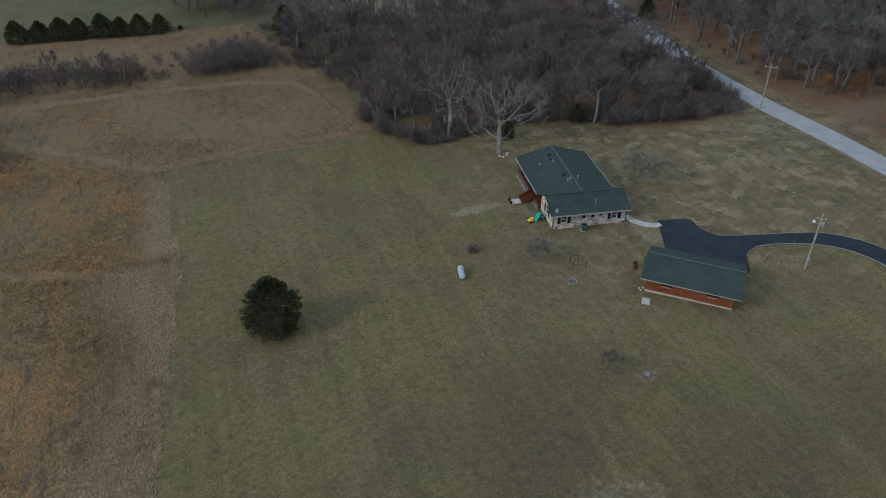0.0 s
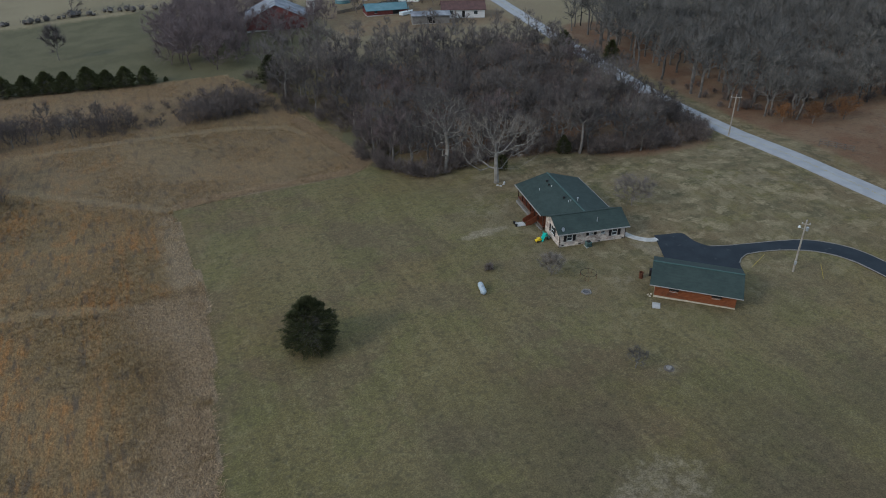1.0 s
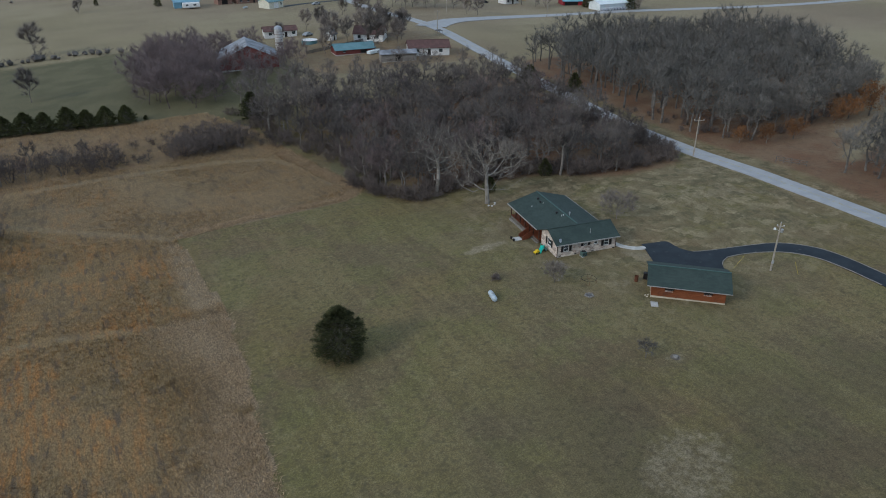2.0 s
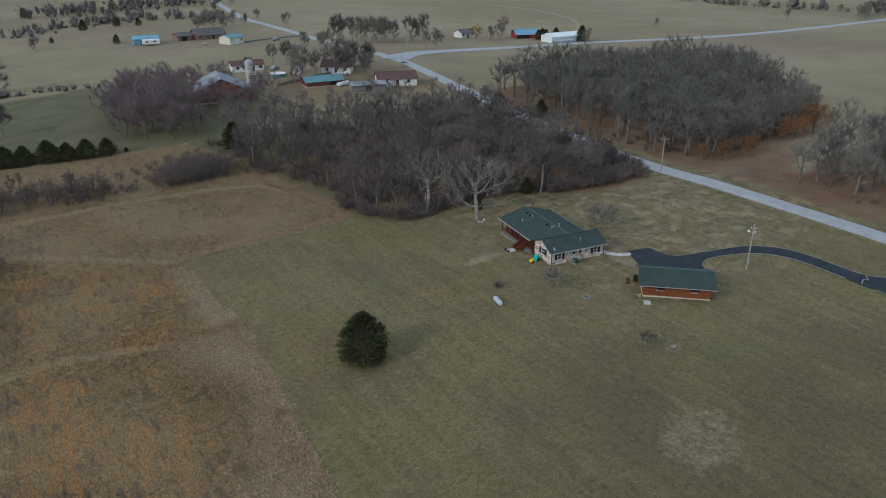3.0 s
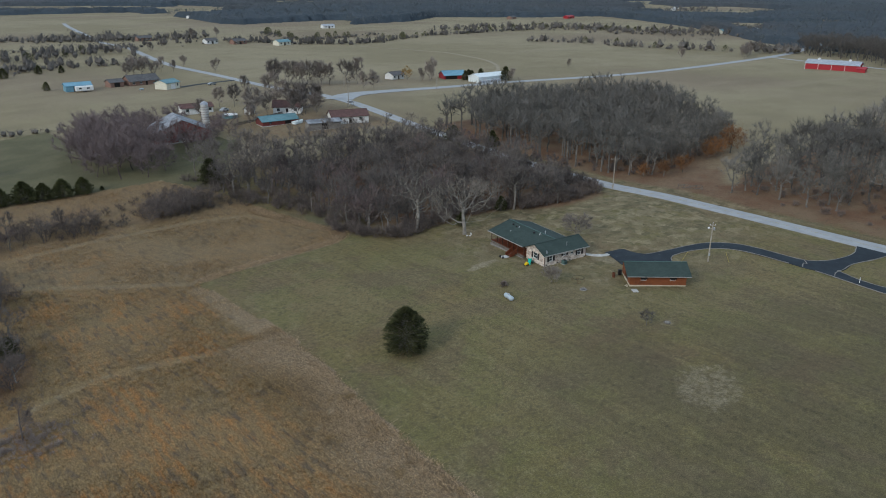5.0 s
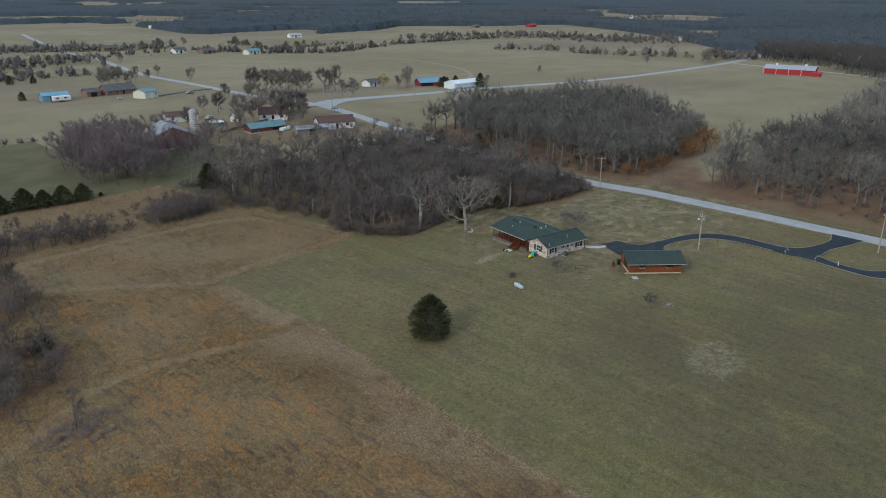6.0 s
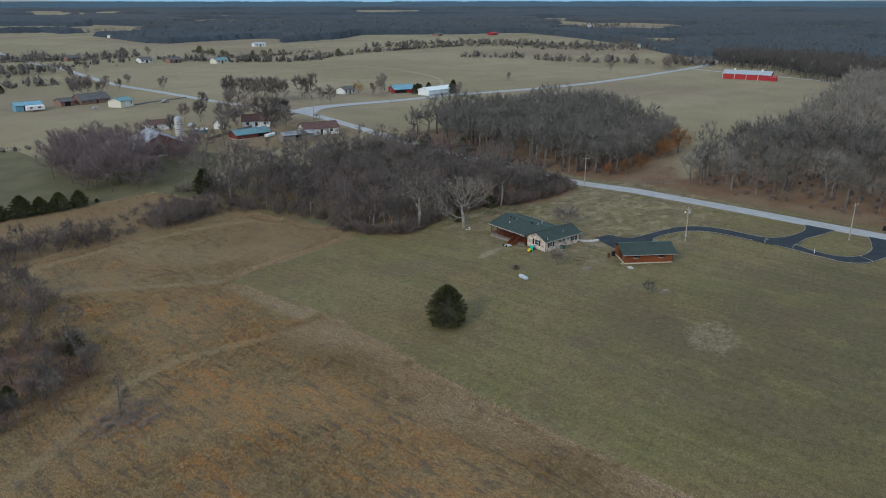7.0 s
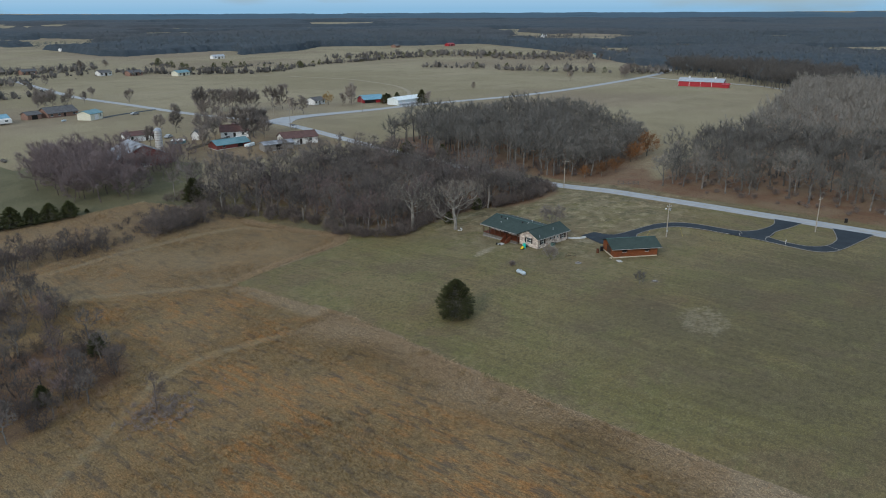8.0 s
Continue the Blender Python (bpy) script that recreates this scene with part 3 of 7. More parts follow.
patches = np.maximum(patches, 0.38 * tracks)
patches = np.maximum(patches, 0.5 * near_line(gx, gy, [(90.6, -60), (91.0, 60), (91.0, 85), (92.0, 104)], 0.6))
patches = np.maximum(patches, 0.4 * near_line(gx, gy, [(98.8, -60), (98.8, 85), (99.6, 104), (100.5, 125)], 0.7))
dry = smooth((gx - 18) / 35) * smooth((gy - 42) / 30)


def field_cover(x, y):
    """How worn the lawn is, how straw-pale and how rusty the field grass."""
    worn_ = smooth((70 - y - 0.55 * np.abs(x - 22)) / 40 + 0.15 * np.sin(x * 0.13) + 0.15 * np.sin(y * 0.17 + x * 0.05)) * smooth((x + 14) / 16)
    gap = -15.5 - x
    past_b = smooth((y - 88) / 5)
    pale_ = (1 - smooth((gap - 3 - 2.5 * np.sin(y * 0.15)) / 9)) * (1 - past_b)
    lobe = smooth((y - 121.3 - (-16.5 - x) * 0.78 + 6) / 9)
    pale_ = np.maximum(pale_, 0.3 * lobe)
    pale_ = np.maximum(pale_, 0.8 * (1 - smooth((gap - 1.5) / 2.5)) * past_b * (1 - smooth((y - 117) / 4)))
    pale_ = np.maximum(pale_, near_line(x, y, [(-14, 121.5), (-2.6, 122.6), (18, 123), (22.5, 127), (21, 134), (18, 150), (16, 158)], 1.9))
    rust_ = smooth((gap - 4) / 14) * (1 - 0.45 * lobe) * (1 - 0.6 * smooth((-x - 52) / 12) * smooth((y - 70) / 10))
    rust_ = np.maximum(rust_, 0.95 * past_b * smooth((gap - 1) / 3) * (1 - smooth((y - 112) / 8)) * (1 - smooth((gap - 18) / 14)))
    rust_ = rust_ * (1 - 0.6 * smooth((-x - 40) / 8) * past_b)
    rust_ = np.maximum(rust_, smooth(1.7 - np.hypot((x + 40) / 17, (y - 149 - 0.10 * (x + 40)) / 4.5)))
    return worn_, pale_, np.maximum(rust_, 0.25) * (1 - 0.8 * pale_)


cover_c = field_cover(gx, gy)
green = np.maximum(green, 0.9 * smooth(1.7 - np.hypot((gx - 24.5) / 2.2, (gy - 139.5) / 5.5)))
nx, ny = len(axis_x), len(axis_y)
idx = np.arange(nx * ny).reshape(ny, nx)
quads = np.stack([idx[:-1, :-1], idx[:-1, 1:], idx[1:, 1:], idx[1:, :-1]], -1).reshape(-1, 4)
me = mesh_from("ground", np.stack([gx, gy, gh], -1).reshape(-1, 3), quads, M_GROUND)
for name, (r_, g_, b_) in (("cover_a", (tall, litter, patches)), ("cover_b", (pasture, green, dry)), ("cover_c", cover_c)):
    at = me.color_attributes.new(name, "FLOAT_COLOR", "POINT")
    at.data.foreach_set("color", np.stack([r_, g_, b_, np.ones_like(r_)], -1).astype(np.float32).ravel())
me.polygons.foreach_set("use_smooth", [True] * len(me.polygons))
tagged(new("ground", me), "winter lawn, tall dry grass and tan pasture rolling to the horizon", "ground", kind="structure")

# ---- roads, drive and path ----
ROAD_LINE = [(93.13, -160), (93.13, -80), (93.43, 0), (93.83, 30), (93.93, 60), (93.83, 75), (93.93, 88), (94.73, 102), (95.13, 118), (96.13, 131), (99.13, 153), (102.13, 176), (107.55, 229), (111.05, 264), (114.05, 308), (117.55, 357), (119.05, 410), (118.55, 470), (124.55, 520), (133.55, 575), (141.55, 625), (143.05, 665), (145, 715), (160, 806), (189, 980), (205, 1060)]
SIDE_ROAD = [(110, 262.5), (117, 268.5), (128, 274.5), (150, 278), (175, 279), (218, 276.5), (255, 267.5), (300, 256), (351, 250), (430, 249), (519, 254), (600, 272)]
road = tagged(new("road", ribbon_mesh("road", ROAD_LINE, 5.0, 0.10, M_ROAD, step=4)), "worn pale grey county road running past the yard and woods", "road", kind="structure")
tagged(new("side_road", ribbon_mesh("side_road", SIDE_ROAD, [13.0, 9.0] + [6.0] * (len(SIDE_ROAD) - 2), 0.115, M_ROAD, step=5)), "pale grey side road leading off across the pastures", "road", kind="structure")
for off in (-0.16, 0.16):
    line = new("centre_line", ribbon_mesh("centre_line", [(x + off, y) for x, y in ROAD_LINE[:15]], 0.2, 0.108, M_LINE, thick=0.01, step=4))
    line.parent = road
    tagged(line, "faded yellow centre line")


def between(name, edge_a, edge_b, lift, mat, n=90, across=6):
    """A paved sheet between two edge lines, laid on the land."""
    rows_ = []
    for e in (edge_a, edge_b):
        p = np.array(curve_points(e, 0.6))
        s = np.concatenate([[0], np.cumsum(np.hypot(*np.diff(p, axis=0).T))])
        u = np.linspace(0, s[-1], n)
        rows_.append(np.stack([np.interp(u, s, p[:, 0]), np.interp(u, s, p[:, 1])], 1))
    t = np.linspace(0, 1, across)[None, :, None]
    grid = rows_[0][:, None] * (1 - t) + rows_[1][:, None] * t
    z = height_at(grid[..., 0], grid[..., 1]) + lift
    top = np.concatenate([grid, z[..., None]], -1)
    skirt_a, skirt_b = top[:, :1].copy(), top[:, -1:].copy()
    skirt_a[..., 2] -= 0.2
    skirt_b[..., 2] -= 0.2
    v = np.concatenate([skirt_a, top, skirt_b], 1)
    w = across + 2
    ids = np.arange(n * w).reshape(n, w)
    return mesh_from(name, v.reshape(-1, 3), np.stack([ids[:-1, :-1], ids[:-1, 1:], ids[1:, 1:], ids[1:, :-1]], -1).reshape(-1, 4), mat)


UPPER = [(51.7, 73.6), (54, 73), (56.0, 72.3), (56.0, 69.6), (57.0, 67.3), (59.5, 66.2), (66.5, 63.9), (70.9, 61.8), (74.2, 57.8), (75.3, 53), (75.4, 45), (76.6, 42.3), (80, 40), (86.2, 38.9), (91.6, 40.2)]
LOWER = [(48.6, 67.2), (49.2, 63.0), (52.0, 59.2), (55.4, 58.6), (57.4, 61.6), (60, 63.0), (65, 61.7), (69, 59.1), (71.3, 55.6), (72, 51), (72, 45), (72.2, 40.2), (75.6, 36.7), (80.5, 36.5), (86, 34.8), (91.6, 33.6)]
LOOP_IN = [(75.0, 37.3), (73.5, 33), (73.3, 28.0), (76, 24.5), (81.4, 23.6), (85.8, 24.6), (91.6, 26.6)]
LOOP_OUT = [(71.9, 40.0), (71.3, 34.5), (70.7, 30), (70.6, 25.5), (73, 22.2), (77.8, 20.4), (84.5, 19.0), (91.6, 17.6)]
tagged(new("driveway", between("driveway", UPPER, LOWER, 0.11, M_BLACKTOP, 120, 8)), "black sealed asphalt driveway curving from the road to a parking pad", "driveway", kind="structure")
tagged(new("driveway_loop", between("driveway_loop", LOOP_IN, LOOP_OUT, 0.118, M_BLACKTOP)), "black asphalt loop of the driveway round a grass island", "driveway", kind="structure")
for line in (UPPER[4:], LOWER[4:11], LOOP_IN + [], LOOP_OUT, LOWER[12:], [(75.4, 43.6), (74.2, 42.6), (73.9, 43.2), (72.0, 42.4)], [(71.3, 36.2), (73.4, 37.0), (75.4, 36.8)], [(76.2, 24.6), (75.2, 23.0), (74.6, 21.4)]):
    ob = new("driveway_edging", ribbon_mesh("driveway_edging", line, 0.16, 0.13, M_EDGING, thick=0.06, step=1.2, wobble=0.03, seed=len(line)))
    tagged(ob, "pale concrete edging strip along the driveway", "edging", kind="structure")
tagged(new("footpath", ribbon_mesh("footpath", [(47.9, 76.4), (48.3, 74.9), (49.1, 73.6), (50.2, 72.7), (51.4, 72.4)], 1.1, 0.10, M_CONCRETE, step=0.5)), "pale concrete footpath curving from house to driveway", "path", kind="structure")


# ---- trees ----
class Geo:
    """Grows a list of tapered tubes and thin blades."""

    def __init__(self):
        self.v, self.f, self.n = [], [], 0

    def tube(self, pts, radii, sides):
        pts = np.asarray(pts)
        d = np.gradient(pts, axis=0)
        d /= np.linalg.norm(d, axis=1)[:, None] + 1e-9
        ref = np.array([0.31, 0.95, 0.05]) if abs(d[0][1]) < 0.8 else np.array([1.0, 0, 0])
        a = np.cross(d, ref)
        a /= np.linalg.norm(a, axis=1)[:, None] + 1e-9
        b = np.cross(d, a)
        ang = np.arange(sides) * 2 * np.pi / sides
        ring = a[:, None] * np.cos(ang)[None, :, None] + b[:, None] * np.sin(ang)[None, :, None]
        self.v.append((pts[:, None] + ring * np.asarray(radii)[:, None, None]).reshape(-1, 3))
        for i in range(len(pts) - 1):
            for j in range(sides):
                k2 = (j + 1) % sides
                o = self.n + i * sides
                self.f.append((o + j, o + k2, o + sides + k2, o + sides + j))
        self.n += len(pts) * sides

    def blade(self, p, d, length, width, rng):
        side = np.cross(d, rng.normal(size=3))
        side *= width / 2 / (np.linalg.norm(side) + 1e-9)
        self.v.append(np.array([p - side, p + side, p + d * length]))
        self.f.append((self.n, self.n + 1, self.n + 2))
        self.n += 3

    def leaf(self, p, d, length, width, rng):
        side = np.cross(d, rng.normal(size=3))
        side *= width / 2 / (np.linalg.norm(side) + 1e-9)
        self.v.append(np.array([p, p + d * length * 0.45 + side, p + d * length, p + d * length * 0.45 - side]))
        self.f.append((self.n, self.n + 1, self.n + 2, self.n + 3))
        self.n += 4

    def arrays(self):
        return np.concatenate(self.v), (np.array([i for q in self.f for i in q]), np.array([len(q) for q in self.f]))


def unit(v):
    return v / (np.linalg.norm(v) + 1e-9)


def tilted(d, angle, rng):
    """d, tilted by about that angle to a random side."""
    return unit(d * math.cos(angle) + unit(np.cross(d, rng.normal(size=3))) * math.sin(angle))


def grow(wood, twig, rng, p, d, length, r, level, cfg):
    n = cfg.get("joints", 4) if level < 2 else 3
    pts, q, e = [p], p, d
    for _ in range(n):
        e = unit(e + rng.normal(size=3) * cfg["wobble"] * (cfg["stiff"] if level == 0 else 1.0) + np.array([0, 0, 0.2 if level == 0 else cfg["up"]]))
        q = q + e * length / n
        pts.append(q)
    radii = np.linspace(r, r * (0.55 if level == 0 else 0.35), n + 1)
    if level == cfg["levels"]:
        twig.blade(p, unit(pts[-1] - p), np.linalg.norm(pts[-1] - p), 2.2 * r, rng)
    else:
        (wood if level < cfg["wood"] else twig).tube(pts, radii, cfg["sides"][level])
    pts = np.array(pts)
    if level == cfg["levels"]:
        for _ in range(cfg["twigs"]):
            t = rng.uniform(0.15, 1.0)
            at = pts[int(min(n - 1, t * n))] + (pts[int(min(n - 1, t * n)) + 1] - pts[int(min(n - 1, t * n))]) * (t * n % 1)
            twig.blade(at, tilted(e, rng.uniform(0.2, 0.9), rng), length * rng.uniform(0.45, 0.95) + 0.25, cfg["width"] * rng.uniform(0.7, 1.3), rng)
        return
    count = cfg["kids"][level]
    for i in range(count):
        lo = cfg["bare"] if level == 0 else 0.25
        t = lo + (1 - lo) * (i + rng.uniform(0.2, 0.9)) / count
        k2 = int(min(n - 1, t * n))
        at = pts[k2] + (pts[k2 + 1] - pts[k2]) * min(1, t * n - k2)
        ang = rng.uniform(*cfg["fork"]) * (1.0 if t < 0.85 else 0.55)
        grow(wood, twig, rng, at, tilted(e, ang, rng), length * rng.uniform(*cfg["shrink"][level]) * (1.15 - 0.35 * t), r * (1 - 0.5 * t) * cfg.get("thick", 0.5), level + 1, cfg)


CFG = dict(levels=3, kids=[9, 6, 4], sides=[6, 4, 3, 3], twigs=6, width=0.042, wobble=0.18, up=0.045, bare=0.25, fork=(0.6, 1.2), shrink=[(0.5, 0.75), (0.5, 0.7), (0.45, 0.7)], wood=3, stiff=0.3)
LIGHT = dict(levels=2, kids=[9, 5], sides=[4, 3, 3], twigs=11, width=0.07, wobble=0.2, up=0.04, bare=0.26, fork=(0.6, 1.25), shrink=[(0.5, 0.75), (0.5, 0.75)], wood=2, stiff=0.3)


def bare_tree(seed, height, **over):
    """Verts and faces of a leafless tree about that high: its wood and its twigs."""
    rng = np.random.default_rng(seed)
    cfg = {**CFG, **over}
    wood, twig = Geo(), Geo()
    grow(wood, twig, rng, np.array([0, 0, -0.2]), unit(np.array([*rng.normal(0, 0.05, 2), 1])), height * 0.66, height * 0.019, 0, cfg)
    (wv, wf), (tv, tf) = wood.arrays(), twig.arrays()
    s = height / tv[:, 2].max()
    return wv * s, wf, tv * s, tf


def shrub(seed, height, stems=6, **over):
    """A many-stemmed thicket."""
    rng = np.random.default_rng(seed)
    cfg = {**LIGHT, "bare": 0.1, "kids": [6, 4], "twigs": 7, "width": 0.05, "fork": (0.4, 1.1), **over}
    wood, twig = Geo(), Geo()
    for i in range(stems):
        a = rng.uniform(0, 6.28)
        foot = np.array([math.cos(a), math.sin(a), 0]) * rng.uniform(0, 0.25) * height
        grow(wood, twig, rng, foot + np.array([0, 0, -0.1]), unit(np.array([math.cos(a) * 0.5, math.sin(a) * 0.5, rng.uniform(0.6, 1.2)])), height * 0.55, height * 0.012, 0, cfg)
    (wv, wf), (tv, tf) = wood.arrays(), twig.arrays()
    s = height / tv[:, 2].max()
    return wv * s, wf, tv * s, tf


def crown_tree(seed, height, spread=0.34, base=0.25, ends=90, twigs=9, width=0.045, reach=1.1, girth=0.019, lobes=7, sides=3, lift=0.25):
    """A leafless tree with a rounded, lobed crown: limbs branch towards points of the crown, each ending in a fan of twigs."""
    rng = np.random.default_rng(seed)
    lean = rng.normal(0, 0.03, 2) * height
    stem = [np.array([lean[0] * t + rng.normal(0, 0.008) * height * (t > 0), lean[1] * t + rng.normal(0, 0.008) * height * (t > 0), height * (base * 0.9 + 0.22) * t - 0.2]) for t in np.linspace(0, 1, 5)]
    mid, half, wide = height * (1 + base) / 2, height * (1 - base) / 2, spread * height
    blobs = []
    for i in range(lobes):
        a, up = i * 2.4 + rng.uniform(-0.4, 0.4), rng.uniform(-0.75, 0.85)
        q = 0.55 * math.sqrt(max(0.1, 1 - up * up))
        blobs.append((np.array([math.cos(a) * q * wide, math.sin(a) * q * wide, mid + up * half * 0.55]), rng.uniform(0.42, 0.62)))
    goals = []
    for i in range(ends):
        c, q = blobs[i % lobes]
        d = unit(rng.normal(size=3) + np.array([0, 0, 0.35]))
        goals.append(c + d * q * rng.uniform(0.5, 1.0) ** 0.6 * np.array([wide, wide, half]))
    foot = np.array([0, 0, height * base * 0.7])
    goals.sort(key=lambda p: np.linalg.norm(p - foot))
    nodes, up_of, run = [stem[0]], [-1], [0.0]
    for p in stem[1:]:
        run.append(run[-1] + np.linalg.norm(p - nodes[-1]))
        nodes.append(p)
        up_of.append(len(nodes) - 2)
    chains = []
    for g in goals:
        at = np.array(nodes)
        gap = np.linalg.norm(at - g, axis=1)
        cost = gap + 0.42 * np.array(run) + 2.0 * np.maximum(0, at[:, 2] - g[2] + 0.25 * gap)
        cost[:2] += 99
        k2 = int(np.argmin(cost))
        chain, bow = [k2], np.array([0, 0, -lift * 0.3 * gap[k2]]) + rng.normal(0, 0.07 * gap[k2], 3)
        for t in (0.5, 1.0):
            nodes.append(at[k2] + (g - at[k2]) * t + bow * math.sin(math.pi * t) + rng.normal(0, 0.03, 3) * gap[k2] * (t < 1))
            up_of.append(chain[-1])
            run.append(run[chain[-1]] + gap[k2] * 0.5)
            chain.append(len(nodes) - 1)
        chains.append(chain)
    load = np.zeros(len(nodes))
    for chain in chains:
        k2 = chain[-1]
        while k2 >= 0:
            load[k2] += 1
            k2 = up_of[k2]
    radius = girth * height * (np.maximum(load, 0.4) / ends) ** (1 / 1.75)
    wood, twig = Geo(), Geo()
    wood.tube(stem, [radius[0] * 1.25] + [radius[i] for i in range(1, 5)], 7)
    centre = np.array([0, 0, mid - 0.35 * half])
    for chain in chains:
        pts = [nodes[k2] for k2 in chain]
        wood.tube(pts, [min(radius[chain[0]], radius[chain[1]] * 1.1), radius[chain[1]], radius[chain[2]] * 0.5], sides)
        out, along = unit(pts[-1] - centre), unit(pts[-1] - pts[-2])
        for i in range(twigs):
            t = rng.uniform(0.0, 1.0) ** 0.7
            p = pts[1] + (pts[2] - pts[1]) * t if i % 4 else pts[0] + (pts[1] - pts[0]) * (0.5 + 0.5 * t)
            twig.blade(p, unit(out * 0.7 + along * 0.6 + rng.normal(0, 0.62, 3) + np.array([0, 0, 0.12])), reach * rng.uniform(0.5, 1.15), width * rng.uniform(0.7, 1.3), rng)
    (wv, wf), (tv, tf) = wood.arrays(), twig.arrays()
    s = height / tv[:, 2].max()
    return wv * s, wf, tv * s, tf


def cedar(seed, height, radius, limbs=170, sprays=34, lump=0.16, belly=0.3, size=1.0, slim=1.0, plume=1.0):
    """A dense evergreen: a trunk, limbs in all directions and flat needle sprays along them."""
    rng = np.random.default_rng(seed)
    wood, needle = Geo(), Geo()
    wood.tube([(0, 0, -0.2), (0, 0, height * 0.5), (0, 0, height * 0.93)], [height * 0.028, height * 0.018, 0.02], 6)
    lobes = rng.uniform(0, 6.28, 5)
    for i in range(limbs):
        t = (i + rng.uniform(0, 1)) / limbs
        z = height * (0.03 + 0.93 * t**0.9)
        u = z / height
        prof = min(1.0, 0.8 + 0.2 * u / belly) if u < belly else max(0.03, 1 - ((u - belly) / (1 - belly)) ** 1.45)
        a = i * 2.399963 + rng.normal(0, 0.25)
        reach = radius * prof * (1 + lump * math.sin(3 * a + lobes[0] + 5 * u) + lump * 0.6 * math.sin(5 * a + lobes[1]) + rng.normal(0, 0.045))
        d = np.array([math.cos(a), math.sin(a), 0.05 + 0.9 * u * u])
        foot, tip = np.array([0, 0, z * 0.93]), np.array([math.cos(a) * reach, math.sin(a) * reach, z + reach * (0.02 + 0.35 * u) * rng.uniform(0.2, 1.2)])
        mid = (foot + tip) / 2 + np.array([0, 0, -0.08 * reach])
        wood.tube([foot, mid, tip], [0.05, 0.03, 0.008], 3)
        across = unit(np.cross(tip - foot, np.array([0, 0, 1.0])))
        for j in range(sprays):
            s = rng.uniform(0.3, 1.0) ** 0.7
            fan = rng.uniform(-1, 1) * (1.08 - s) * 0.42 * reach * plume
            at = foot + (tip - foot) * s + across * fan + np.array([0, 0, -0.12 * abs(fan) + rng.normal(0, 0.05)]) + rng.normal(0, 0.03, 3)
            dd = unit(unit(tip - foot) * 0.9 + across * np.sign(fan) * 0.55 + rng.normal(0, 0.28, 3) + np.array([0, 0, 0.18]))
            needle.leaf(at, dd, size * rng.uniform(0.28, 0.62) * (0.6 + height / 18), size * slim * rng.uniform(0.12, 0.26) * (0.6 + height / 18), rng)
    return (*wood.arrays(), *needle.arrays())


def tree_thing(name, geo, m, mats, label, category, group="", crown="crown"):
    ob = thing(name, m, label, category, group)
    for pname, v, f, mat in (("trunk", geo[0], geo[1], mats[0]), (crown, geo[2], geo[3], mats[1])):
        c = new(pname, mesh_from(pname, v, f, mat))
        c.parent = ob
    return ob


def placed(proto, rows):
    """Copies of a thing at (x, y, size, turn)."""
    for x, y, s, turn in rows:
        c = copy_thing(proto, on_ground(x, y, turn))
        c.scale = (s, s, s)


def scatter(poly, gap, seed, keep=None):
    """Points in a polygon, at least about gap apart: jittered grid."""
    rng = np.random.default_rng(seed)
    xs, ys = zip(*poly)
    x, y = np.meshgrid(np.arange(min(xs), max(xs), gap), np.arange(min(ys), max(ys), gap))
    x = (x + (np.arange(x.shape[0]) % 2)[:, None] * gap / 2).ravel()
    y = y.ravel()
    x, y = x + rng.uniform(-0.42, 0.42, x.size) * gap, y + rng.uniform(-0.42, 0.42, y.size) * gap
    ok = inside(x, y, poly)
    if keep is not None:
        ok &= keep(x, y)
    return x[ok], y[ok]


def joined(name, kinds, x, y, sizes, seed, mats, label, category, sink=0.0):
    """Many copies of a few (wood, twig) shapes in one mesh."""
    rng = np.random.default_rng(seed)
    vs, loops, counts, slots, n = [], [], [], [], 0
    z = height_at(x, y) - sink
    pick = rng.integers(0, len(kinds), len(x))
    turn = rng.uniform(0, 6.28, len(x))
    for i in range(len(x)):
        wv, wf, tv, tf = kinds[pick[i]]
        c_, s_ = math.cos(turn[i]), math.sin(turn[i])
        rot = np.array([[c_, s_, 0], [-s_, c_, 0], [0, 0, 1]]) * sizes[i]
        for v, f, slot in ((wv, wf, 0), (tv, tf, 1)):
            vs.append(v @ rot + (x[i], y[i], z[i]))
            loops.append(f[0] + n)
            counts.append(f[1])
            slots.append(np.full(len(f[1]), slot))
            n += len(v)
    me = mesh_from(name, np.concatenate(vs), (np.concatenate(loops), np.concatenate(counts)), mats)
    me.polygons.foreach_set("material_index", np.concatenate(slots).astype(np.int32))
    return tagged(new(name, me), label, category, kind="stuff")


rng = np.random.default_rng(11)
# the big pale tree at the corner of the woods
tree_thing("sycamore_tree", crown_tree(21, 15.0, 0.50, 0.13, 260, 16, 0.028, 1.2, 0.024, 10, 4, 0.5), on_ground(39.7, 103.2), (M_PALE, M_PALE_TWIG), "large bare sycamore with pale spreading limbs", "tree", "sycamores")
tree_thing("sycamore_tree", crown_tree(25, 15.5, 0.42, 0.22, 220, 14, 0.028, 1.2, 0.023, 9, 4, 0.5), on_ground(34.0, 113.0), (M_PALE, M_PALE_TWIG), "tall bare sycamore with pale limbs in the woods", "tree", "sycamores")
# the cedar on the lawn
lawn_cedar = cedar(5, 7.5, 3.5, limbs=330, sprays=95, lump=0.06, belly=0.34, size=0.75, slim=0.42, plume=0.8)
tree_thing("cedar_tree", lawn_cedar, on_ground(-3.35, 69.35), (M_BARK, M_NEEDLE), "dense dark green cedar standing alone on the winter lawn", "tree", crown="foliage")

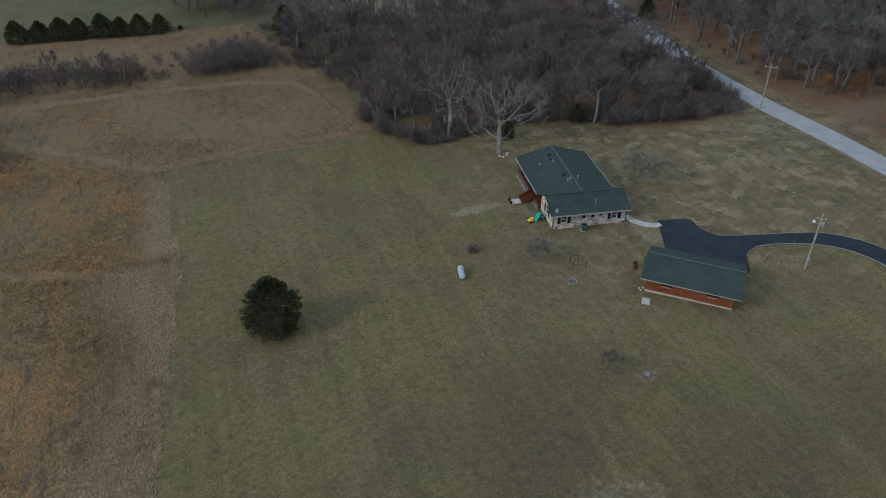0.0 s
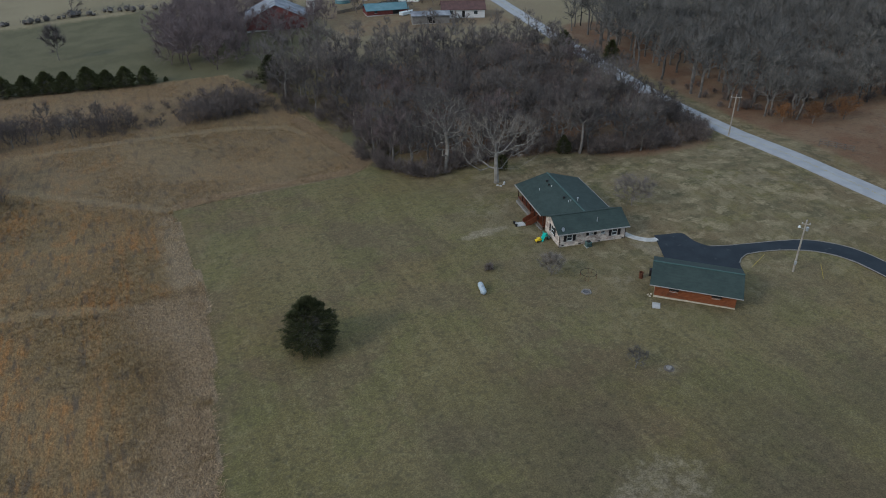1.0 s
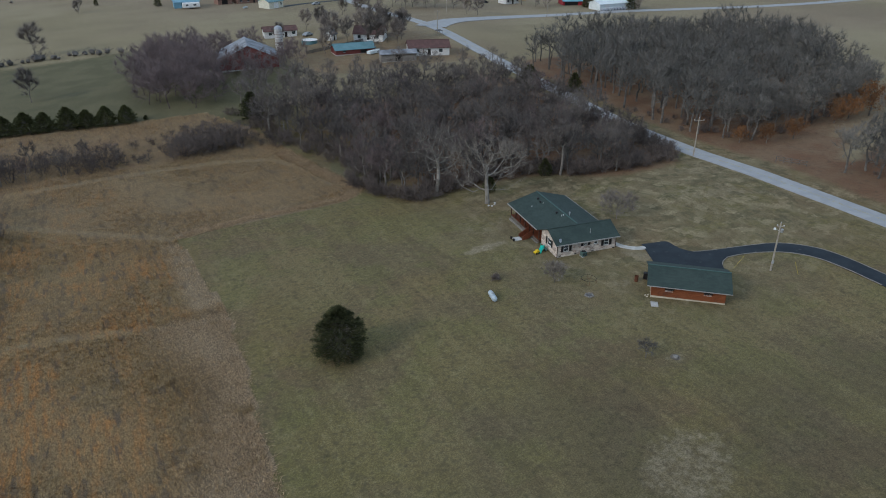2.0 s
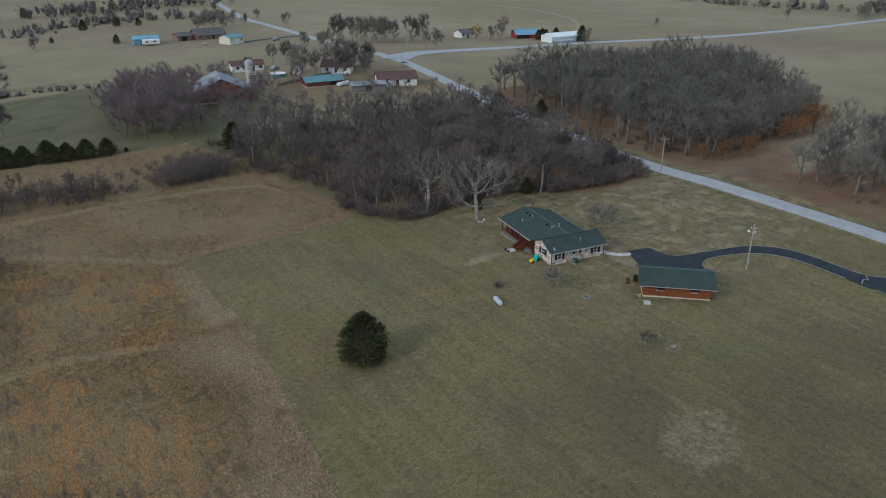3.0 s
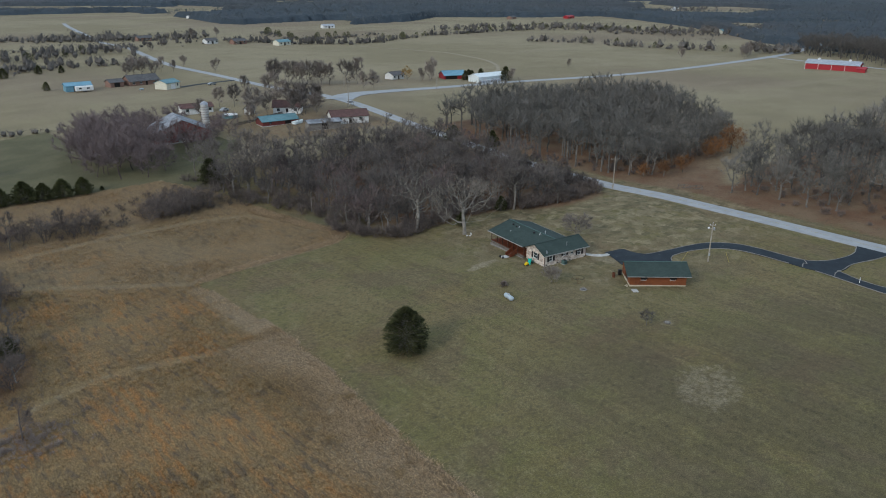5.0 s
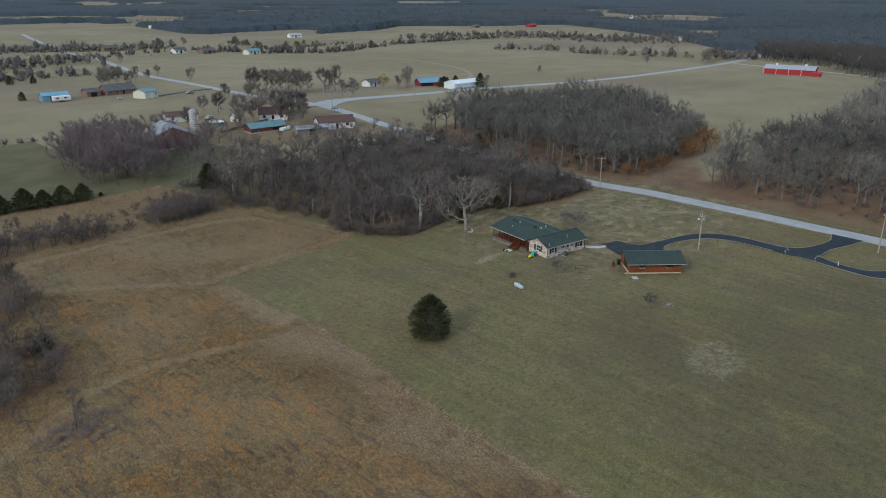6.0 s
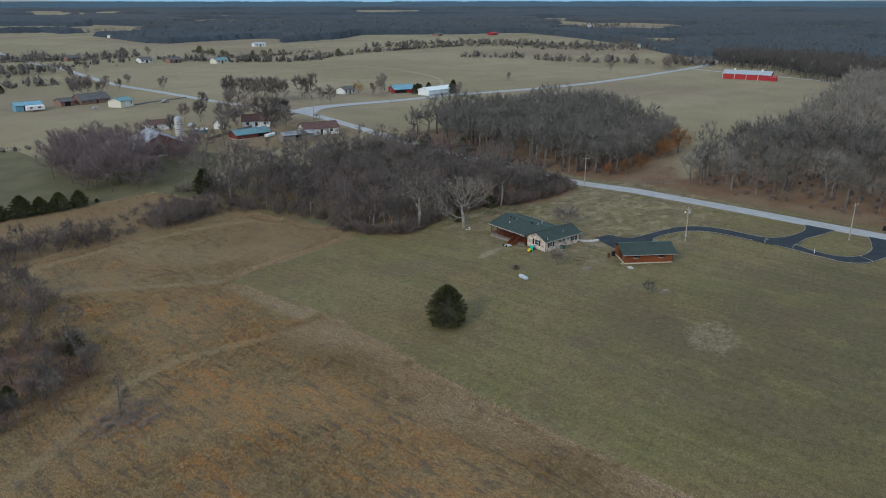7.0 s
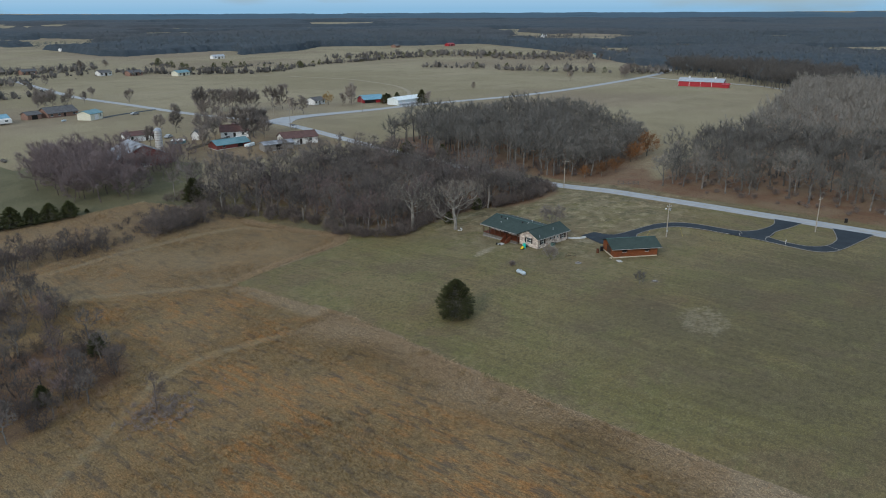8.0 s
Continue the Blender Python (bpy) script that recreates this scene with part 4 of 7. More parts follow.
# woods behind the house, tree by tree along their near side
full = [crown_tree(100 + i, 11 + (i % 3) * 1.2, 0.30 + 0.03 * (i % 4), 0.16 + 0.06 * (i % 3), 80, 24, 0.042, 1.75) for i in range(7)]
protos = []
for i, g_ in enumerate(full):
    twig_mat = (M_TWIG, M_TWIG_RED, M_TWIG, M_BRUSH, M_TWIG, M_TWIG, M_TWIG)[i]
    protos.append(tree_thing("bare_tree", g_, on_ground(*((33, 119), (45, 121), (57, 121), (66, 120), (74, 122), (80, 124), (28, 128))[i]), (M_BARK, twig_mat), "leafless grey-brown woodland tree in a dense winter wood", "tree", "woodland trees"))
ax, ay = scatter(WOODS_A, 5.0, 3, lambda x, y: (np.hypot(x - 39.7, y - 103.2) > 11) & (np.hypot(x - 34.5, y - 112) > 3.5))
order = np.argsort(ay - 0.2 * np.abs(ax - 55))
near_n = 190


def low_east(x):
    """The wood grows lower towards the road."""
    return 1 - 0.20 * smooth((x - 60) / 16)


for j, i in enumerate(order[:near_n]):
    placed(protos[int(rng.integers(0, 7))], [(ax[i], ay[i], rng.uniform(0.66, 1.1) * low_east(ax[i]), rng.uniform(0, 360))])
thin_far = [crown_tree(220 + i, 11 + (i % 3), 0.30, 0.2 + 0.07 * (i % 3), 26, 20, 0.085, 2.2) for i in range(5)]
thin = [crown_tree(200 + i, 11 + (i % 3), 0.28 + 0.03 * (i % 3), 0.2 + 0.07 * (i % 3), 38, 22, 0.062, 2.0) for i in range(6)]
bushes = [shrub(300 + i, 3.0 + 0.35 * i, 7, levels=1, kids=[8], twigs=8, width=0.06, shrink=[(0.55, 0.9)]) for i in range(5)]
rest = order[near_n:]
joined("woodland", thin, ax[rest], ay[rest], rng.uniform(0.7, 1.1, len(rest)) * low_east(ax[rest]), 5, (M_BARK, M_TWIG), "dense leafless winter woodland in the draw", "woods")
ux, uy = scatter(WOODS_A, 8.0, 8)
front = np.array(curve_points(WOODS_A[:11], 1.6))
r2 = np.random.default_rng(18)
front = np.concatenate([front + r2.normal(0, 0.8, front.shape) + (0, 1.5), front + r2.normal(0, 1.0, front.shape) + (0, 4.0)])
west_side = np.array(curve_points([(23, 127), (24, 136), (23, 146), (19, 163), (13, 176), (13, 192)], 2.4))
front = np.concatenate([front, west_side + r2.normal(0, 1.2, west_side.shape) + (1.5, 0), west_side + r2.normal(0, 1.4, west_side.shape) + (5.0, 0)])
ux, uy = np.concatenate([ux, front[:, 0]]), np.concatenate([uy, front[:, 1]])
joined("undergrowth", bushes, ux, uy, rng.uniform(0.6, 1.25, len(ux)), 6, (M_BRUSH, M_BRUSH), "tangled bare undergrowth between the woodland trees", "undergrowth")

# woods over the road: greyer hardwoods
oaks = [tree_thing("bare_tree", full[i], on_ground(*((112, 110), (128, 106), (146, 109), (168, 116))[i]), (M_BARK, M_TWIG_OAK), "leafless grey hardwood with a rounded crown across the road", "tree", "roadside hardwoods") for i in range(4)]
bx, by = scatter(WOODS_B, 5.2, 12)
first = np.argsort(by - 0.25 * bx)[:45]
for i in first:
    placed(oaks[int(rng.integers(0, 4))], [(bx[i], by[i], rng.uniform(0.75, 1.15), rng.uniform(0, 360))])
last = np.setdiff1d(np.arange(len(bx)), first)
joined("roadside_woods", thin_far, bx[last], by[last], rng.uniform(1.0, 1.4, len(last)), 15, (M_BARK, M_TWIG_OAK), "bare hardwood trees in a thick stand across the road", "woods")
cx, cy = scatter(WOODS_C, 6.6, 14, lambda x, y: (x < 190) & (y > -25))
first = np.argsort(cx - 0.15 * cy)[:45]
for i in first:
    placed(oaks[int(rng.integers(0, 4))], [(cx[i], cy[i], rng.uniform(0.8, 1.2), rng.uniform(0, 360))])
last = np.setdiff1d(np.arange(len(cx)), first)
joined("eastern_woods", thin_far, cx[last], cy[last], rng.uniform(0.95, 1.35, len(last)), 16, (M_BARK, M_TWIG_OAK), "open leafless hardwood stand over rust-brown leaf litter", "woods")

cx, cy = scatter(WOODS_C, 7.8, 17, lambda x, y: (x >= 190) & (x < 440) & (y > -10))
joined("eastern_woods", [crown_tree(230 + i, 12, 0.32, 0.22, 16, 16, 0.13, 2.6) for i in range(4)], cx, cy, rng.uniform(0.95, 1.35, len(cx)), 19, (M_BARK, M_TWIG_OAK), "far side of the leafless hardwood stand", "woods")

ex, ey = scatter([(106, 20), (108, 78), (125, 84), (150, 86), (150, 40), (140, -10), (110, -10)], 6.0, 44)
joined("undergrowth", bushes, ex, ey, rng.uniform(0.3, 0.7, len(ex)), 45, (M_BRUSH, M_BRUSH), "thin brown undergrowth below the hardwoods", "undergrowth")
ex, ey = scatter([(103, 112), (116, 103), (150, 107), (176, 118), (170, 130), (120, 122), (104, 140)], 4.5, 46)
joined("undergrowth", bushes, ex, ey, rng.uniform(0.4, 0.8, len(ex)), 47, (M_BRUSH, M_BRUSH), "bare undergrowth along the front of the stand", "undergrowth")

# rust-leaved trees at the stand's edge
rust = None
for x, y, h in ((157, 104, 9.5), (143, 104, 6.0), (114, 100.5, 5.0), (122, 99.5, 5.5), (150, 105, 6.5), (109, 104, 4.5)):
    if rust is None:
        g_ = crown_tree(77, 6.0, 0.42, 0.08, 60, 12, 0.05, 0.7)
        lf = Geo()
        r2 = np.random.default_rng(9)
        tips = g_[2][r2.integers(0, len(g_[2]), 1900)]
        for p in tips:
            lf.leaf(p + r2.normal(0, 0.22, 3), unit(r2.normal(size=3)), r2.uniform(0.18, 0.34), 0.16, r2)
        rust = tree_thing("oak_tree", (g_[0], g_[1], *lf.arrays()), on_ground(x, y), (M_BARK, M_LEAF_RUST), "young oak still holding rust-brown leaves at the wood's edge", "tree", "rust-leaved oaks", "foliage")
        rust.scale = (h / 6, h / 6, h / 6)
    else:
        placed(rust, [(x, y, h / 6, x * 7)])

# cedars: the row at the far field's edge and the ones in the woods
row_cedar = tree_thing("cedar_tree", cedar(31, 4.6, 2.4, 170, 26, 0.16, 0.2, 1.1, 0.95), on_ground(-14.0, 199.5), (M_BARK, M_NEEDLE), "dark green cedar in a row at the pasture edge", "tree", "row of cedars", "foliage")
placed(row_cedar, [(-19.0, 200.2, 1.1, 40), (-23.5, 201.5, 1.0, 100), (-28, 202.8, 1.25, 150), (-33.5, 204.0, 1.1, 210), (-38, 205, 1.2, 290), (-43, 206, 1.1, 30), (-48.5, 207, 1.2, 130), (-9.2, 199.5, 0.25, 60)])
wood_cedar = tree_thing("cedar_tree", cedar(33, 7.6, 3.0, 160, 26, 0.2, 0.22, 1.1, 0.95), on_ground(15.8, 184.0), (M_BARK, M_NEEDLE), "dark cedar among leafless woodland trees", "tree", "woodland cedars", "foliage")
placed(wood_cedar, [(57.8, 109.8, 0.5, 30), (93.5, 168, 1.0, 60), (104, 160, 0.75, 10), (43.5, 108.5, 0.42, 80)])

# shrubs, saplings and small trees about the yard
tree_thing("small_tree", crown_tree(52, 6.2, 0.52, 0.10, 130, 30, 0.026, 1.4, 0.014, lift=0.0), on_ground(55.2, 84.0), (M_TWIG_FARM, M_TWIG_FARM), "small bare ornamental tree on the lawn behind the house", "tree")
tree_thing("small_tree", crown_tree(53, 3.9, 0.72, 0.06, 120, 26, 0.04, 1.0, 0.018), on_ground(31.2, 70.0), (M_BARK, M_PALE_TWIG), "low spreading bare fruit tree near the fire pit", "tree")
tree_thing("sapling", crown_tree(54, 3.3, 0.40, 0.1, 58, 12, 0.041, 0.8, 0.02), on_ground(29.6, 48.4), (M_BARK, M_BARK), "thin bare sapling on the open lawn", "sapling")
bush = tree_thing("bush", shrub(61, 1.3, 8, width=0.03), on_ground(24.3, 75.4), (M_BRUSH, M_BRUSH), "small round leafless bush on the lawn", "bush")
tree_thing("small_tree", bare_tree(55, 6.8, kids=[11, 5, 3], bare=0.3, twigs=6, width=0.035, fork=(0.5, 1.0), shrink=[(0.3, 0.5), (0.5, 0.7), (0.45, 0.7)]), on_ground(-53.7, 86.4), (M_BRUSH, M_BRUSH), "thin bare tree rising from a briar patch in the tall grass", "tree")
r2 = np.random.default_rng(71)
bx2 = r2.normal(0, 1, (150, 2)) * (3.4, 2.6)
briar = [shrub(62 + i, 0.8, 4, levels=1, kids=[5], twigs=5, width=0.022, fork=(0.5, 1.3), shrink=[(0.6, 1.0)]) for i in range(3)]
joined("briar_patch", briar, -53.2 + bx2[:, 0], 86.0 + bx2[:, 1], r2.uniform(0.6, 1.4, 150), 72, (M_BRIAR, M_BRIAR), "low grey briar patch in the dry grass", "briars")

# brush clumps west and north of the field
brushy = [shrub(330 + i, 3.4 + 0.4 * i, 6, levels=2, kids=[5, 4], twigs=6, width=0.034, shrink=[(0.5, 0.85), (0.5, 0.8)]) for i in range(4)]
sx, sy = scatter(CLUMP, 4.4, 21)
joined("field_thicket", brushy, sx, sy, rng.uniform(0.7, 1.4, len(sx)), 22, (M_BRUSH, M_BRUSH), "dark tangled thicket of bare brush in the field", "thicket")
for i, (x_, y_) in enumerate(zip(*scatter(CLUMP, 5.5, 51))):
    placed(protos[i % 7], [(x_, y_, rng.uniform(0.35, 0.6), rng.uniform(0, 360))])
placed(wood_cedar, [(-50.0, 111.5, 0.55, 10), (-63.5, 101.5, 0.45, 80)])
CLUMP2 = [(-90, 128), (-58, 130), (-46, 128), (-42, 138), (-44, 152), (-58, 158), (-90, 150)]
sx, sy = scatter(CLUMP2, 4.6, 23)
joined("field_thicket", brushy, sx, sy, rng.uniform(0.7, 1.3, len(sx)), 24, (M_BRUSH, M_BRUSH), "bare brush along the edge of the tall grass", "thicket")
for i, (x_, y_) in enumerate(zip(*scatter(CLUMP2, 6.0, 52))):
    placed(protos[i % 7], [(x_, y_, rng.uniform(0.4, 0.65), rng.uniform(0, 360))])
NORTH = [(-120, 160), (-60, 163), (-40, 166), (-17, 168), (-17, 175), (-40, 182), (-120, 184)]
sx, sy = scatter(NORTH, 4.4, 25)
joined("hedgerow", brushy, sx, sy, rng.uniform(0.9, 1.6, len(sx)), 26, (M_BRUSH, M_BRUSH), "grey hedgerow of bare brush beyond the field", "hedgerow")
NORTH2 = [(-8, 165), (-4, 164), (6, 165), (9, 170), (2, 176), (-7, 173)]
sx, sy = scatter(NORTH2, 2.6, 27)
joined("hedgerow", brushy, sx, sy, rng.uniform(1.0, 1.7, len(sx)), 28, (M_BRUSH, M_BRUSH), "clump of bare brush at the field's head", "hedgerow")
sx, sy = scatter([(-30, 163.5), (-8, 165), (18, 162), (15, 178), (6, 190), (-14, 178), (-30, 170)], 3.6, 31)
joined("hedgerow", brushy, sx, sy, rng.uniform(0.35, 0.75, len(sx)), 32, (M_BRUSH, M_BRUSH), "low bare brush at the head of the field", "hedgerow")
nsx, nsy = scatter([(-120, 162), (-18, 168), (-18, 176), (-120, 180)], 7.0, 29)
for x_, y_ in zip(nsx, nsy):
    placed(protos[int(rng.integers(0, 7))], [(x_, y_, rng.uniform(0.4, 0.62), rng.uniform(0, 360))])

# tall dry grass of the field
def tufts(name, x, y, tall_, seed, spread, label, wide=None):
    r2 = np.random.default_rng(seed)
    n = len(x)
    z = height_at(x, y)
    v = np.empty((n, 3, 3, 3))
    for b_ in range(3):
        a = r2.uniform(0, 6.28, n)
        lean = r2.normal(0, spread, (n, 2))
        w = (tall_ if wide is None else wide) * r2.uniform(0.06, 0.15, n)
        jx, jy = x + r2.normal(0, 0.2, n), y + r2.normal(0, 0.2, n)
        h = tall_ * r2.uniform(0.6, 1.25, n)
        v[:, b_, 0] = np.stack([jx - np.cos(a) * w, jy - np.sin(a) * w, z - 0.05], -1)
        v[:, b_, 1] = np.stack([jx + np.cos(a) * w, jy + np.sin(a) * w, z - 0.05], -1)
        v[:, b_, 2] = np.stack([jx + lean[:, 0] * h, jy + lean[:, 1] * h, z + h], -1)
    me = mesh_from(name, v.reshape(-1, 3), np.arange(n * 9).reshape(-1, 3), M_GRASS)
    at = me.color_attributes.new("cover_c", "FLOAT_COLOR", "POINT")
    rgb = np.repeat(np.stack([*field_cover(x, y), np.ones(n)], -1), 9, 0)
    at.data.foreach_set("color", rgb.astype(np.float32).ravel())
    return tagged(new(name, me), label, "grass", kind="stuff")


r2 = np.random.default_rng(40)
fx, fy = r2.uniform(-110, 26, 215000), r2.uniform(0, 200, 215000)
keep_it = (inside(fx, fy, FIELD) | inside(fx, fy, BRUSH_STRIP)) & (r2.uniform(0, 1, fx.size) > np.maximum.reduce([near_line(fx, fy, t, 1.1) for t in (TRACK_A, TRACK_B, TRACK_C)]) * 0.97)
keep_it &= (fy < 165) | (r2.uniform(0, 1, fx.size) > 0.5)
fx, fy = fx[keep_it], fy[keep_it]
heights = 0.26 + 0.22 * smooth((np.sin(fx * 0.21 + 2 * np.sin(fy * 0.09)) + np.sin(fy * 0.17 + fx * 0.05)) / 3 + 0.5)
edge_gap = np.min([np.hypot(fx - ex, fy - ey) for ex, ey in curve_points(FIELD[1:7], 2.0)], 0)
heights = heights * (1 + 0.45 * smooth(1.4 - edge_gap / 2.5))
nx_, ny_ = r2.uniform(-27, -12.5, 30000), r2.uniform(14, 92, 30000)
by_edge = inside(nx_, ny_, FIELD) & (r2.uniform(0, 1, nx_.size) > smooth((-18.5 - nx_) / 8) * 0.85)
tufts("straw_grass", nx_[by_edge], ny_[by_edge], np.full(int(by_edge.sum()), 0.16), 43, 3.2, "pale matted straw grass along the lawn edge", 0.36)
ex_, ey_ = r2.uniform(-14, 25, 26000), r2.uniform(121, 160, 26000)
by_wood = inside(ex_, ey_, FIELD) & (near_line(ex_, ey_, [(-14, 121.5), (-2.6, 122.6), (18, 123), (22.5, 127), (21, 134), (18, 150), (16, 158)], 1.7) > 0.4)
tufts("straw_grass", ex_[by_wood], ey_[by_wood], np.full(int(by_wood.sum()), 0.3), 44, 2.4, "pale matted straw grass along the woods", 0.5)
tufts("tall_grass", fx, fy, heights * 0.6, 41, 1.2, "dry tan and rust-coloured grass standing knee high", heights * 0.9)


# ---- the house ----
def wall_panel(length, height, holes, thick=0.2):
    """An upright wall along x from 0, outer face at y = 0, with rectangular openings (x0, x1, z0, z1) cut through it."""
    xs = sorted({0, length, *[h[0] for h in holes], *[h[1] for h in holes]})
    zs = sorted({0, height, *[h[2] for h in holes], *[h[3] for h in holes]})
    bm = bmesh.new()
    made = {}

    def corner(i, j, y):
        if (i, j, y) not in made:
            made[i, j, y] = bm.verts.new((xs[i], y, zs[j]))
        return made[i, j, y]

    def solid(i, j):
        if not (0 <= i < len(xs) - 1 and 0 <= j < len(zs) - 1):
            return False
        cx_, cz_ = (xs[i] + xs[i + 1]) / 2, (zs[j] + zs[j + 1]) / 2
        return not any(h[0] < cx_ < h[1] and h[2] < cz_ < h[3] for h in holes)

    for i in range(len(xs) - 1):
        for j in range(len(zs) - 1):
            if not solid(i, j):
                continue
            for y in (0, thick):
                bm.faces.new([corner(i, j, y), corner(i + 1, j, y), corner(i + 1, j + 1, y), corner(i, j + 1, y)])
            for di, dj, (a, b_) in ((-1, 0, ((0, 0), (0, 1))), (1, 0, ((1, 0), (1, 1))), (0, -1, ((0, 0), (1, 0))), (0, 1, ((0, 1), (1, 1)))):
                if not solid(i + di, j + dj):
                    bm.faces.new([corner(i + a[0], j + a[1], 0), corner(i + b_[0], j + b_[1], 0), corner(i + b_[0], j + b_[1], thick), corner(i + a[0], j + a[1], thick)])
    return bm


def moved(bm, m):
    bm.transform(m)
    return bm


def gable(points, thick, m):
    """An upright plate from (x, z) outline points, with its outer face at y = 0."""
    bm = bmesh.new()
    f_ = [bm.verts.new((x, 0, z)) for x, z in points]
    b_ = [bm.verts.new((x, thick, z)) for x, z in points]
    bm.faces.new(f_)
    bm.faces.new(b_[::-1])
    for i in range(len(points)):
        j = (i + 1) % len(points)
        bm.faces.new((f_[i], b_[i], b_[j], f_[j]))
    return moved(bm, m)


def window_part(parent, m, w, h, shutters=True, mullion=True):
    """A sash window in an opening w by h whose lower left outer corner is at m, with dark shutters beside it."""
    t = 0.07
    fr = part("window", moved(boxes((0, w, 0.03, 0.12, 0, t), (0, w, 0.03, 0.12, h - t, h), (0, t, 0.03, 0.12, t, h - t), (w - t, w, 0.03, 0.12, t, h - t)), m), M_WHITE, parent, "white-framed sash window")
    part("pane", moved(boxes((t, w - t, 0.07, 0.085, t, h - t)), m), M_GLASS, fr)
    if mullion:
        part("sash_bar", moved(boxes((t, w - t, 0.04, 0.10, h / 2 - 0.03, h / 2 + 0.03)), m), M_WHITE, fr)
    part("sill", moved(boxes((-0.05, w + 0.05, -0.06, 0.05, -0.07, -0.002)), m), M_CONCRETE, fr)
    if shutters:
        for x0 in (-0.50, w + 0.06):
            bm = boxes((x0, x0 + 0.44, -0.05, -0.003, -0.02, h + 0.02))
            for i in range(9):
                z = 0.06 + i * (h - 0.1) / 9
                box(bm, x0 + 0.06, x0 + 0.38, -0.065, -0.045, z, z + 0.07)
            part("shutter", moved(bm, m), M_BLACK, fr, "black louvred shutter")
    return fr


HX, HY, HT = 36.55, 76.6, -9.0
house = thing("house", pose(HX, HY, gz(HX, HY) - 0.02, 0, 0, HT), "single-storey ranch house with pinkish stone walls and dark green roof", "house")
W, D, EAVE, RIDGE = 10.65, 5.7, 2.42, 3.98
FAR, PORCH, EAST = 17.7, 2.7, 10.4
front_holes = [(1.15, 2.05, 0.9, 2.05), (4.75, 5.45, 1.45, 1.88), (6.65, 7.35, 1.45, 1.88), (8.5, 9.4, 0.9, 2.05)]
part("wall_front", wall_panel(W, EAVE, front_holes), M_VENEER, house, "stone veneer front wall with two shuttered windows")
for x0, x1, z0, z1 in front_holes:
    wide_one = x1 - x0 > 0.7
    window_part(house, pose(x0, 0, z0), x1 - x0, z1 - z0, wide_one, wide_one)
west_m = pose(0, D, 0, 0, 0, -90)
west_holes = [(2.2, 3.5, 0.9, 2.15)]
part("wall_west", moved(wall_panel(D - 0.2, EAVE, west_holes), west_m), M_VENEER, house, "stone veneer gable wall")
window_part(house, west_m @ pose(2.2, 0, 0.9), 1.3, 1.25)
part("gable_west", gable([(0, EAVE), (D, EAVE), (D / 2, RIDGE - 0.12)], 0.2, west_m), M_VENEER, house)
part("wall_east", moved(wall_panel(D - 0.2, EAVE, [(2.0, 3.0, 0.95, 2.1)]), pose(W, 0.2, 0, 0, 0, 90)), M_VENEER, house)
window_part(house, pose(W, 0.2, 0, 0, 0, 90) @ pose(2.0, 0, 0.95), 1.0, 1.15)
part("gable_east", gable([(0, EAVE), (D, EAVE), (D / 2, RIDGE - 0.12)], 0.2, pose(W, 0, 0, 0, 0, 90)), M_VENEER, house)
# porch wall, set back under the main roof, and the far and eastern walls
pm = pose(PORCH, FAR, 0, 0, 0, -90)
porch_holes = [(1.6, 2.6, 1.2, 2.3), (4.2, 6.0, 0.55, 2.35), (8.2, 9.2, 1.2, 2.3)]
part("wall_porch", moved(wall_panel(FAR - D, EAVE + 0.9, porch_holes), pm), M_DECK_DARK, house, "dark brown board wall behind the porch")
for x0, x1, z0, z1 in (porch_holes[0], porch_holes[2]):
    window_part(house, pm @ pose(x0, 0, z0), x1 - x0, z1 - z0, False)
door = part("glass_door", moved(boxes((4.2, 4.3, 0.04, 0.12, 0.55, 2.35), (5.9, 6.0, 0.04, 0.12, 0.55, 2.35), (5.06, 5.14, 0.04, 0.12, 0.55, 2.35), (4.3, 5.9, 0.04, 0.12, 2.27, 2.35)), pm), M_WHITE, house, "white sliding glass door")
part("pane", moved(boxes((4.3, 5.9, 0.07, 0.085, 0.55, 2.27)), pm), M_GLASS, door)
part("wall_north", moved(wall_panel(EAST - PORCH, EAVE, [(3.0, 4.0, 1.0, 2.1)]), pose(EAST, FAR, 0, 0, 0, 180)), M_VENEER, house)
window_part(house, pose(EAST, FAR, 0, 0, 0, 180) @ pose(3.0, 0, 1.0), 1.0, 1.1)
part("gable_north", gable([(-0.3, EAVE), (EAST + 0.3, EAVE), (EAST / 2, RIDGE - 0.15)], 0.15, pose(EAST, FAR, 0, 0, 0, 180)), M_VINYL, house)
part("wall_east", moved(wall_panel(FAR - D - 0.2, EAVE, [(2.0, 3.0, 1.0, 2.1), (5.0, 5.95, 0.2, 2.25), (8.4, 9.4, 1.0, 2.1)]), pose(EAST, D, 0, 0, 0, 90)), M_VENEER, house)
for x0 in (2.0, 8.4):
    window_part(house, pose(EAST, D, 0, 0, 0, 90) @ pose(x0, 0, 1.0), 1.0, 1.1)
part("front_door", moved(boxes((5.0, 5.95, 0.05, 0.1, 0.2, 2.25)), pose(EAST, D, 0, 0, 0, 90)), M_DECK_DARK, house)
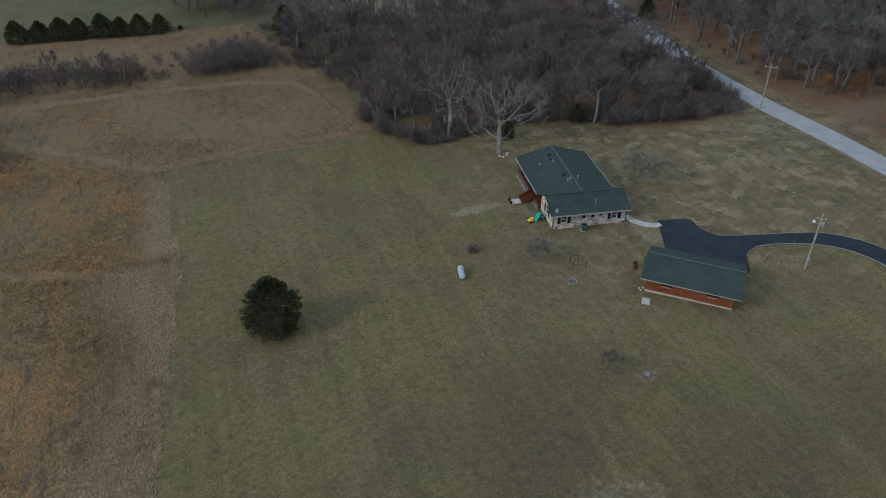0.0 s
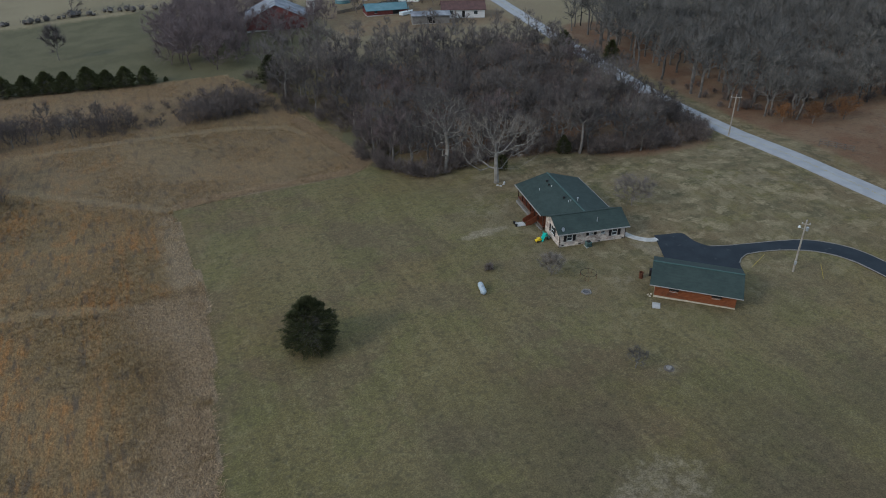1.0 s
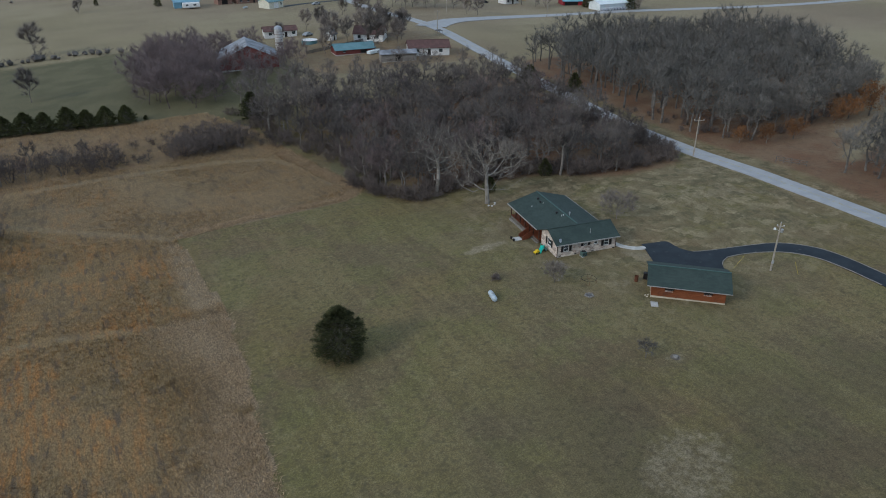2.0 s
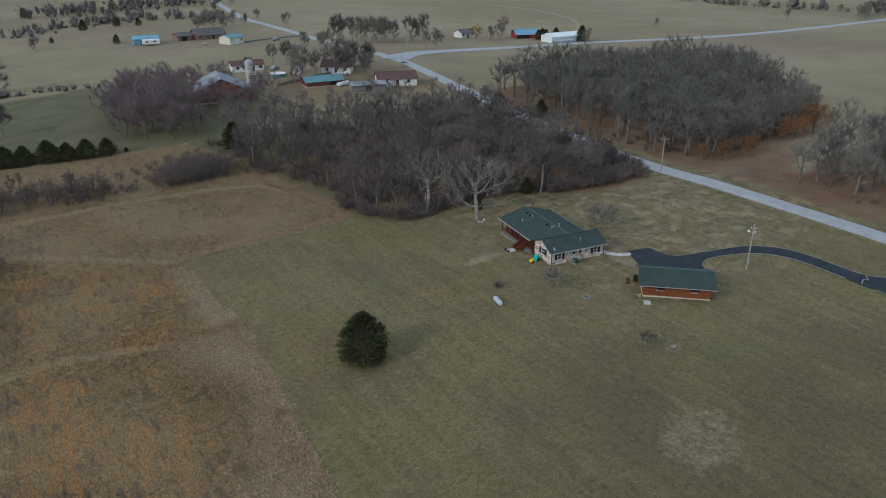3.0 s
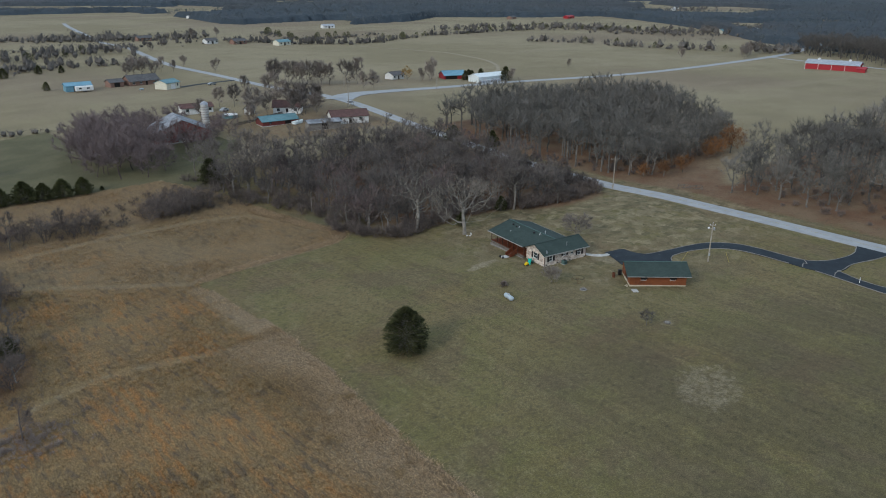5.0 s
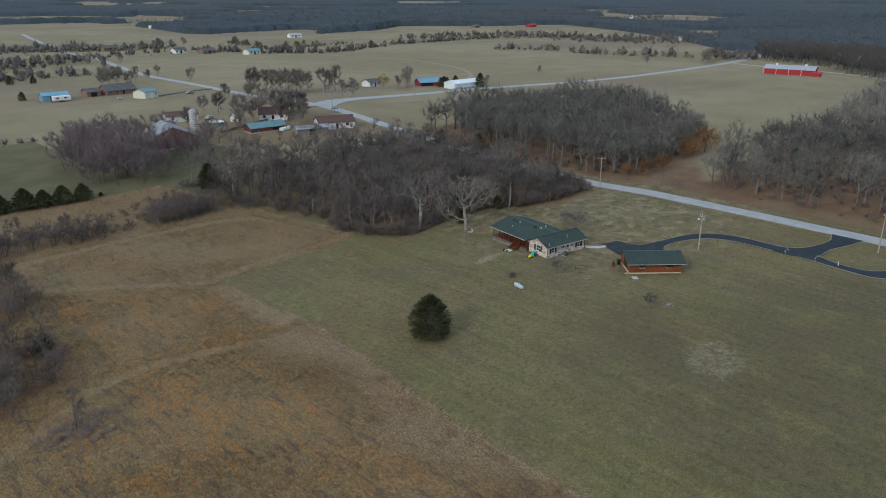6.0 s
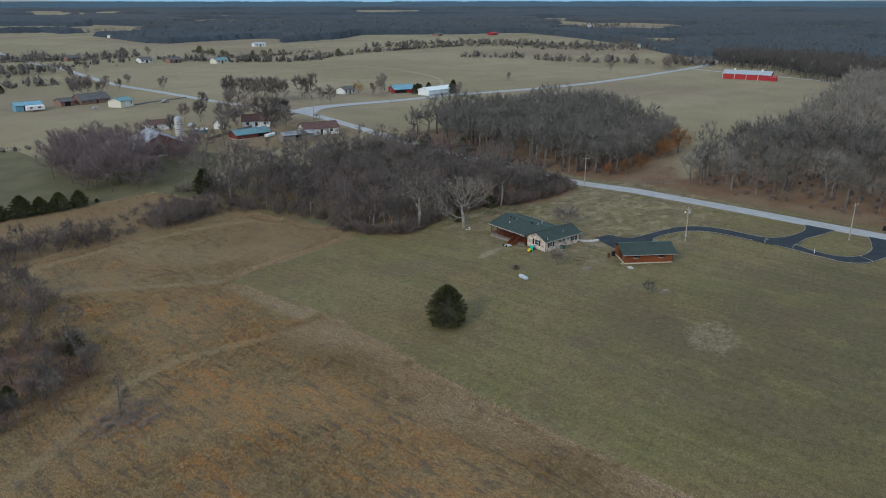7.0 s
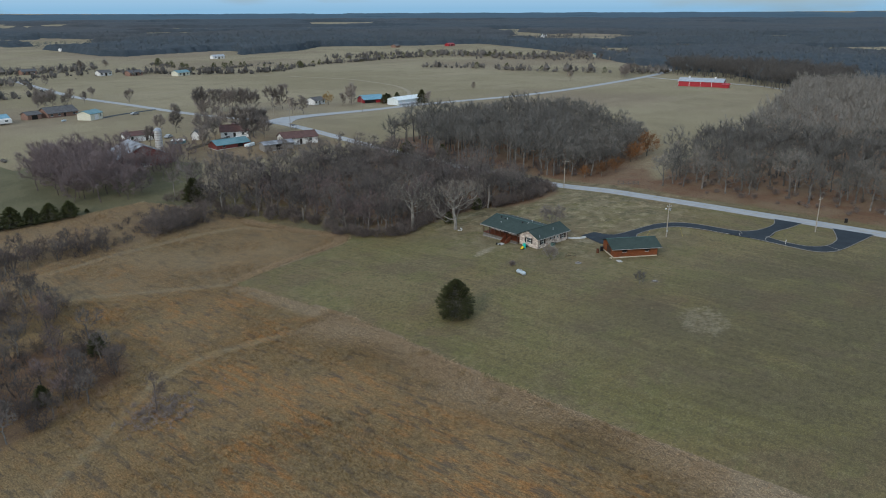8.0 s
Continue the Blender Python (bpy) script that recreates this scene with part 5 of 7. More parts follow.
# roofs
OV = 0.5
slope = (RIDGE - EAVE) / (D / 2 + OV)
RX0, RX1, RM = -0.62, 10.95, 5.05
part("roof_wing", slab([(-OV, -OV, EAVE), (W + OV, -OV, EAVE), (W + OV, D / 2, RIDGE), (-OV, D / 2, RIDGE)], 0.14), M_ROOF, house, "dark green shingled roof slope")
part("roof_wing", slab([(-OV, D / 2, RIDGE), (W + OV, D / 2, RIDGE), (W + OV, D + OV, EAVE), (-OV, D + OV, EAVE)], 0.14), M_ROOF, house, "dark green shingled roof slope")
ML = EAVE - 0.03
part("roof_main", slab([(RM, D / 2 + 0.02, RIDGE + 0.02), (RM, FAR + 0.6, RIDGE + 0.02), (RX0, FAR + 0.6, ML), (RX0, D + OV + 0.03, ML)], 0.14), M_ROOF, house, "dark green roof slope reaching over the porch")
part("roof_main", slab([(RM, D / 2 + 0.02, RIDGE + 0.02), (RX1, D + OV + 0.03, ML), (RX1, FAR + 0.6, ML), (RM, FAR + 0.6, RIDGE + 0.02)], 0.14), M_ROOF, house, "dark green roof slope")
part("ridge_cap", boxes((RM - 0.14, RM + 0.14, D / 2 + 0.2, FAR + 0.6, RIDGE - 0.0, RIDGE + 0.06)), M_ROOF_CAP, house, "lighter green metal ridge cap")
part("ridge_cap", boxes((-OV, W + OV, D / 2 - 0.13, D / 2 + 0.13, RIDGE - 0.03, RIDGE + 0.035)), M_ROOF, house)
for rows_ in (((-OV, W + OV, -OV - 0.11, -OV - 0.003, EAVE - 0.16, EAVE - 0.01),), ((RX0 - 0.11, RX0 - 0.003, D + OV + 0.1, FAR + 0.6, ML - 0.15, ML - 0.01),), ((RX1 + 0.003, RX1 + 0.11, D + OV + 0.1, FAR + 0.6, ML - 0.15, ML - 0.01),)):
    part("gutter", boxes(*rows_), M_TRIM, house, "pale gutter along the eave")
part("soffit", boxes((-0.4, W + 0.4, -OV + 0.02, -0.004, EAVE - 0.19, EAVE - 0.15)), M_VINYL, house)
for x_, y_ in ((-0.06, -0.06), (W + 0.06, -0.06)):
    part("downspout", rods(((x_, y_, 0), (x_, y_, EAVE - 0.17), 0.055), sides=6), M_DECK_DARK, house, "brown downspout")
# roof fittings
for x_, y_, s_ in ((3.9, 15.4, 1.0), (4.1, 8.6, 1.0), (3.7, 14.0, 0.8)):
    z_ = RIDGE - (RM - x_) * (RIDGE - ML) / (RM - RX0)
    part("roof_vent", moved(spin([(0.17 * s_, 0), (0.17 * s_, 0.18), (0.24 * s_, 0.2), (0.2 * s_, 0.32), (0.05, 0.36)], 12), pose(x_, y_, z_)), M_BLACK, house, "round black roof vent")
for x_, y_ in ((1.9, 13.6), (3.9, 13.3), (4.2, 7.0), (4.55, 7.0)):
    z_ = RIDGE - (RM - x_) * (RIDGE - ML) / (RM - RX0)
    part("vent_pipe", rods(((x_, y_, z_ - 0.05), (x_, y_, z_ + 0.35), 0.038)), M_WHITE, house, "white plastic vent pipe")
part("flue", moved(spin([(0.09, 0), (0.09, 0.5), (0.15, 0.52), (0.13, 0.66), (0.02, 0.7)], 10), pose(5.6, 6.8, RIDGE - 0.15)), M_STEEL, house, "steel flue pipe")
part("vent_pipe", rods(((6.3, 0.9, 3.0), (6.3, 0.9, 3.85), 0.045)), M_STEEL, house, "tall steel vent pipe")
dish = part("satellite_dish", moved(spin([(0.02, 0), (0.2, 0.03), (0.33, 0.1), (0.34, 0.1)], 14), pose(0.35, 0.0, 3.02, 70, 0, 25)), M_STEEL, house, "grey satellite dish on the roof corner")
part("mast", rods(((0.35, 0.1, 2.6), (0.35, 0.02, 3.0), 0.025), ((0.35, 0.0, 3.0), (0.15, -0.42, 3.15), 0.015)), M_STEEL, dish)
# foundation vents
for x_ in (0.35, 3.1, 6.3, 10.2):
    part("foundation_vent", boxes((x_, x_ + 0.4, -0.02, 0.04, 0.15, 0.32)), M_DARK, house)
# porch
DK = 0.55
part("porch_skirting", boxes((-0.32, -0.2, D + 0.4, 8.3, -0.3, DK - 0.16), (-0.32, -0.2, 9.7, FAR - 0.3, -0.6, DK - 0.16), (-0.2, PORCH, FAR - 0.42, FAR - 0.3, -0.6, DK - 0.16)), M_GREY_WOOD, house, "grey weathered skirting under the porch")
part("porch_footing", boxes((-0.62, -0.33, D + 0.4, FAR - 0.3, -0.7, -0.08), bevel=0.03), M_EDGING, house, "grey concrete ledge along the porch")
deck = part("porch_deck", boxes((-0.34, PORCH - 0.003, D + 0.02, FAR - 0.28, DK - 0.14, DK - 0.03)), M_DECK_DARK, house, "dark brown porch deck")
for i in range(22):
    y0 = D + 0.05 + i * 0.53
    part("plank", boxes((-0.36, PORCH - 0.01, y0, y0 + 0.5, DK - 0.03, DK)), M_DECK, deck)
posts_y = [D + 0.45, 8.25, 9.75, 11.6, 13.5, 15.4, FAR - 0.35]
for y_ in posts_y:
    part("porch_post", boxes((-0.33, -0.18, y_ - 0.075, y_ + 0.075, DK + 0.001, ML - 0.15)), M_DECK_DARK, house, "dark brown porch post")
part("porch_beam", boxes((-0.35, -0.16, D + 0.3, FAR - 0.2, ML - 0.145, ML + 0.04)), M_DECK_DARK, house)
part("wainscot", moved(boxes((0.1, 4.1, -0.05, -0.003, 0.56, 1.15), (6.1, FAR - D - 0.3, -0.05, -0.003, 0.56, 1.15)), pm), M_VENEER, house, "pale stone lower wall behind the porch")
stairs = thing("porch_steps", house.matrix_world @ pose(-0.36, 8.25, 0), "red-brown wooden steps with solid side panels", "stairs")
for i in range(4):
    x0 = -0.36 * (i + 1)
    part("tread", boxes((x0, x0 + 0.38, 0.08, 1.42, DK - 0.14 * (i + 1) - 0.16, DK - 0.14 * (i + 1) - 0.12)), M_DECK, stairs)
for y_ in (0.0, 1.43):
    part("stringer", gable([(0, DK - 0.2), (0, DK + 0.9), (-1.9, 0.35), (-1.9, -0.45), (-1.5, -0.45)], 0.06, pose(0, y_, 0)), M_DECK, stairs, "red-brown plank side panel")
mat_ = thing("landing_slab", house.matrix_world @ pose(-2.9, 8.35, -0.22), "pale concrete landing slab at the porch steps", "slab")
part("slab", boxes((-0.7, 0.75, 0, 1.3, -0.3, 0.06), bevel=0.02), M_CONCRETE, mat_)
pot_proto = thing("flower_pot", house.matrix_world @ pose(-3.75, 8.5, -0.2), "small black flower pot beside the landing", "flower pot", "pots by the steps")
part("pot", spin([(0.14, -0.1), (0.2, 0.3), (0.22, 0.32), (0.18, 0.32), (0.17, 0.26)], 12), M_BLACK, pot_proto)
copy_thing(pot_proto, house.matrix_world @ pose(-3.75, 9.5, -0.2))

# air conditioner by the wall
ac = thing("air_conditioner", house.matrix_world @ pose(4.35, -0.85, 0), "grey-green outdoor air conditioner unit by the house wall", "air conditioner")
part("base_pad", boxes((-0.55, 0.55, -0.55, 0.55, -0.15, 0.08)), M_CONCRETE, ac)
part("casing", boxes((-0.42, 0.42, -0.42, 0.42, 0.08, 0.86), bevel=0.04), M_GREY_GREEN, ac)
part("fan_grille", moved(spin([(0.36, 0), (0.36, 0.04), (0.3, 0.06), (0.05, 0.07)], 18), pose(0, 0, 0.862)), M_BLACK, ac)
for i in range(7):
    part("louvre", boxes((-0.36, 0.36, -0.436, -0.422, 0.18 + i * 0.085, 0.21 + i * 0.085)), M_DARK, ac)
meter = thing("hose_reel", house.matrix_world @ pose(-0.55, 2.9, -0.05), "small grey hose reel against the gable wall", "hose reel")
part("reel", moved(rods(((-0.12, 0, 0.3), (0.12, 0, 0.3), 0.26), sides=14), pose(0, 0, 0)), M_GREY_GREEN, meter)
part("stand", boxes((-0.18, -0.13, -0.2, 0.2, -0.2, 0.3), (0.13, 0.18, -0.2, 0.2, -0.2, 0.3)), M_BLACK, meter)

# ---- the outbuilding ----
GX, GY, GT = 40.85, 59.7, -41.9
GL, GD, GE, GR = 10.15, 6.4, 2.3, 3.62
gar = thing("outbuilding", pose(GX, GY, gz(GX, GY) - 0.02, 0, 0, GT), "orange-brown log-sided outbuilding with a dark green roof", "outbuilding")
part("foundation", boxes((-0.06, GL + 0.06, -0.06, GD + 0.06, -0.35, 0.26)), M_FOOTING, gar, "pale exposed concrete foundation")


def log_wall(parent, m, length, holes):
    """A log-sided wall: a plain core with rounded courses proud of it between the openings."""
    part("wall", moved(wall_panel(length, GE - 0.26, [(a, b_, c_ - 0.26, d_ - 0.26) for a, b_, c_, d_ in holes], 0.14), m @ pose(0, 0, 0.26)), M_LOG, parent)
    course = (GE - 0.26) / 10
    for i in range(10):
        z0 = 0.26 + i * course
        spans = [(0.0, length)]
        for a, b_, c_, d_ in holes:
            if c_ - 0.01 < z0 + course / 2 < d_ + 0.01:
                spans = [s for x0, x1 in spans for s in ((x0, min(x1, a)), (max(x0, b_), x1)) if s[1] - s[0] > 0.02]
        for x0, x1 in spans:
            bm = bmesh.new()
            prof = [(0.0, z0 + 0.01), (-0.035, z0 + 0.045), (-0.045, z0 + course / 2), (-0.035, z0 + course - 0.045), (0.0, z0 + course - 0.01)]
            rows_ = [[bm.verts.new((x, y, z)) for y, z in prof] for x in (x0, x1)]
            for j in range(4):
                bm.faces.new((rows_[0][j], rows_[1][j], rows_[1][j + 1], rows_[0][j + 1]))
            for r_ in rows_:
                bm.faces.new(r_)
            part("log", moved(bm, m), M_LOG, parent)


g_front = [(1.9, 2.9, 1.2, 1.85), (7.2, 8.2, 1.2, 1.85)]
log_wall(gar, pose(0, 0, 0), GL, g_front)
for x0, x1, z0, z1 in g_front:
    window_part(gar, pose(x0, 0, z0), x1 - x0, z1 - z0, False, False)
    part("awning", moved(boxes((-0.12, 1.12, -0.45, 0.0, 0.0, 0.03)), pose(x0, -0.05, z1 - 0.02, 38, 0, 0)), M_DARK, gar, "dark propped window flap")
log_wall(gar, pose(0, GD, 0, 0, 0, -90), GD, [(2.2, 4.6, 0.26, 2.05)])
part("gable_west", gable([(0, GE), (GD, GE), (GD / 2, GR - 0.12)], 0.14, pose(0, GD, 0, 0, 0, -90)), M_LOG, gar)
part("garage_door", moved(boxes((2.2, 4.6, 0.06, 0.1, 0.26, 0.85), (2.2, 4.6, 0.06, 0.1, 0.87, 1.45), (2.2, 4.6, 0.06, 0.1, 1.47, 2.05)), pose(0, GD, 0, 0, 0, -90)), M_DECK_DARK, gar, "dark brown sectional door")
log_wall(gar, pose(GL, 0, 0, 0, 0, 90), GD, [])
part("gable_east", gable([(0, GE), (GD, GE), (GD / 2, GR - 0.12)], 0.14, pose(GL, 0, 0, 0, 0, 90)), M_LOG, gar)
log_wall(gar, pose(GL, GD, 0, 0, 0, 180), GL, [(1.0, 3.6, 0.26, 2.1), (5.6, 8.2, 0.26, 2.1)])
for x0 in (1.0, 5.6):
    part("garage_door", moved(boxes((x0, x0 + 2.6, 0.06, 0.1, 0.26, 0.86), (x0, x0 + 2.6, 0.06, 0.1, 0.88, 1.48), (x0, x0 + 2.6, 0.06, 0.1, 1.5, 2.1)), pose(GL, GD, 0, 0, 0, 180)), M_VINYL, gar)
GO = 0.75
part("roof", slab([(-GO, -GO, GE - 0.12), (GL + GO, -GO, GE - 0.12), (GL + GO, GD / 2, GR), (-GO, GD / 2, GR)], 0.13), M_ROOF, gar, "dark green shingled roof slope")
part("roof", slab([(-GO, GD / 2, GR), (GL + GO, GD / 2, GR), (GL + GO, GD + GO, GE - 0.12), (-GO, GD + GO, GE - 0.12)], 0.13), M_ROOF, gar, "dark green shingled roof slope")
part("ridge_cap", boxes((-GO, GL + GO, GD / 2 - 0.13, GD / 2 + 0.13, GR - 0.03, GR + 0.04)), M_ROOF_CAP, gar, "lighter green metal ridge cap")
part("fascia", boxes((-GO, GL + GO, -GO - 0.045, -GO - 0.003, GE - 0.22, GE - 0.11)), M_TRIM, gar, "pale fascia board")
bin_ = thing("wheelie_bin", gar.matrix_world @ pose(-0.75, 5.3, 0), "black wheeled refuse bin beside the outbuilding", "refuse bin")
part("body", boxes((-0.3, 0.3, -0.33, 0.33, 0.06, 1.0), bevel=0.05), M_BLACK, bin_)
part("lid", boxes((-0.33, 0.33, -0.36, 0.36, 1.0, 1.08), bevel=0.03), M_BLACK, bin_)
for x_ in (-0.27, 0.23):
    part("wheel", rods(((x_, 0.3, 0.09), (x_ + 0.05, 0.3, 0.09), 0.1), sides=10), M_TYRE, bin_)
for i, (x_, y_) in enumerate(((-0.5, -0.1), (-0.75, 0.25), (-0.35, 0.5))):
    s_ = thing("rubble_stone", gar.matrix_world @ pose(x_, y_, -0.05, 0, 0, 50 * i), "broken pale concrete lump at the foundation corner", "stone", "rubble at the corner")
    part("stone", boxes((-0.16, 0.16, -0.12, 0.12, -0.15, 0.15), bevel=0.06), M_FOOTING, s_)

# ---- yard things ----
tank = thing("propane_tank", on_ground(20.85, 70.9, 77, -0.22) @ Matrix.Scale(0.84, 4), "white horizontal propane tank on the lawn", "propane tank")
prof = [(0.02, -1.52), (0.26, -1.47), (0.42, -1.32), (0.485, -1.08), (0.485, 1.08), (0.42, 1.32), (0.26, 1.47), (0.02, 1.52)]
part("shell", moved(spin(prof, 24), pose(0, 0, 0.78, 0, 90, 0)), M_TANK, tank)
part("dome", moved(spin([(0.2, 0), (0.2, 0.16), (0.14, 0.23), (0.03, 0.25)], 14), pose(0.0, 0, 1.24)), M_STEEL, tank, "grey valve dome")
for x_ in (-0.8, 0.8):
    part("saddle", boxes((x_ - 0.08, x_ + 0.08, -0.34, 0.34, 0.0, 0.42)), M_STEEL, tank)
    part("block", boxes((x_ - 0.2, x_ + 0.2, -0.45, 0.45, -0.15, 0.05)), M_CONCRETE, tank)

slide = thing("toy_slide", on_ground(35.9, 79.9, 35), "teal and yellow plastic toddler slide on the grass", "toy slide")
part("chute", slab([(0.15, -0.28, 0.95), (0.15, 0.28, 0.95), (-1.0, 0.28, 0.12), (-1.0, -0.28, 0.12)], 0.06), M_TEAL, slide, "teal slide chute")
part("ladder_side", slab([(0.15, -0.36, 1.25), (0.15, -0.30, 1.25), (0.95, -0.30, 0.0), (0.95, -0.36, 0.0)], 0.3), M_TEAL, slide, "teal ladder side")
part("ladder_side", slab([(0.15, 0.30, 1.25), (0.15, 0.36, 1.25), (0.95, 0.36, 0.0), (0.95, 0.30, 0.0)], 0.3), M_TEAL, slide, "teal ladder side")
for i in range(4):
    part("rung", boxes((0.25 + i * 0.17, 0.5 + i * 0.17, -0.30, 0.30, 0.78 - i * 0.25, 0.84 - i * 0.25)), M_TEAL, slide)
toy = thing("ride_on_toy", on_ground(34.7, 79.6, 10), "yellow plastic ride-on toy car on the grass", "toy car")
part("body", boxes((-0.5, 0.5, -0.3, 0.3, 0.14, 0.42), (-0.15, 0.35, -0.26, 0.26, 0.42, 0.62), bevel=0.05), M_YELLOW, toy)
for x_ in (-0.32, 0.32):
    for y_ in (-0.36, 0.30):
        part("wheel", rods(((x_, y_, 0.15), (x_, y_ + 0.06, 0.15), 0.15), sides=12), M_BLACK, toy)

pit = thing("fire_pit", on_ground(33.3, 64.3), "ring of pale stones round an ash-filled fire pit", "fire pit")
for i in range(16):
    a = 2 * math.pi * i / 16
    r_ = 0.58 + 0.05 * math.sin(5 * a)
    bm = boxes((-0.12, 0.12, -0.09, 0.09, -0.05, 0.17 + 0.03 * math.sin(3 * a)), bevel=0.045)
    part("stone", moved(bm, pose(r_ * math.cos(a), r_ * math.sin(a), 0, 0, 0, math.degrees(a) + 90)), M_STONE, pit)
part("ash", spin([(0.48, -0.02), (0.46, 0.05), (0.3, 0.08), (0.02, 0.07)], 16), M_ROOF_SLATE, pit, "grey ash bed")

hoop = thing("trampoline_frame", on_ground(35.7, 67.5), "bare round steel trampoline frame without its mat", "trampoline frame")
ring_bm = bmesh.new()
pts_ = [(1.12 * math.cos(2 * math.pi * i / 24), 1.12 * math.sin(2 * math.pi * i / 24), 0.72) for i in range(24)]
for i in range(24):
    rod(ring_bm, pts_[i], pts_[(i + 1) % 24], 0.03, sides=6)
part("ring", ring_bm, M_DARK, hoop, "dark tube ring")
for i in range(4):
    a = radians(45 + 90 * i)
    part("leg", rods(((1.12 * math.cos(a - 0.25), 1.12 * math.sin(a - 0.25), 0.72), (1.16 * math.cos(a - 0.2), 1.16 * math.sin(a - 0.2), 0.0), 0.025), ((1.12 * math.cos(a + 0.25), 1.12 * math.sin(a + 0.25), 0.72), (1.16 * math.cos(a + 0.2), 1.16 * math.sin(a + 0.2), 0.0), 0.025), ((1.16 * math.cos(a - 0.2), 1.16 * math.sin(a - 0.2), 0.03), (1.16 * math.cos(a + 0.2), 1.16 * math.sin(a + 0.2), 0.03), 0.025), sides=6), M_RUST, hoop)

barrel = thing("burn_barrel", on_ground(42.2, 64.3), "rusty steel burn barrel on the grass", "barrel")
part("drum", spin([(0.29, -0.05), (0.29, 0.28), (0.305, 0.3), (0.29, 0.32), (0.29, 0.58), (0.305, 0.6), (0.29, 0.62), (0.29, 0.88), (0.31, 0.9), (0.26, 0.9), (0.25, 0.3)], 18), M_RUST, barrel)
stone = thing("concrete_slab", on_ground(39.75, 57.75, -38), "pale weathered concrete slab lying in the grass", "slab")
part("slab", boxes((-0.5, 0.5, -0.65, 0.65, -0.1, 0.1), bevel=0.03), M_CONCRETE, stone)
cap = thing("well_cover", on_ground(32.95, 46.7), "low concrete well cover in a bare patch", "well cover")
part("cover", spin([(0.36, -0.1), (0.36, 0.12), (0.32, 0.16), (0.02, 0.17)], 18), M_STONE, cap)
part("rim", spin([(0.62, -0.1), (0.6, 0.04), (0.45, 0.05), (0.44, -0.05)], 18), M_GREY_WOOD, cap)
for i, (x_, y_) in enumerate(((39.2, 101.8), (40.4, 101.7), (40.9, 102.4), (39.6, 101.3))):
    s_ = thing("rock", on_ground(x_, y_, 40 * i), "pale rock at the foot of the sycamore", "rock", "rocks under the sycamore")
    part("rock", moved(boxes((-0.22, 0.22, -0.16, 0.16, -0.1, 0.2), bevel=0.08), pose(0, 0, 0, 4 * i, 6, 0)), M_CONCRETE, s_)


# ---- poles ----
def utility_pole(x, y, h, turn, arm, label, lamp=False):
    ob = thing("utility_pole", on_ground(x, y, turn), label, "utility pole", "" if lamp else "roadside poles")
    part("pole", rods(((0, 0, -0.5), (0, 0, h), 0.15, 0.10), sides=10), M_POLE, ob)
    if arm:
        part("crossarm", boxes((-arm, arm, -0.16, -0.06, h - 0.5, h - 0.38)), M_POLE, ob)
        for x_ in (-arm + 0.1, 0, arm - 0.1):
            part("insulator", moved(spin([(0.05, 0), (0.07, 0.08), (0.04, 0.16), (0.02, 0.2)], 8), pose(x_, -0.11 if x_ else 0, h - 0.38 if x_ else h)), M_STEEL, ob)
    if lamp:
        part("lamp_arm", rods(((0, 0, h - 1.25), (-0.62, 0, h - 1.05), 0.025)), M_STEEL, ob)
        part("lamp_head", moved(spin([(0.1, 0.18), (0.16, 0.05), (0.2, -0.1), (0.03, -0.12)], 12), pose(-0.7, 0, h - 1.0)), M_WHITE, ob, "white yard light")
        part("transformer", moved(spin([(0.16, 0), (0.2, 0.02), (0.2, 0.52), (0.16, 0.56)], 14), pose(0.33, 0, h - 1.45)), M_STEEL, ob)
        part("meter_box", boxes((-0.16, 0.16, -0.3, -0.12, 1.3, 1.8)), M_STEEL, ob)
    return ob


utility_pole(62.3, 56.6, 8.0, -45, 0.55, "weathered wooden pole with a white yard light", True)
utility_pole(92.6, 102.2, 8.6, -35, 1.1, "weathered wooden roadside pole with a crossarm")
utility_pole(86.0, 29.2, 8.6, -10, 1.1, "weathered wooden roadside pole with a crossarm")
utility_pole(105, 247, 8.6, 0, 1.1, "weathered wooden roadside pole with a crossarm")
utility_pole(176, 274, 8.6, 80, 1.1, "weathered wooden roadside pole with a crossarm")
utility_pole(139, 302, 8.6, 10, 1.1, "weathered wooden roadside pole with a crossarm")

# stretch of wooden fence across the road
fence = thing("fence", on_ground(104.5, 86.5, -60), "weathered wooden rail fence at the edge of the trees", "fence")
for i in range(5):
    part("post", boxes((-0.07 + 1.5 * i - 3, 0.07 + 1.5 * i - 3, -0.07, 0.07, -0.3, 1.3)), M_GREY_WOOD, fence)
for z_ in (0.45, 0.85, 1.2):
    part("rail", boxes((-3.1, 3.1, -0.1, -0.072, z_, z_ + 0.12)), M_GREY_WOOD, fence)
# yard fence between the farmhouses
yard_fence = thing("fence", on_ground(51, 243, 14.6), "weathered brown board fence along the farm yard", "fence")
for i in range(16):
    z_ = gz(51 + 2.78 * i, 243 + 0.72 * i) - gz(51, 243)
    part("post", boxes((2.87 * i - 0.06, 2.87 * i + 0.06, -0.06, 0.06, z_ - 0.4, z_ + 1.35)), M_GREY_WOOD, yard_fence)
    if i < 15:
        for h_ in (0.15, 0.52, 0.89):
            part("board", boxes((2.87 * i + 0.065, 2.87 * (i + 1) - 0.065, -0.03, 0.0, z_ + h_, z_ + h_ + 0.3)), M_GREY_WOOD, yard_fence)
copy_thing(bin_, on_ground(99.4, 25.2, 20))

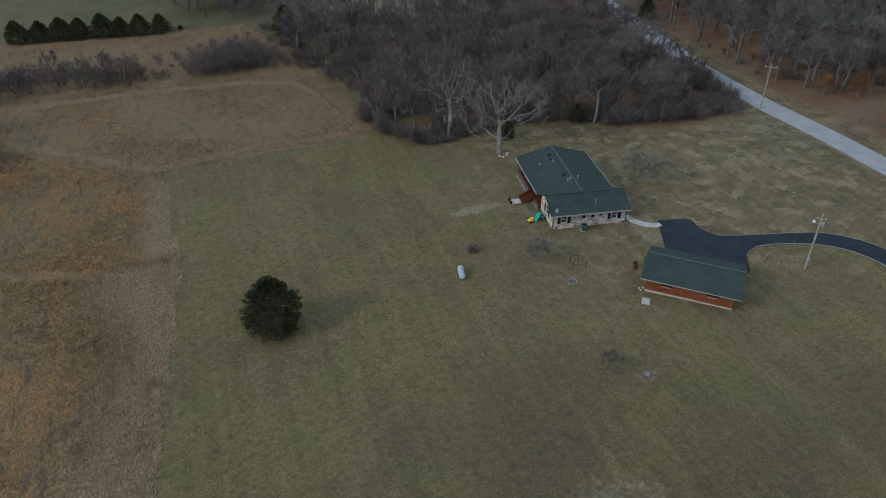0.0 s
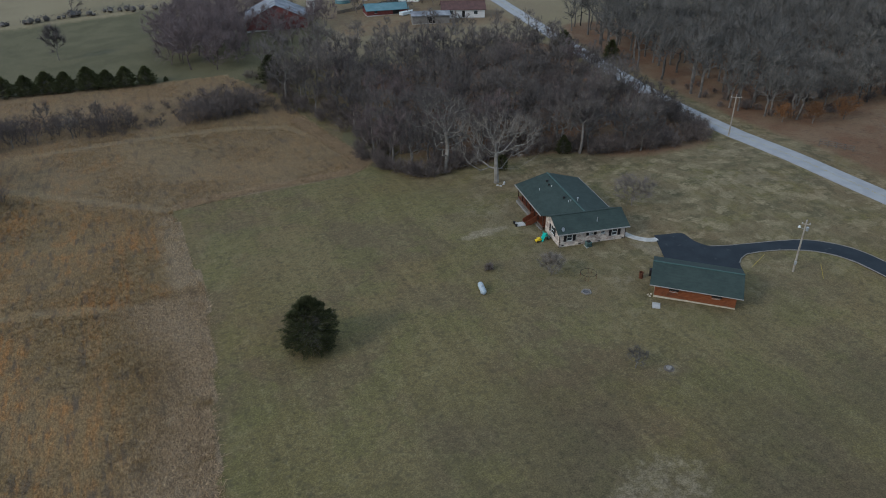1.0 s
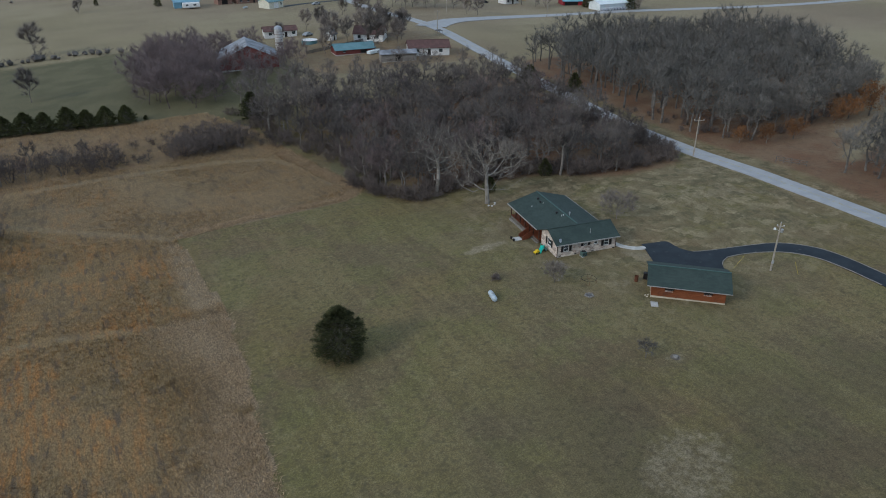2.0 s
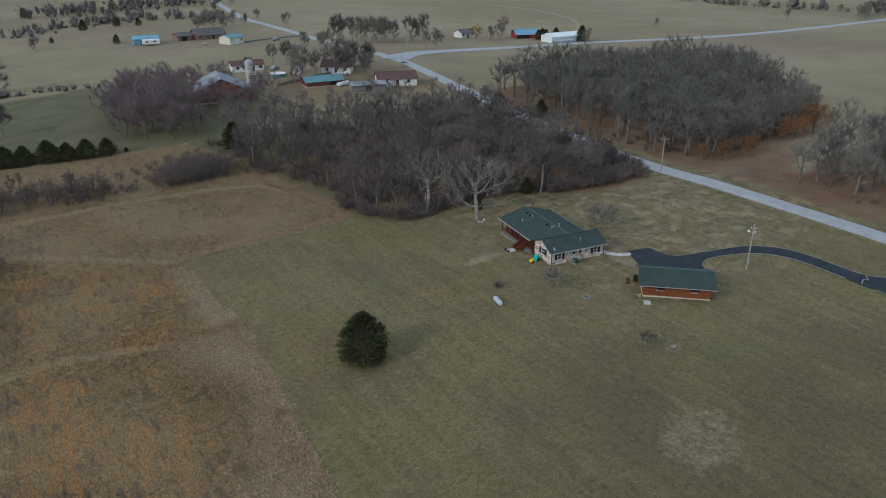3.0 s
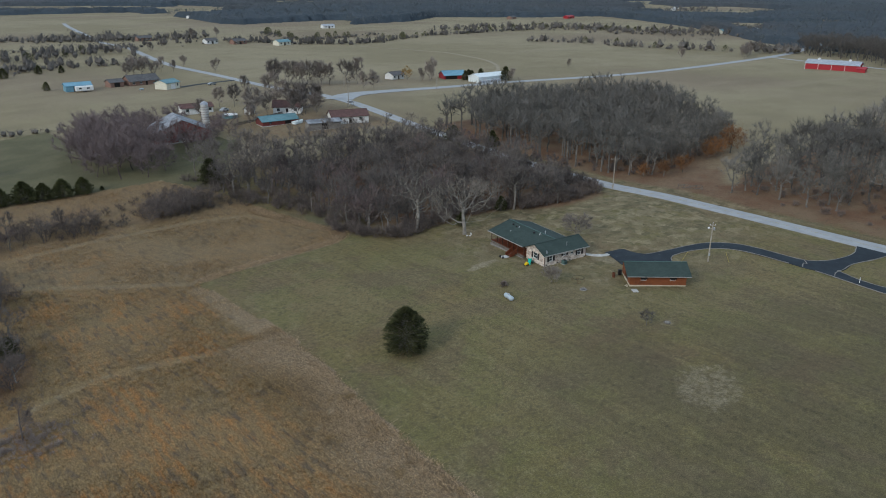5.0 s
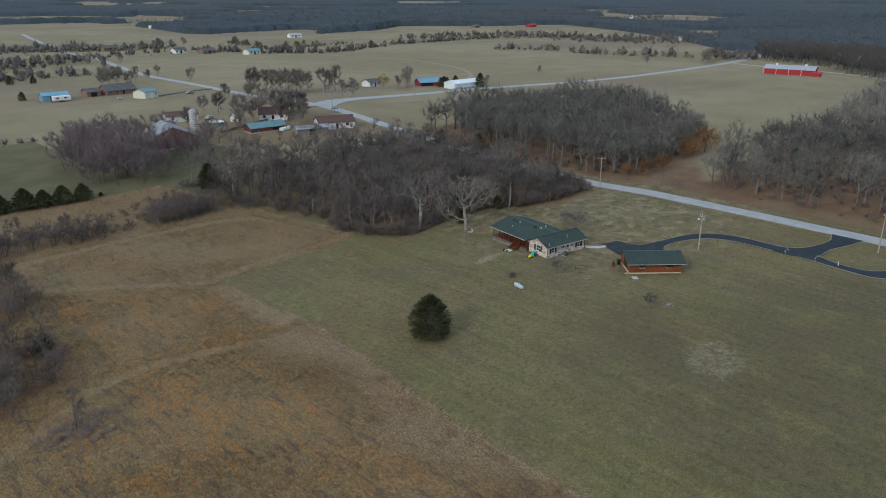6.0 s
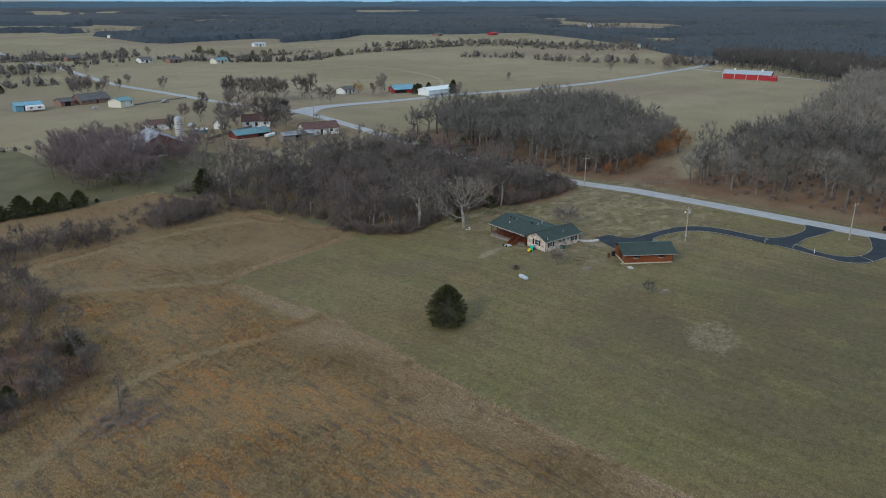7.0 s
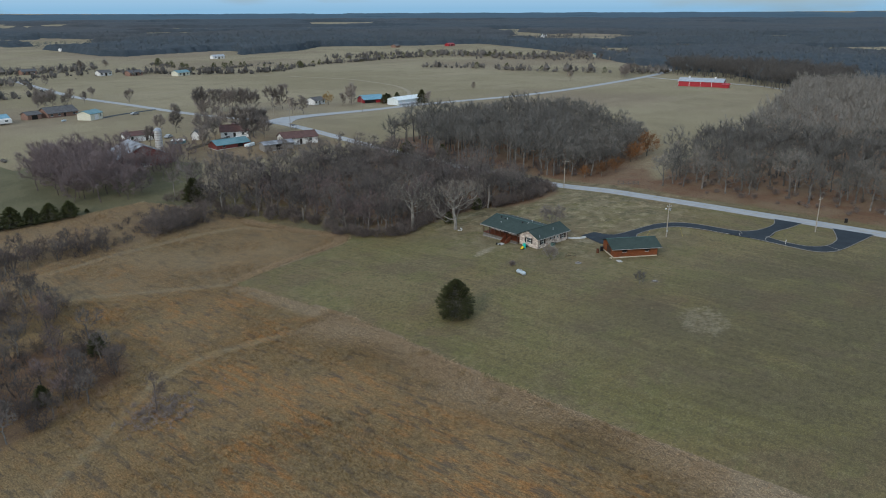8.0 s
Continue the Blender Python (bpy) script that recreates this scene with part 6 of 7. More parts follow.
# yellow guy guards and a marker post
for x_, y_, dx, dy in ((64.6, 53.4, -0.6, 0.9), (58.4, 60.2, 1.2, -0.9)):
    g_ = thing("guy_guard", on_ground(x_, y_), "yellow plastic guard on a pole's guy wire", "guy guard", "guy guards")
    part("guard", rods(((0, 0, -0.1), (dx * 0.8, dy * 0.8, 2.1), 0.032), sides=6), M_GUARD, g_)
post_ = thing("marker_post", on_ground(72.0, 32.2), "short white marker post beside the driveway", "post")
part("post", rods(((0, 0, -0.2), (0, 0, 1.05), 0.06), sides=8), M_WHITE, post_)
part("cap", rods(((0, 0, 1.05), (0, 0, 1.12), 0.075), sides=8), M_STEEL, post_)


# ---- the farms beyond ----
def farm_building(name, x, y, turn, length, width, eave, ridge, wall, roof, label, category, doors=(), windows=(), trim=None, lift=0.0, gable_doors=()):
    """A gabled building, its front at -y: walls with openings, roof slopes, doors (x, w, h) and windows (x, w) on the front."""
    ob = thing(name, on_ground(x, y, turn, lift), label, category)
    half, hw = length / 2, width / 2
    holes = [(half + a - w / 2, half + a + w / 2, 0.0, h) for a, w, h in doors] + [(half + a - w / 2, half + a + w / 2, eave * 0.38, eave * 0.8) for a, w in windows]
    part("wall", moved(wall_panel(length, eave, holes), pose(-half, -hw, 0)), wall, ob)
    part("wall", boxes((-half, half, hw - 0.2, hw, -0.5, eave)), wall, ob)
    for s_, turn_ in ((-half, -90), (half, 90)):
        side_holes = [(hw + a - w / 2, hw + a + w / 2, 0.0, h) for a, w, h, e in gable_doors if e == (1 if s_ > 0 else -1)]
        m = pose(s_, hw if s_ < 0 else -hw, 0, 0, 0, turn_)
        part("wall", moved(wall_panel(width - 0.4, eave, [(a - 0.2, b_ - 0.2, c_, d_) for a, b_, c_, d_ in side_holes]), m @ pose(0.2, 0, 0)), wall, ob)
        part("gable", gable([(0, eave), (width, eave), (hw, ridge - 0.1)], 0.2, m), wall, ob)
    part("floor", boxes((-half + 0.2, half - 0.2, -hw + 0.2, hw - 0.2, -0.4, 0.03)), M_CONCRETE, ob)
    part("foundation", boxes((-half - 0.02, half + 0.02, -hw - 0.02, hw + 0.02, -1.2, -0.004)), M_CONCRETE, ob)
    o = 0.45
    part("roof", slab([(-half - o, -hw - o, eave - 0.1), (half + o, -hw - o, eave - 0.1), (half + o, 0, ridge), (-half - o, 0, ridge)], 0.16), roof, ob)
    part("roof", slab([(-half - o, 0, ridge), (half + o, 0, ridge), (half + o, hw + o, eave - 0.1), (-half - o, hw + o, eave - 0.1)], 0.16), roof, ob)
    part("ridge_cap", boxes((-half - o, half + o, -0.15, 0.15, ridge - 0.04, ridge + 0.05)), roof, ob)
    for a, w, h in doors:
        part("door", boxes((a - w / 2, a + w / 2, -hw + 0.06, -hw + 0.12, 0.03, h)), trim or M_DARK, ob)
    for a, w in windows:
        win = part("window", boxes((a - w / 2, a + w / 2, -hw + 0.08, -hw + 0.1, eave * 0.38, eave * 0.8)), M_GLASS, ob)
        part("window_head", boxes((a - w / 2 - 0.08, a + w / 2 + 0.08, -hw - 0.03, -hw - 0.003, eave * 0.8, eave * 0.84)), M_WHITE, win)
        part("window_sill", boxes((a - w / 2 - 0.08, a + w / 2 + 0.08, -hw - 0.05, -hw - 0.003, eave * 0.35, eave * 0.38)), M_WHITE, win)
    return ob


barn = farm_building("barn", 434, 185.5, 101, 31, 14, 3.7, 5.7, M_BARN_RED, M_ROOF_GREY, "long red steel barn with a pale grey roof and white trim", "barn", doors=[], gable_doors=[(0, 4.2, 3.4, -1)])
for x_ in (-15.4, -7.7, 0, 7.7, 15.4):
    for s_ in (-7.0, 7.0):
        part("trim_post", boxes((x_ - 0.12, x_ + 0.12, s_ - 0.08 if s_ < 0 else s_ + 0.003, s_ - 0.003 if s_ < 0 else s_ + 0.08, 0, 3.7)), M_WHITE, barn, "white vertical trim")
for x_ in (-9, 9):
    part("cupola", boxes((x_ - 0.6, x_ + 0.6, -0.6, 0.6, 5.5, 6.6)), M_WHITE, barn)
for x_ in (-15.53, 15.53):
    part("gable_trim", boxes((x_ - 0.02, x_ + 0.02, -6.9, -3.4, 0.1, 3.4), (x_ - 0.02, x_ + 0.02, 3.4, 6.9, 0.1, 3.4)), M_WHITE, barn, "white steel panels on the barn end")
farm_building("barn", 430.5, 167.2, 101, 4.6, 5.5, 2.3, 3.2, M_BARN_RED, M_BARN_RED, "small red barn annex beside the long barn", "barn", windows=[(0, 1.2)])
farm_building("machine_shed", 224, 286, -2, 21, 9, 3.2, 4.6, M_PLASTIC_WHITE, M_PLASTIC_WHITE, "long white machine shed by the side road", "shed", doors=[(-6, 3, 3), (6, 3, 3)], trim=M_WHITE)
# The shade of the open front is a near-black panel set in the opening.
farm_building("barn", 217, 308, -22, 13, 10, 2.2, 4.4, M_BARN_RED, M_ROOF_BLUE, "red open barn with a blue metal roof", "barn", doors=[(-2.2, 7.0, 1.9)], gable_doors=[(0, 3.0, 2.0, 1)])
farm_building("house", 189, 326, 5, 8.5, 7, 2.6, 4.2, M_VINYL, M_ROOF_SLATE, "small white farmhouse with a dark roof", "house", doors=[(0, 1.0, 2.1)], windows=[(-3, 1.2), (3, 1.2)])
farm_building("house", 71, 396, 5, 16, 10, 2.4, 5.2, M_BRICK_FAR, M_ROOF_SLATE, "low brown brick farmhouse with a grey hipped-looking roof", "house", doors=[(1, 1.0, 2.1)], windows=[(-6, 1.4), (-2, 1.2), (6, 1.4)])
farm_building("garage", 57, 395, 5, 7, 7, 2.6, 4.0, M_BRICK_FAR, M_ROOF_SLATE, "brick garage with a grey roof", "garage", doors=[(0, 3, 2.2)])
farm_building("metal_shed", 75, 369, 25, 9, 8, 3.4, 4.8, M_CREAM, M_ROOF_TEAL, "cream metal shed with a pale roof", "shed", doors=[(0, 3, 2.8)], windows=[(3.2, 0.8)], trim=M_WHITE)
farm_building("carport", 38, 392, -5, 12, 8, 3.0, 4.2, M_ROOF_BLUE, M_ROOF_BLUE, "blue metal carport over a white trailer", "carport", doors=[(0, 5, 2.6)])
farm_building("barn", 29.8, 241, 79, 16, 19.0, 3.2, 7.6, M_DULL_RED, M_ROOF_OLD, "old red barn with a patchy grey roof among bare trees", "barn", windows=[(-5, 1.2), (5, 1.2)], gable_doors=[(0, 3.4, 3.0, -1)])
silo = thing("silo", on_ground(43.4, 249), "pale weathered concrete silo beside the old barn", "silo")
part("shell", spin([(1.4, -0.5), (1.4, 8.6)], 24), M_CONCRETE, silo)
for i in range(9):
    part("hoop", spin([(1.40, 0.5 + 0.9 * i), (1.44, 0.52 + 0.9 * i), (1.44, 0.58 + 0.9 * i), (1.40, 0.6 + 0.9 * i)], 24), M_RUST, silo, "rusty steel hoop")
part("dome", spin([(1.46, 8.6), (1.42, 8.75), (1.1, 9.3), (0.5, 9.65), (0.05, 9.72)], 24), M_ROOF_GREY, silo, "grey domed cap")
farm_building("mobile_home", 53, 281, -8, 12.5, 6, 2.7, 4.0, M_VINYL, M_ROOF_BROWN, "white mobile home with a red-brown roof", "house", doors=[(2, 1, 2.1)], windows=[(-4, 1.2), (5, 1.2)])
farm_building("long_shed", 66, 237.0, -6, 14, 7.0, 1.7, 3.2, M_DULL_RED, M_ROOF_TEAL, "long low shed with a blue-green metal roof and red end", "shed", doors=[(3, 2.4, 1.5)], windows=[(-4, 1.0)])
farm_building("house", 79, 251.5, -35, 11, 8, 2.7, 4.9, M_WHITE, M_ROOF_BROWN, "white farmhouse with steep gables and a brown roof", "house", doors=[(0, 1, 2.1)], windows=[(-3.4, 1.1), (3.4, 1.1)])
farm_building("house", 83, 256, 55, 8, 6, 2.6, 4.7, M_WHITE, M_ROOF_BROWN, "white gabled wing of the farmhouse", "house", windows=[(-2, 1.0), (2, 1.0)])
farm_building("playhouse", 66.5, 260, 40, 3.6, 3.0, 2.2, 3.9, M_WHITE, M_ROOF_SLATE, "small white playhouse shed with a steep roof", "shed", doors=[(0, 0.9, 1.8)])
farm_building("house", 88, 222, -20, 14, 8, 2.7, 4.6, M_VINYL, M_ROOF_BROWN, "white house with a brown roof half hidden by trees", "house", doors=[(0, 1, 2.1)], windows=[(-4, 1.2), (4, 1.2)])
farm_building("shed", 75, 219, -15, 12, 5, 2.6, 3.4, M_STONE, M_ROOF_OLD, "pale metal shed among bare trees", "shed", doors=[(0, 2.4, 2.2)])
# small far houses and sheds beyond the pastures
FAR_HOUSES = [(215, 632, 0), (232, 612, 1), (256, 577, 2), (392, 1094, 3), (419, 761, 3), (754, 782, 4), (838, 742, 5), (1086, 836, 3), (1160, 826, 0), (1228, 809, 3), (1034, 374, 0), (960, 402, 3), (747, 400, 3), (704, 412, 2), (1300, 850, 0), (690, 1350, 3), (180, 700, 1), (880, 330, 0)]
for x_, y_, s_ in FAR_HOUSES:
    wall_, roof_, label_ = ((M_VINYL, M_ROOF_SLATE, "distant white house with a grey roof"), (M_BRICK_FAR, M_ROOF_SLATE, "distant brown house with a grey roof"), (M_CREAM, M_ROOF_TEAL, "distant pale shed with a blue-green roof"), (M_WHITE, M_ROOF_GREY, "distant long white metal building"), (M_BRICK_FAR, M_ROOF_SLATE, "distant large brown house with a grey roof"), (M_BARN_RED, M_BARN_RED, "distant small red barn"))[s_]
    farm_building("distant_building", x_, y_, (x_ * 7) % 40 - 20, 11 + s_ * 1.3, 8, 3.0, 4.8, wall_, roof_, label_, "building", doors=[(0, 2, 2.4)], windows=[(-4, 1.6), (4, 1.6)])

# vehicles and clutter at the farms
def parked_car(x, y, turn, paint, label):
    ob = thing("parked_car", on_ground(x, y, turn), label, "car", "parked cars")
    bm = bmesh.new()
    side = [(-2.2, 0.35), (-2.2, 0.85), (-1.4, 0.95), (-0.9, 1.45), (0.7, 1.45), (1.3, 0.98), (2.15, 0.85), (2.2, 0.35)]
    rows_ = [[bm.verts.new((px, w_ * (0.86 if pz > 1.2 else 1.0), pz)) for px, pz in side] for w_ in (-0.88, 0.88)]
    bm.faces.new(rows_[0])
    bm.faces.new(rows_[1][::-1])
    for i in range(len(side)):
        j = (i + 1) % len(side)
        bm.faces.new((rows_[0][i], rows_[0][j], rows_[1][j], rows_[1][i]))
    part("body", bm, paint, ob)
    part("side_glass", boxes((-0.85, 0.75, -0.86, -0.80, 1.02, 1.36), (-0.85, 0.75, 0.80, 0.86, 1.02, 1.36)), M_GLASS, ob)
    for px in (-1.35, 1.35):
        for py in (-0.9, 0.72):
            part("wheel", rods(((px, py, 0.33), (px, py + 0.18, 0.33), 0.33), sides=12), M_TYRE, ob)
    return ob


parked_car(98, 367, 10, M_CARPAINT, "silver car parked by the cream shed")
parked_car(62, 274, 30, M_CARPAINT, "silver car parked beside the mobile home")
parked_car(75, 244, 80, M_WHITE, "white car parked near the long shed")
parked_car(177, 331, 0, M_BLACK, "dark car parked by the farmhouse")
trailer = thing("camper_trailer", on_ground(39, 384, -5), "white camper trailer in front of the blue carport", "trailer")
part("body", boxes((-4.2, 4.2, -1.2, 1.2, 0.6, 3.0), bevel=0.3), M_WHITE, trailer)
part("window", boxes((-2.6, -1.4, -1.23, -1.205, 1.6, 2.3), (1.0, 2.4, -1.23, -1.205, 1.6, 2.3)), M_GLASS, trailer)
for px in (-0.6, 0.4):
    part("wheel", rods(((px, -1.2, 0.35), (px, -1.0, 0.35), 0.35), sides=12), M_TYRE, trailer)
copy_thing(tank, on_ground(62.5, 371, 10))
pool = thing("swimming_pool", on_ground(58, 260), "round above-ground swimming pool with a pale rim", "pool")
part("pool_wall", spin([(2.9, -0.3), (2.9, 1.15), (3.02, 1.2), (2.8, 1.2), (2.78, 1.0)], 24), M_ROOF_TEAL, pool)
part("water", spin([(2.77, 0.9), (2.77, 1.0)], 24), M_POOL, pool)
part("rim", spin([(3.03, 1.2), (3.03, 1.25), (2.78, 1.25), (2.78, 1.205)], 24), M_WHITE, pool)
boat = thing("covered_boat", on_ground(71.5, 231, 20), "small boat under a pale blue cover", "boat")
part("cover", slab([(-2.6, -0.9, 1.0), (1.8, -0.9, 1.1), (2.7, 0, 1.25), (1.8, 0.9, 1.1), (-2.6, 0.9, 1.0)], 0.9), M_PLASTIC_WHITE, boat)
bench = thing("picnic_shelter", on_ground(104, 244, 10), "small dark picnic shelter beside the road", "shelter")
part("roof", slab([(-1.2, -1, 2.0), (1.2, -1, 2.0), (1.2, 1, 2.2), (-1.2, 1, 2.2)], 0.12), M_ROOF_SLATE, bench)
for px in (-1.05, 1.05):
    for py in (-0.85, 0.85):
        part("post", boxes((px - 0.06, px + 0.06, py - 0.06, py + 0.06, -0.1, 2.0)), M_POLE, bench)
bales = thing("round_bale", on_ground(214, 280.5, 90), "grey wrapped round bale beside the white shed", "bale", "row of bales")
part("bale", moved(rods(((-0.7, 0, 0.7), (0.7, 0, 0.7), 0.72), sides=16), pose(0, 0, 0)), M_ROOF_GREY, bales)
for i in range(1, 8):
    copy_thing(bales, on_ground(214 + 1.9 * i, 280.5 - 0.07 * i, 90))

# ---- trees round the farms and in the hedgerows ----
big = [crown_tree(400 + i, 13.5, 0.26 + 0.03 * (i % 3), 0.12, 54, 30, 0.13, 2.8, 0.010, lift=0.0) for i in range(4)]
farm_tree = [tree_thing("farm_tree", big[i], on_ground(*((134, 340), (204, 311), (92, 290), (80, 250))[i]), (M_TWIG, M_TWIG_FARM), "bare spreading shade tree near a farmhouse", "tree", "farm trees") for i in range(4)]
r3 = np.random.default_rng(60)
for x_, y_, s_ in ((82, 243, 1.05), (70, 252, 0.8), (47, 262, 0.7), (121, 341, 1.15), (128, 338, 1.05), (131, 329, 1.0), (136, 332, 1.1), (139, 323, 1.05), (145, 325, 0.95), (152, 319, 1.1), (158, 318, 1.15), (126, 346, 0.95), (143, 333, 1.0), (148, 289, 0.8), (145, 294, 0.7), (196, 303, 0.75), (193, 307, 0.6), (62, 248, 1.05), (72, 231, 1.1), (70, 281, 0.8), (78, 258, 0.85), (88, 244, 0.9), (84, 238, 0.8), (57, 240, 0.75), (66, 287, 0.7), (95, 322, 0.7), (97, 463, 0.7), (92, 470, 0.75), (86, 458, 0.6), (73, 424, 0.75), (78, 428, 0.8), (84, 432, 0.75), (90, 428, 0.7), (101, 446, 0.75), (106, 440, 0.6), (121, 461, 0.65), (126, 424, 0.7), (141, 574, 0.7), (220, 683, 0.9), (254, 705, 0.8), (232, 275, 0.6), (313, 302, 0.45), (411, 281, 0.7), (98, 262, 0.7), (-33, 309, 1.1), (-36, 238, 0.85), (-11, 409, 0.6), (104, 300, 0.6), (454, 256, 0.85), (462, 262, 0.8), (470, 262, 0.85), (480, 268, 0.8), (490, 270, 0.85), (500, 268, 0.8), (419, 118, 0.75)):
    placed(farm_tree[int(r3.integers(0, 4))], [(x_, y_, s_, r3.uniform(0, 360))])
willow = tree_thing("willow_tree", crown_tree(91, 8.5, 0.48, 0.1, 60, 24, 0.09, 1.6), on_ground(191, 317), (M_BARK, M_WILLOW), "golden-twigged willow by the white farmhouse", "tree")
placed(wood_cedar, [(232, 280, 1.05, 0), (216, 296, 0.7, 30), (219.5, 297, 0.75, 100), (223, 298, 0.65, 200), (231, 299, 0.7, 250), (26, 402, 0.6, 0), (-1, 430, 0.4, 0), (20, 470, 0.8, 60), (40, 478, 0.7, 120), (52, 476, 0.6, 180)])
# reddish trees round the old barn
LEFT_GROVE = [(-6, 208), (6, 200), (22, 208), (38, 222), (48, 236), (40, 262), (20, 268), (0, 262), (-8, 235)]
r3 = np.random.default_rng(60)
lx, ly = scatter(LEFT_GROVE, 5.6, 62, lambda x, y: ((np.abs(x - 30) > 11.5) | (np.abs(y - 241) > 10)) & ((x < 15) | (y > 240) | (r3.uniform(0, 1, x.shape) < 0.7)))
hazy = [crown_tree(260 + i, 9.5 + (i % 3), 0.40, 0.06, 46, 34, 0.05, 2.2, 0.011, lift=0.0) for i in range(4)]
joined("grove", hazy, lx, ly, np.where(lx < 16, 1.15, 0.85) * r3.uniform(0.85, 1.2, len(lx)), 63, (M_TWIG_RED, M_TWIG_MAUVE), "reddish bare grove round the old barn", "trees")
HOMESTEAD = [(20, 200), (58, 186), (100, 186), (105, 226), (94, 232), (82, 214), (44, 214), (26, 210)]
hx_, hy_ = scatter(HOMESTEAD, 6.0, 64, lambda x, y: (x < 84) | (y < 202))
joined("grove", thin, hx_, hy_, np.where(hx_ > 66, 0.52, 0.42) * r3.uniform(0.75, 1.25, len(hx_)), 65, (M_BARK, M_TWIG), "bare trees between the farm sheds and the woods", "trees")


def row_of(name, stations, gap, seed, sizes, label, width=3.0, kinds=None):
    r4 = np.random.default_rng(seed)
    p = np.array(curve_points(stations, gap))
    lane_ = np.arange(len(p)) * gap
    dense = np.sin(lane_ / 23 + seed) + np.sin(lane_ / 9.1 + 2 * seed) + 0.8 * np.sin(lane_ / 51)
    p = (p + r4.normal(0, width, p.shape))[dense + r4.normal(0, 0.7, len(p)) > -1.1]
    return joined(name, kinds or bushes, p[:, 0], p[:, 1], sizes[0] + (sizes[1] - sizes[0]) * r4.uniform(0, 1, len(p)) ** 2, seed, (M_FAR_TREE, M_FAR_TREE), label, "hedgerow")


def fuzzy_bush(seed, wide, low, high, count, size):
    """A distant leafless bush or crown: a trunk and a rounded cloud of small twig sprays, thinner to the outside."""
    r4 = np.random.default_rng(seed)
    g4, w4 = Geo(), Geo()
    w4.tube([(0, 0, -0.2), (0, 0, high * 0.6)], [0.14, 0.05], 3)
    lean = r4.normal(0, 0.15, 2) * wide
    rings = [[(math.cos(a) * q * wide * r4.uniform(0.3, 0.8), math.sin(a) * q * wide * r4.uniform(0.3, 0.8), low + (high - low) * h * r4.uniform(0.7, 1.0)) for a in np.arange(6) * 1.047] for q, h in ((0.5, 0.05), (0.95, 0.4), (0.6, 0.78), (0.12, 0.93))]
    w4.v.append(np.array([q for r5 in rings for q in r5]))
    w4.f += [(w4.n + 6 * i + j, w4.n + 6 * i + (j + 1) % 6, w4.n + 6 * i + 6 + (j + 1) % 6, w4.n + 6 * i + 6 + j) for i in range(3) for j in range(6)]
    w4.n += 24
    for i in range(count):
        d = unit(r4.normal(size=3))
        rad = r4.uniform(0.35, 1.0) ** 0.6 * (1 + 0.22 * math.sin(3 * math.atan2(d[1], d[0]) + seed))
        p = np.array([d[0] * wide * rad + lean[0] * d[2], d[1] * wide * rad + lean[1] * d[2], (low + high) / 2 + d[2] * rad * (high - low) / 2])
        g4.leaf(p, unit(d * 0.6 + r4.normal(0, 0.5, 3) + np.array([0, 0, 0.5])), size * r4.uniform(0.5, 1.3), size * r4.uniform(0.10, 0.28), r4)
    return (*w4.arrays(), *g4.arrays())


far_shrub = [fuzzy_bush(500 + i, 3.0, 0.1, 2.6 + 0.3 * i, 26, 1.4) for i in range(4)]
far_round = [fuzzy_bush(520 + i, 3.4 + 0.2 * i, 0.6, 5.8 + 0.4 * i, 42, 1.7) for i in range(5)]
far_mixed = far_shrub + far_round
for stations, gap, wide_, sizes_, kinds_, label_ in (
    ([(-60, 300), (-20, 300), (5, 288)], 4, 1.2, (0.5, 1.0), far_shrub, "line of bare bushes across the green pasture"),
    ([(240, 660), (253, 616), (262, 592), (293, 558), (320, 548), (368, 561), (429, 585), (475, 587), (586, 588)], 1.5, 4, (0.35, 1.15), far_mixed, "far hedgerow of bare trees and brush between tan fields"),
    ([(451, 468), (480, 421), (472, 372), (492, 319), (504, 289)], 5, 2, (0.7, 1.3), far_mixed, "line of bare round trees across the far pasture"),
    ([(322, 735), (310, 690), (300, 620), (354, 618), (400, 640)], 2.4, 5, (0.5, 1.0), far_shrub, "far brushy hedgerow between tan fields"),
    ([(60, 640), (110, 610), (150, 640), (215, 640), (262, 600)], 3.0, 9, (0.4, 0.95), far_mixed, "distant brushy trees round the far houses"),
    ([(60, 505), (100, 500), (112, 490)], 3, 5, (0.6, 1.1), far_mixed, "distant brushy fence line across tan pasture"),
    ([(0, 560), (60, 585), (120, 600)], 2, 14, (0.7, 1.3), far_round, "distant dark tree line beside the road"),
    ([(70, 770), (130, 735), (180, 715), (235, 705)], 0.9, 12, (0.6, 1.3), far_mixed, "brushy belt of bare trees beyond the road bend"),
    ([(-20, 470), (30, 500), (70, 520)], 1.5, 9, (0.5, 1.1), far_mixed, "patch of bare trees in the far pasture"),
    ([(505, 285), (520, 262), (540, 255)], 1.6, 8, (0.8, 1.3), far_round, "tree line joining the distant woods"),
    ([(638, 631), (645, 535), (656, 453), (685, 373), (778, 354)], 1.2, 22, (0.6, 1.3), far_mixed, "distant mixed hedgerow below the wooded ridge"),
    ([(500, 640), (560, 660), (600, 640)], 2.0, 12, (0.5, 1.1), far_mixed, "distant scrub between tan fields"),
    ([(690, 430), (760, 420), (860, 400), (980, 390)], 1.5, 18, (0.6, 1.2), far_round, "scattered trees round the far houses"),
    ([(1000, 840), (1100, 800), (1240, 790), (1330, 830)], 3.0, 25, (0.6, 1.2), far_round, "distant trees round a hamlet"),
):
    row_of("hedgerow", stations, gap * 0.7, int(stations[0][0] + stations[0][1]), sizes_, label_, wide_, kinds_)
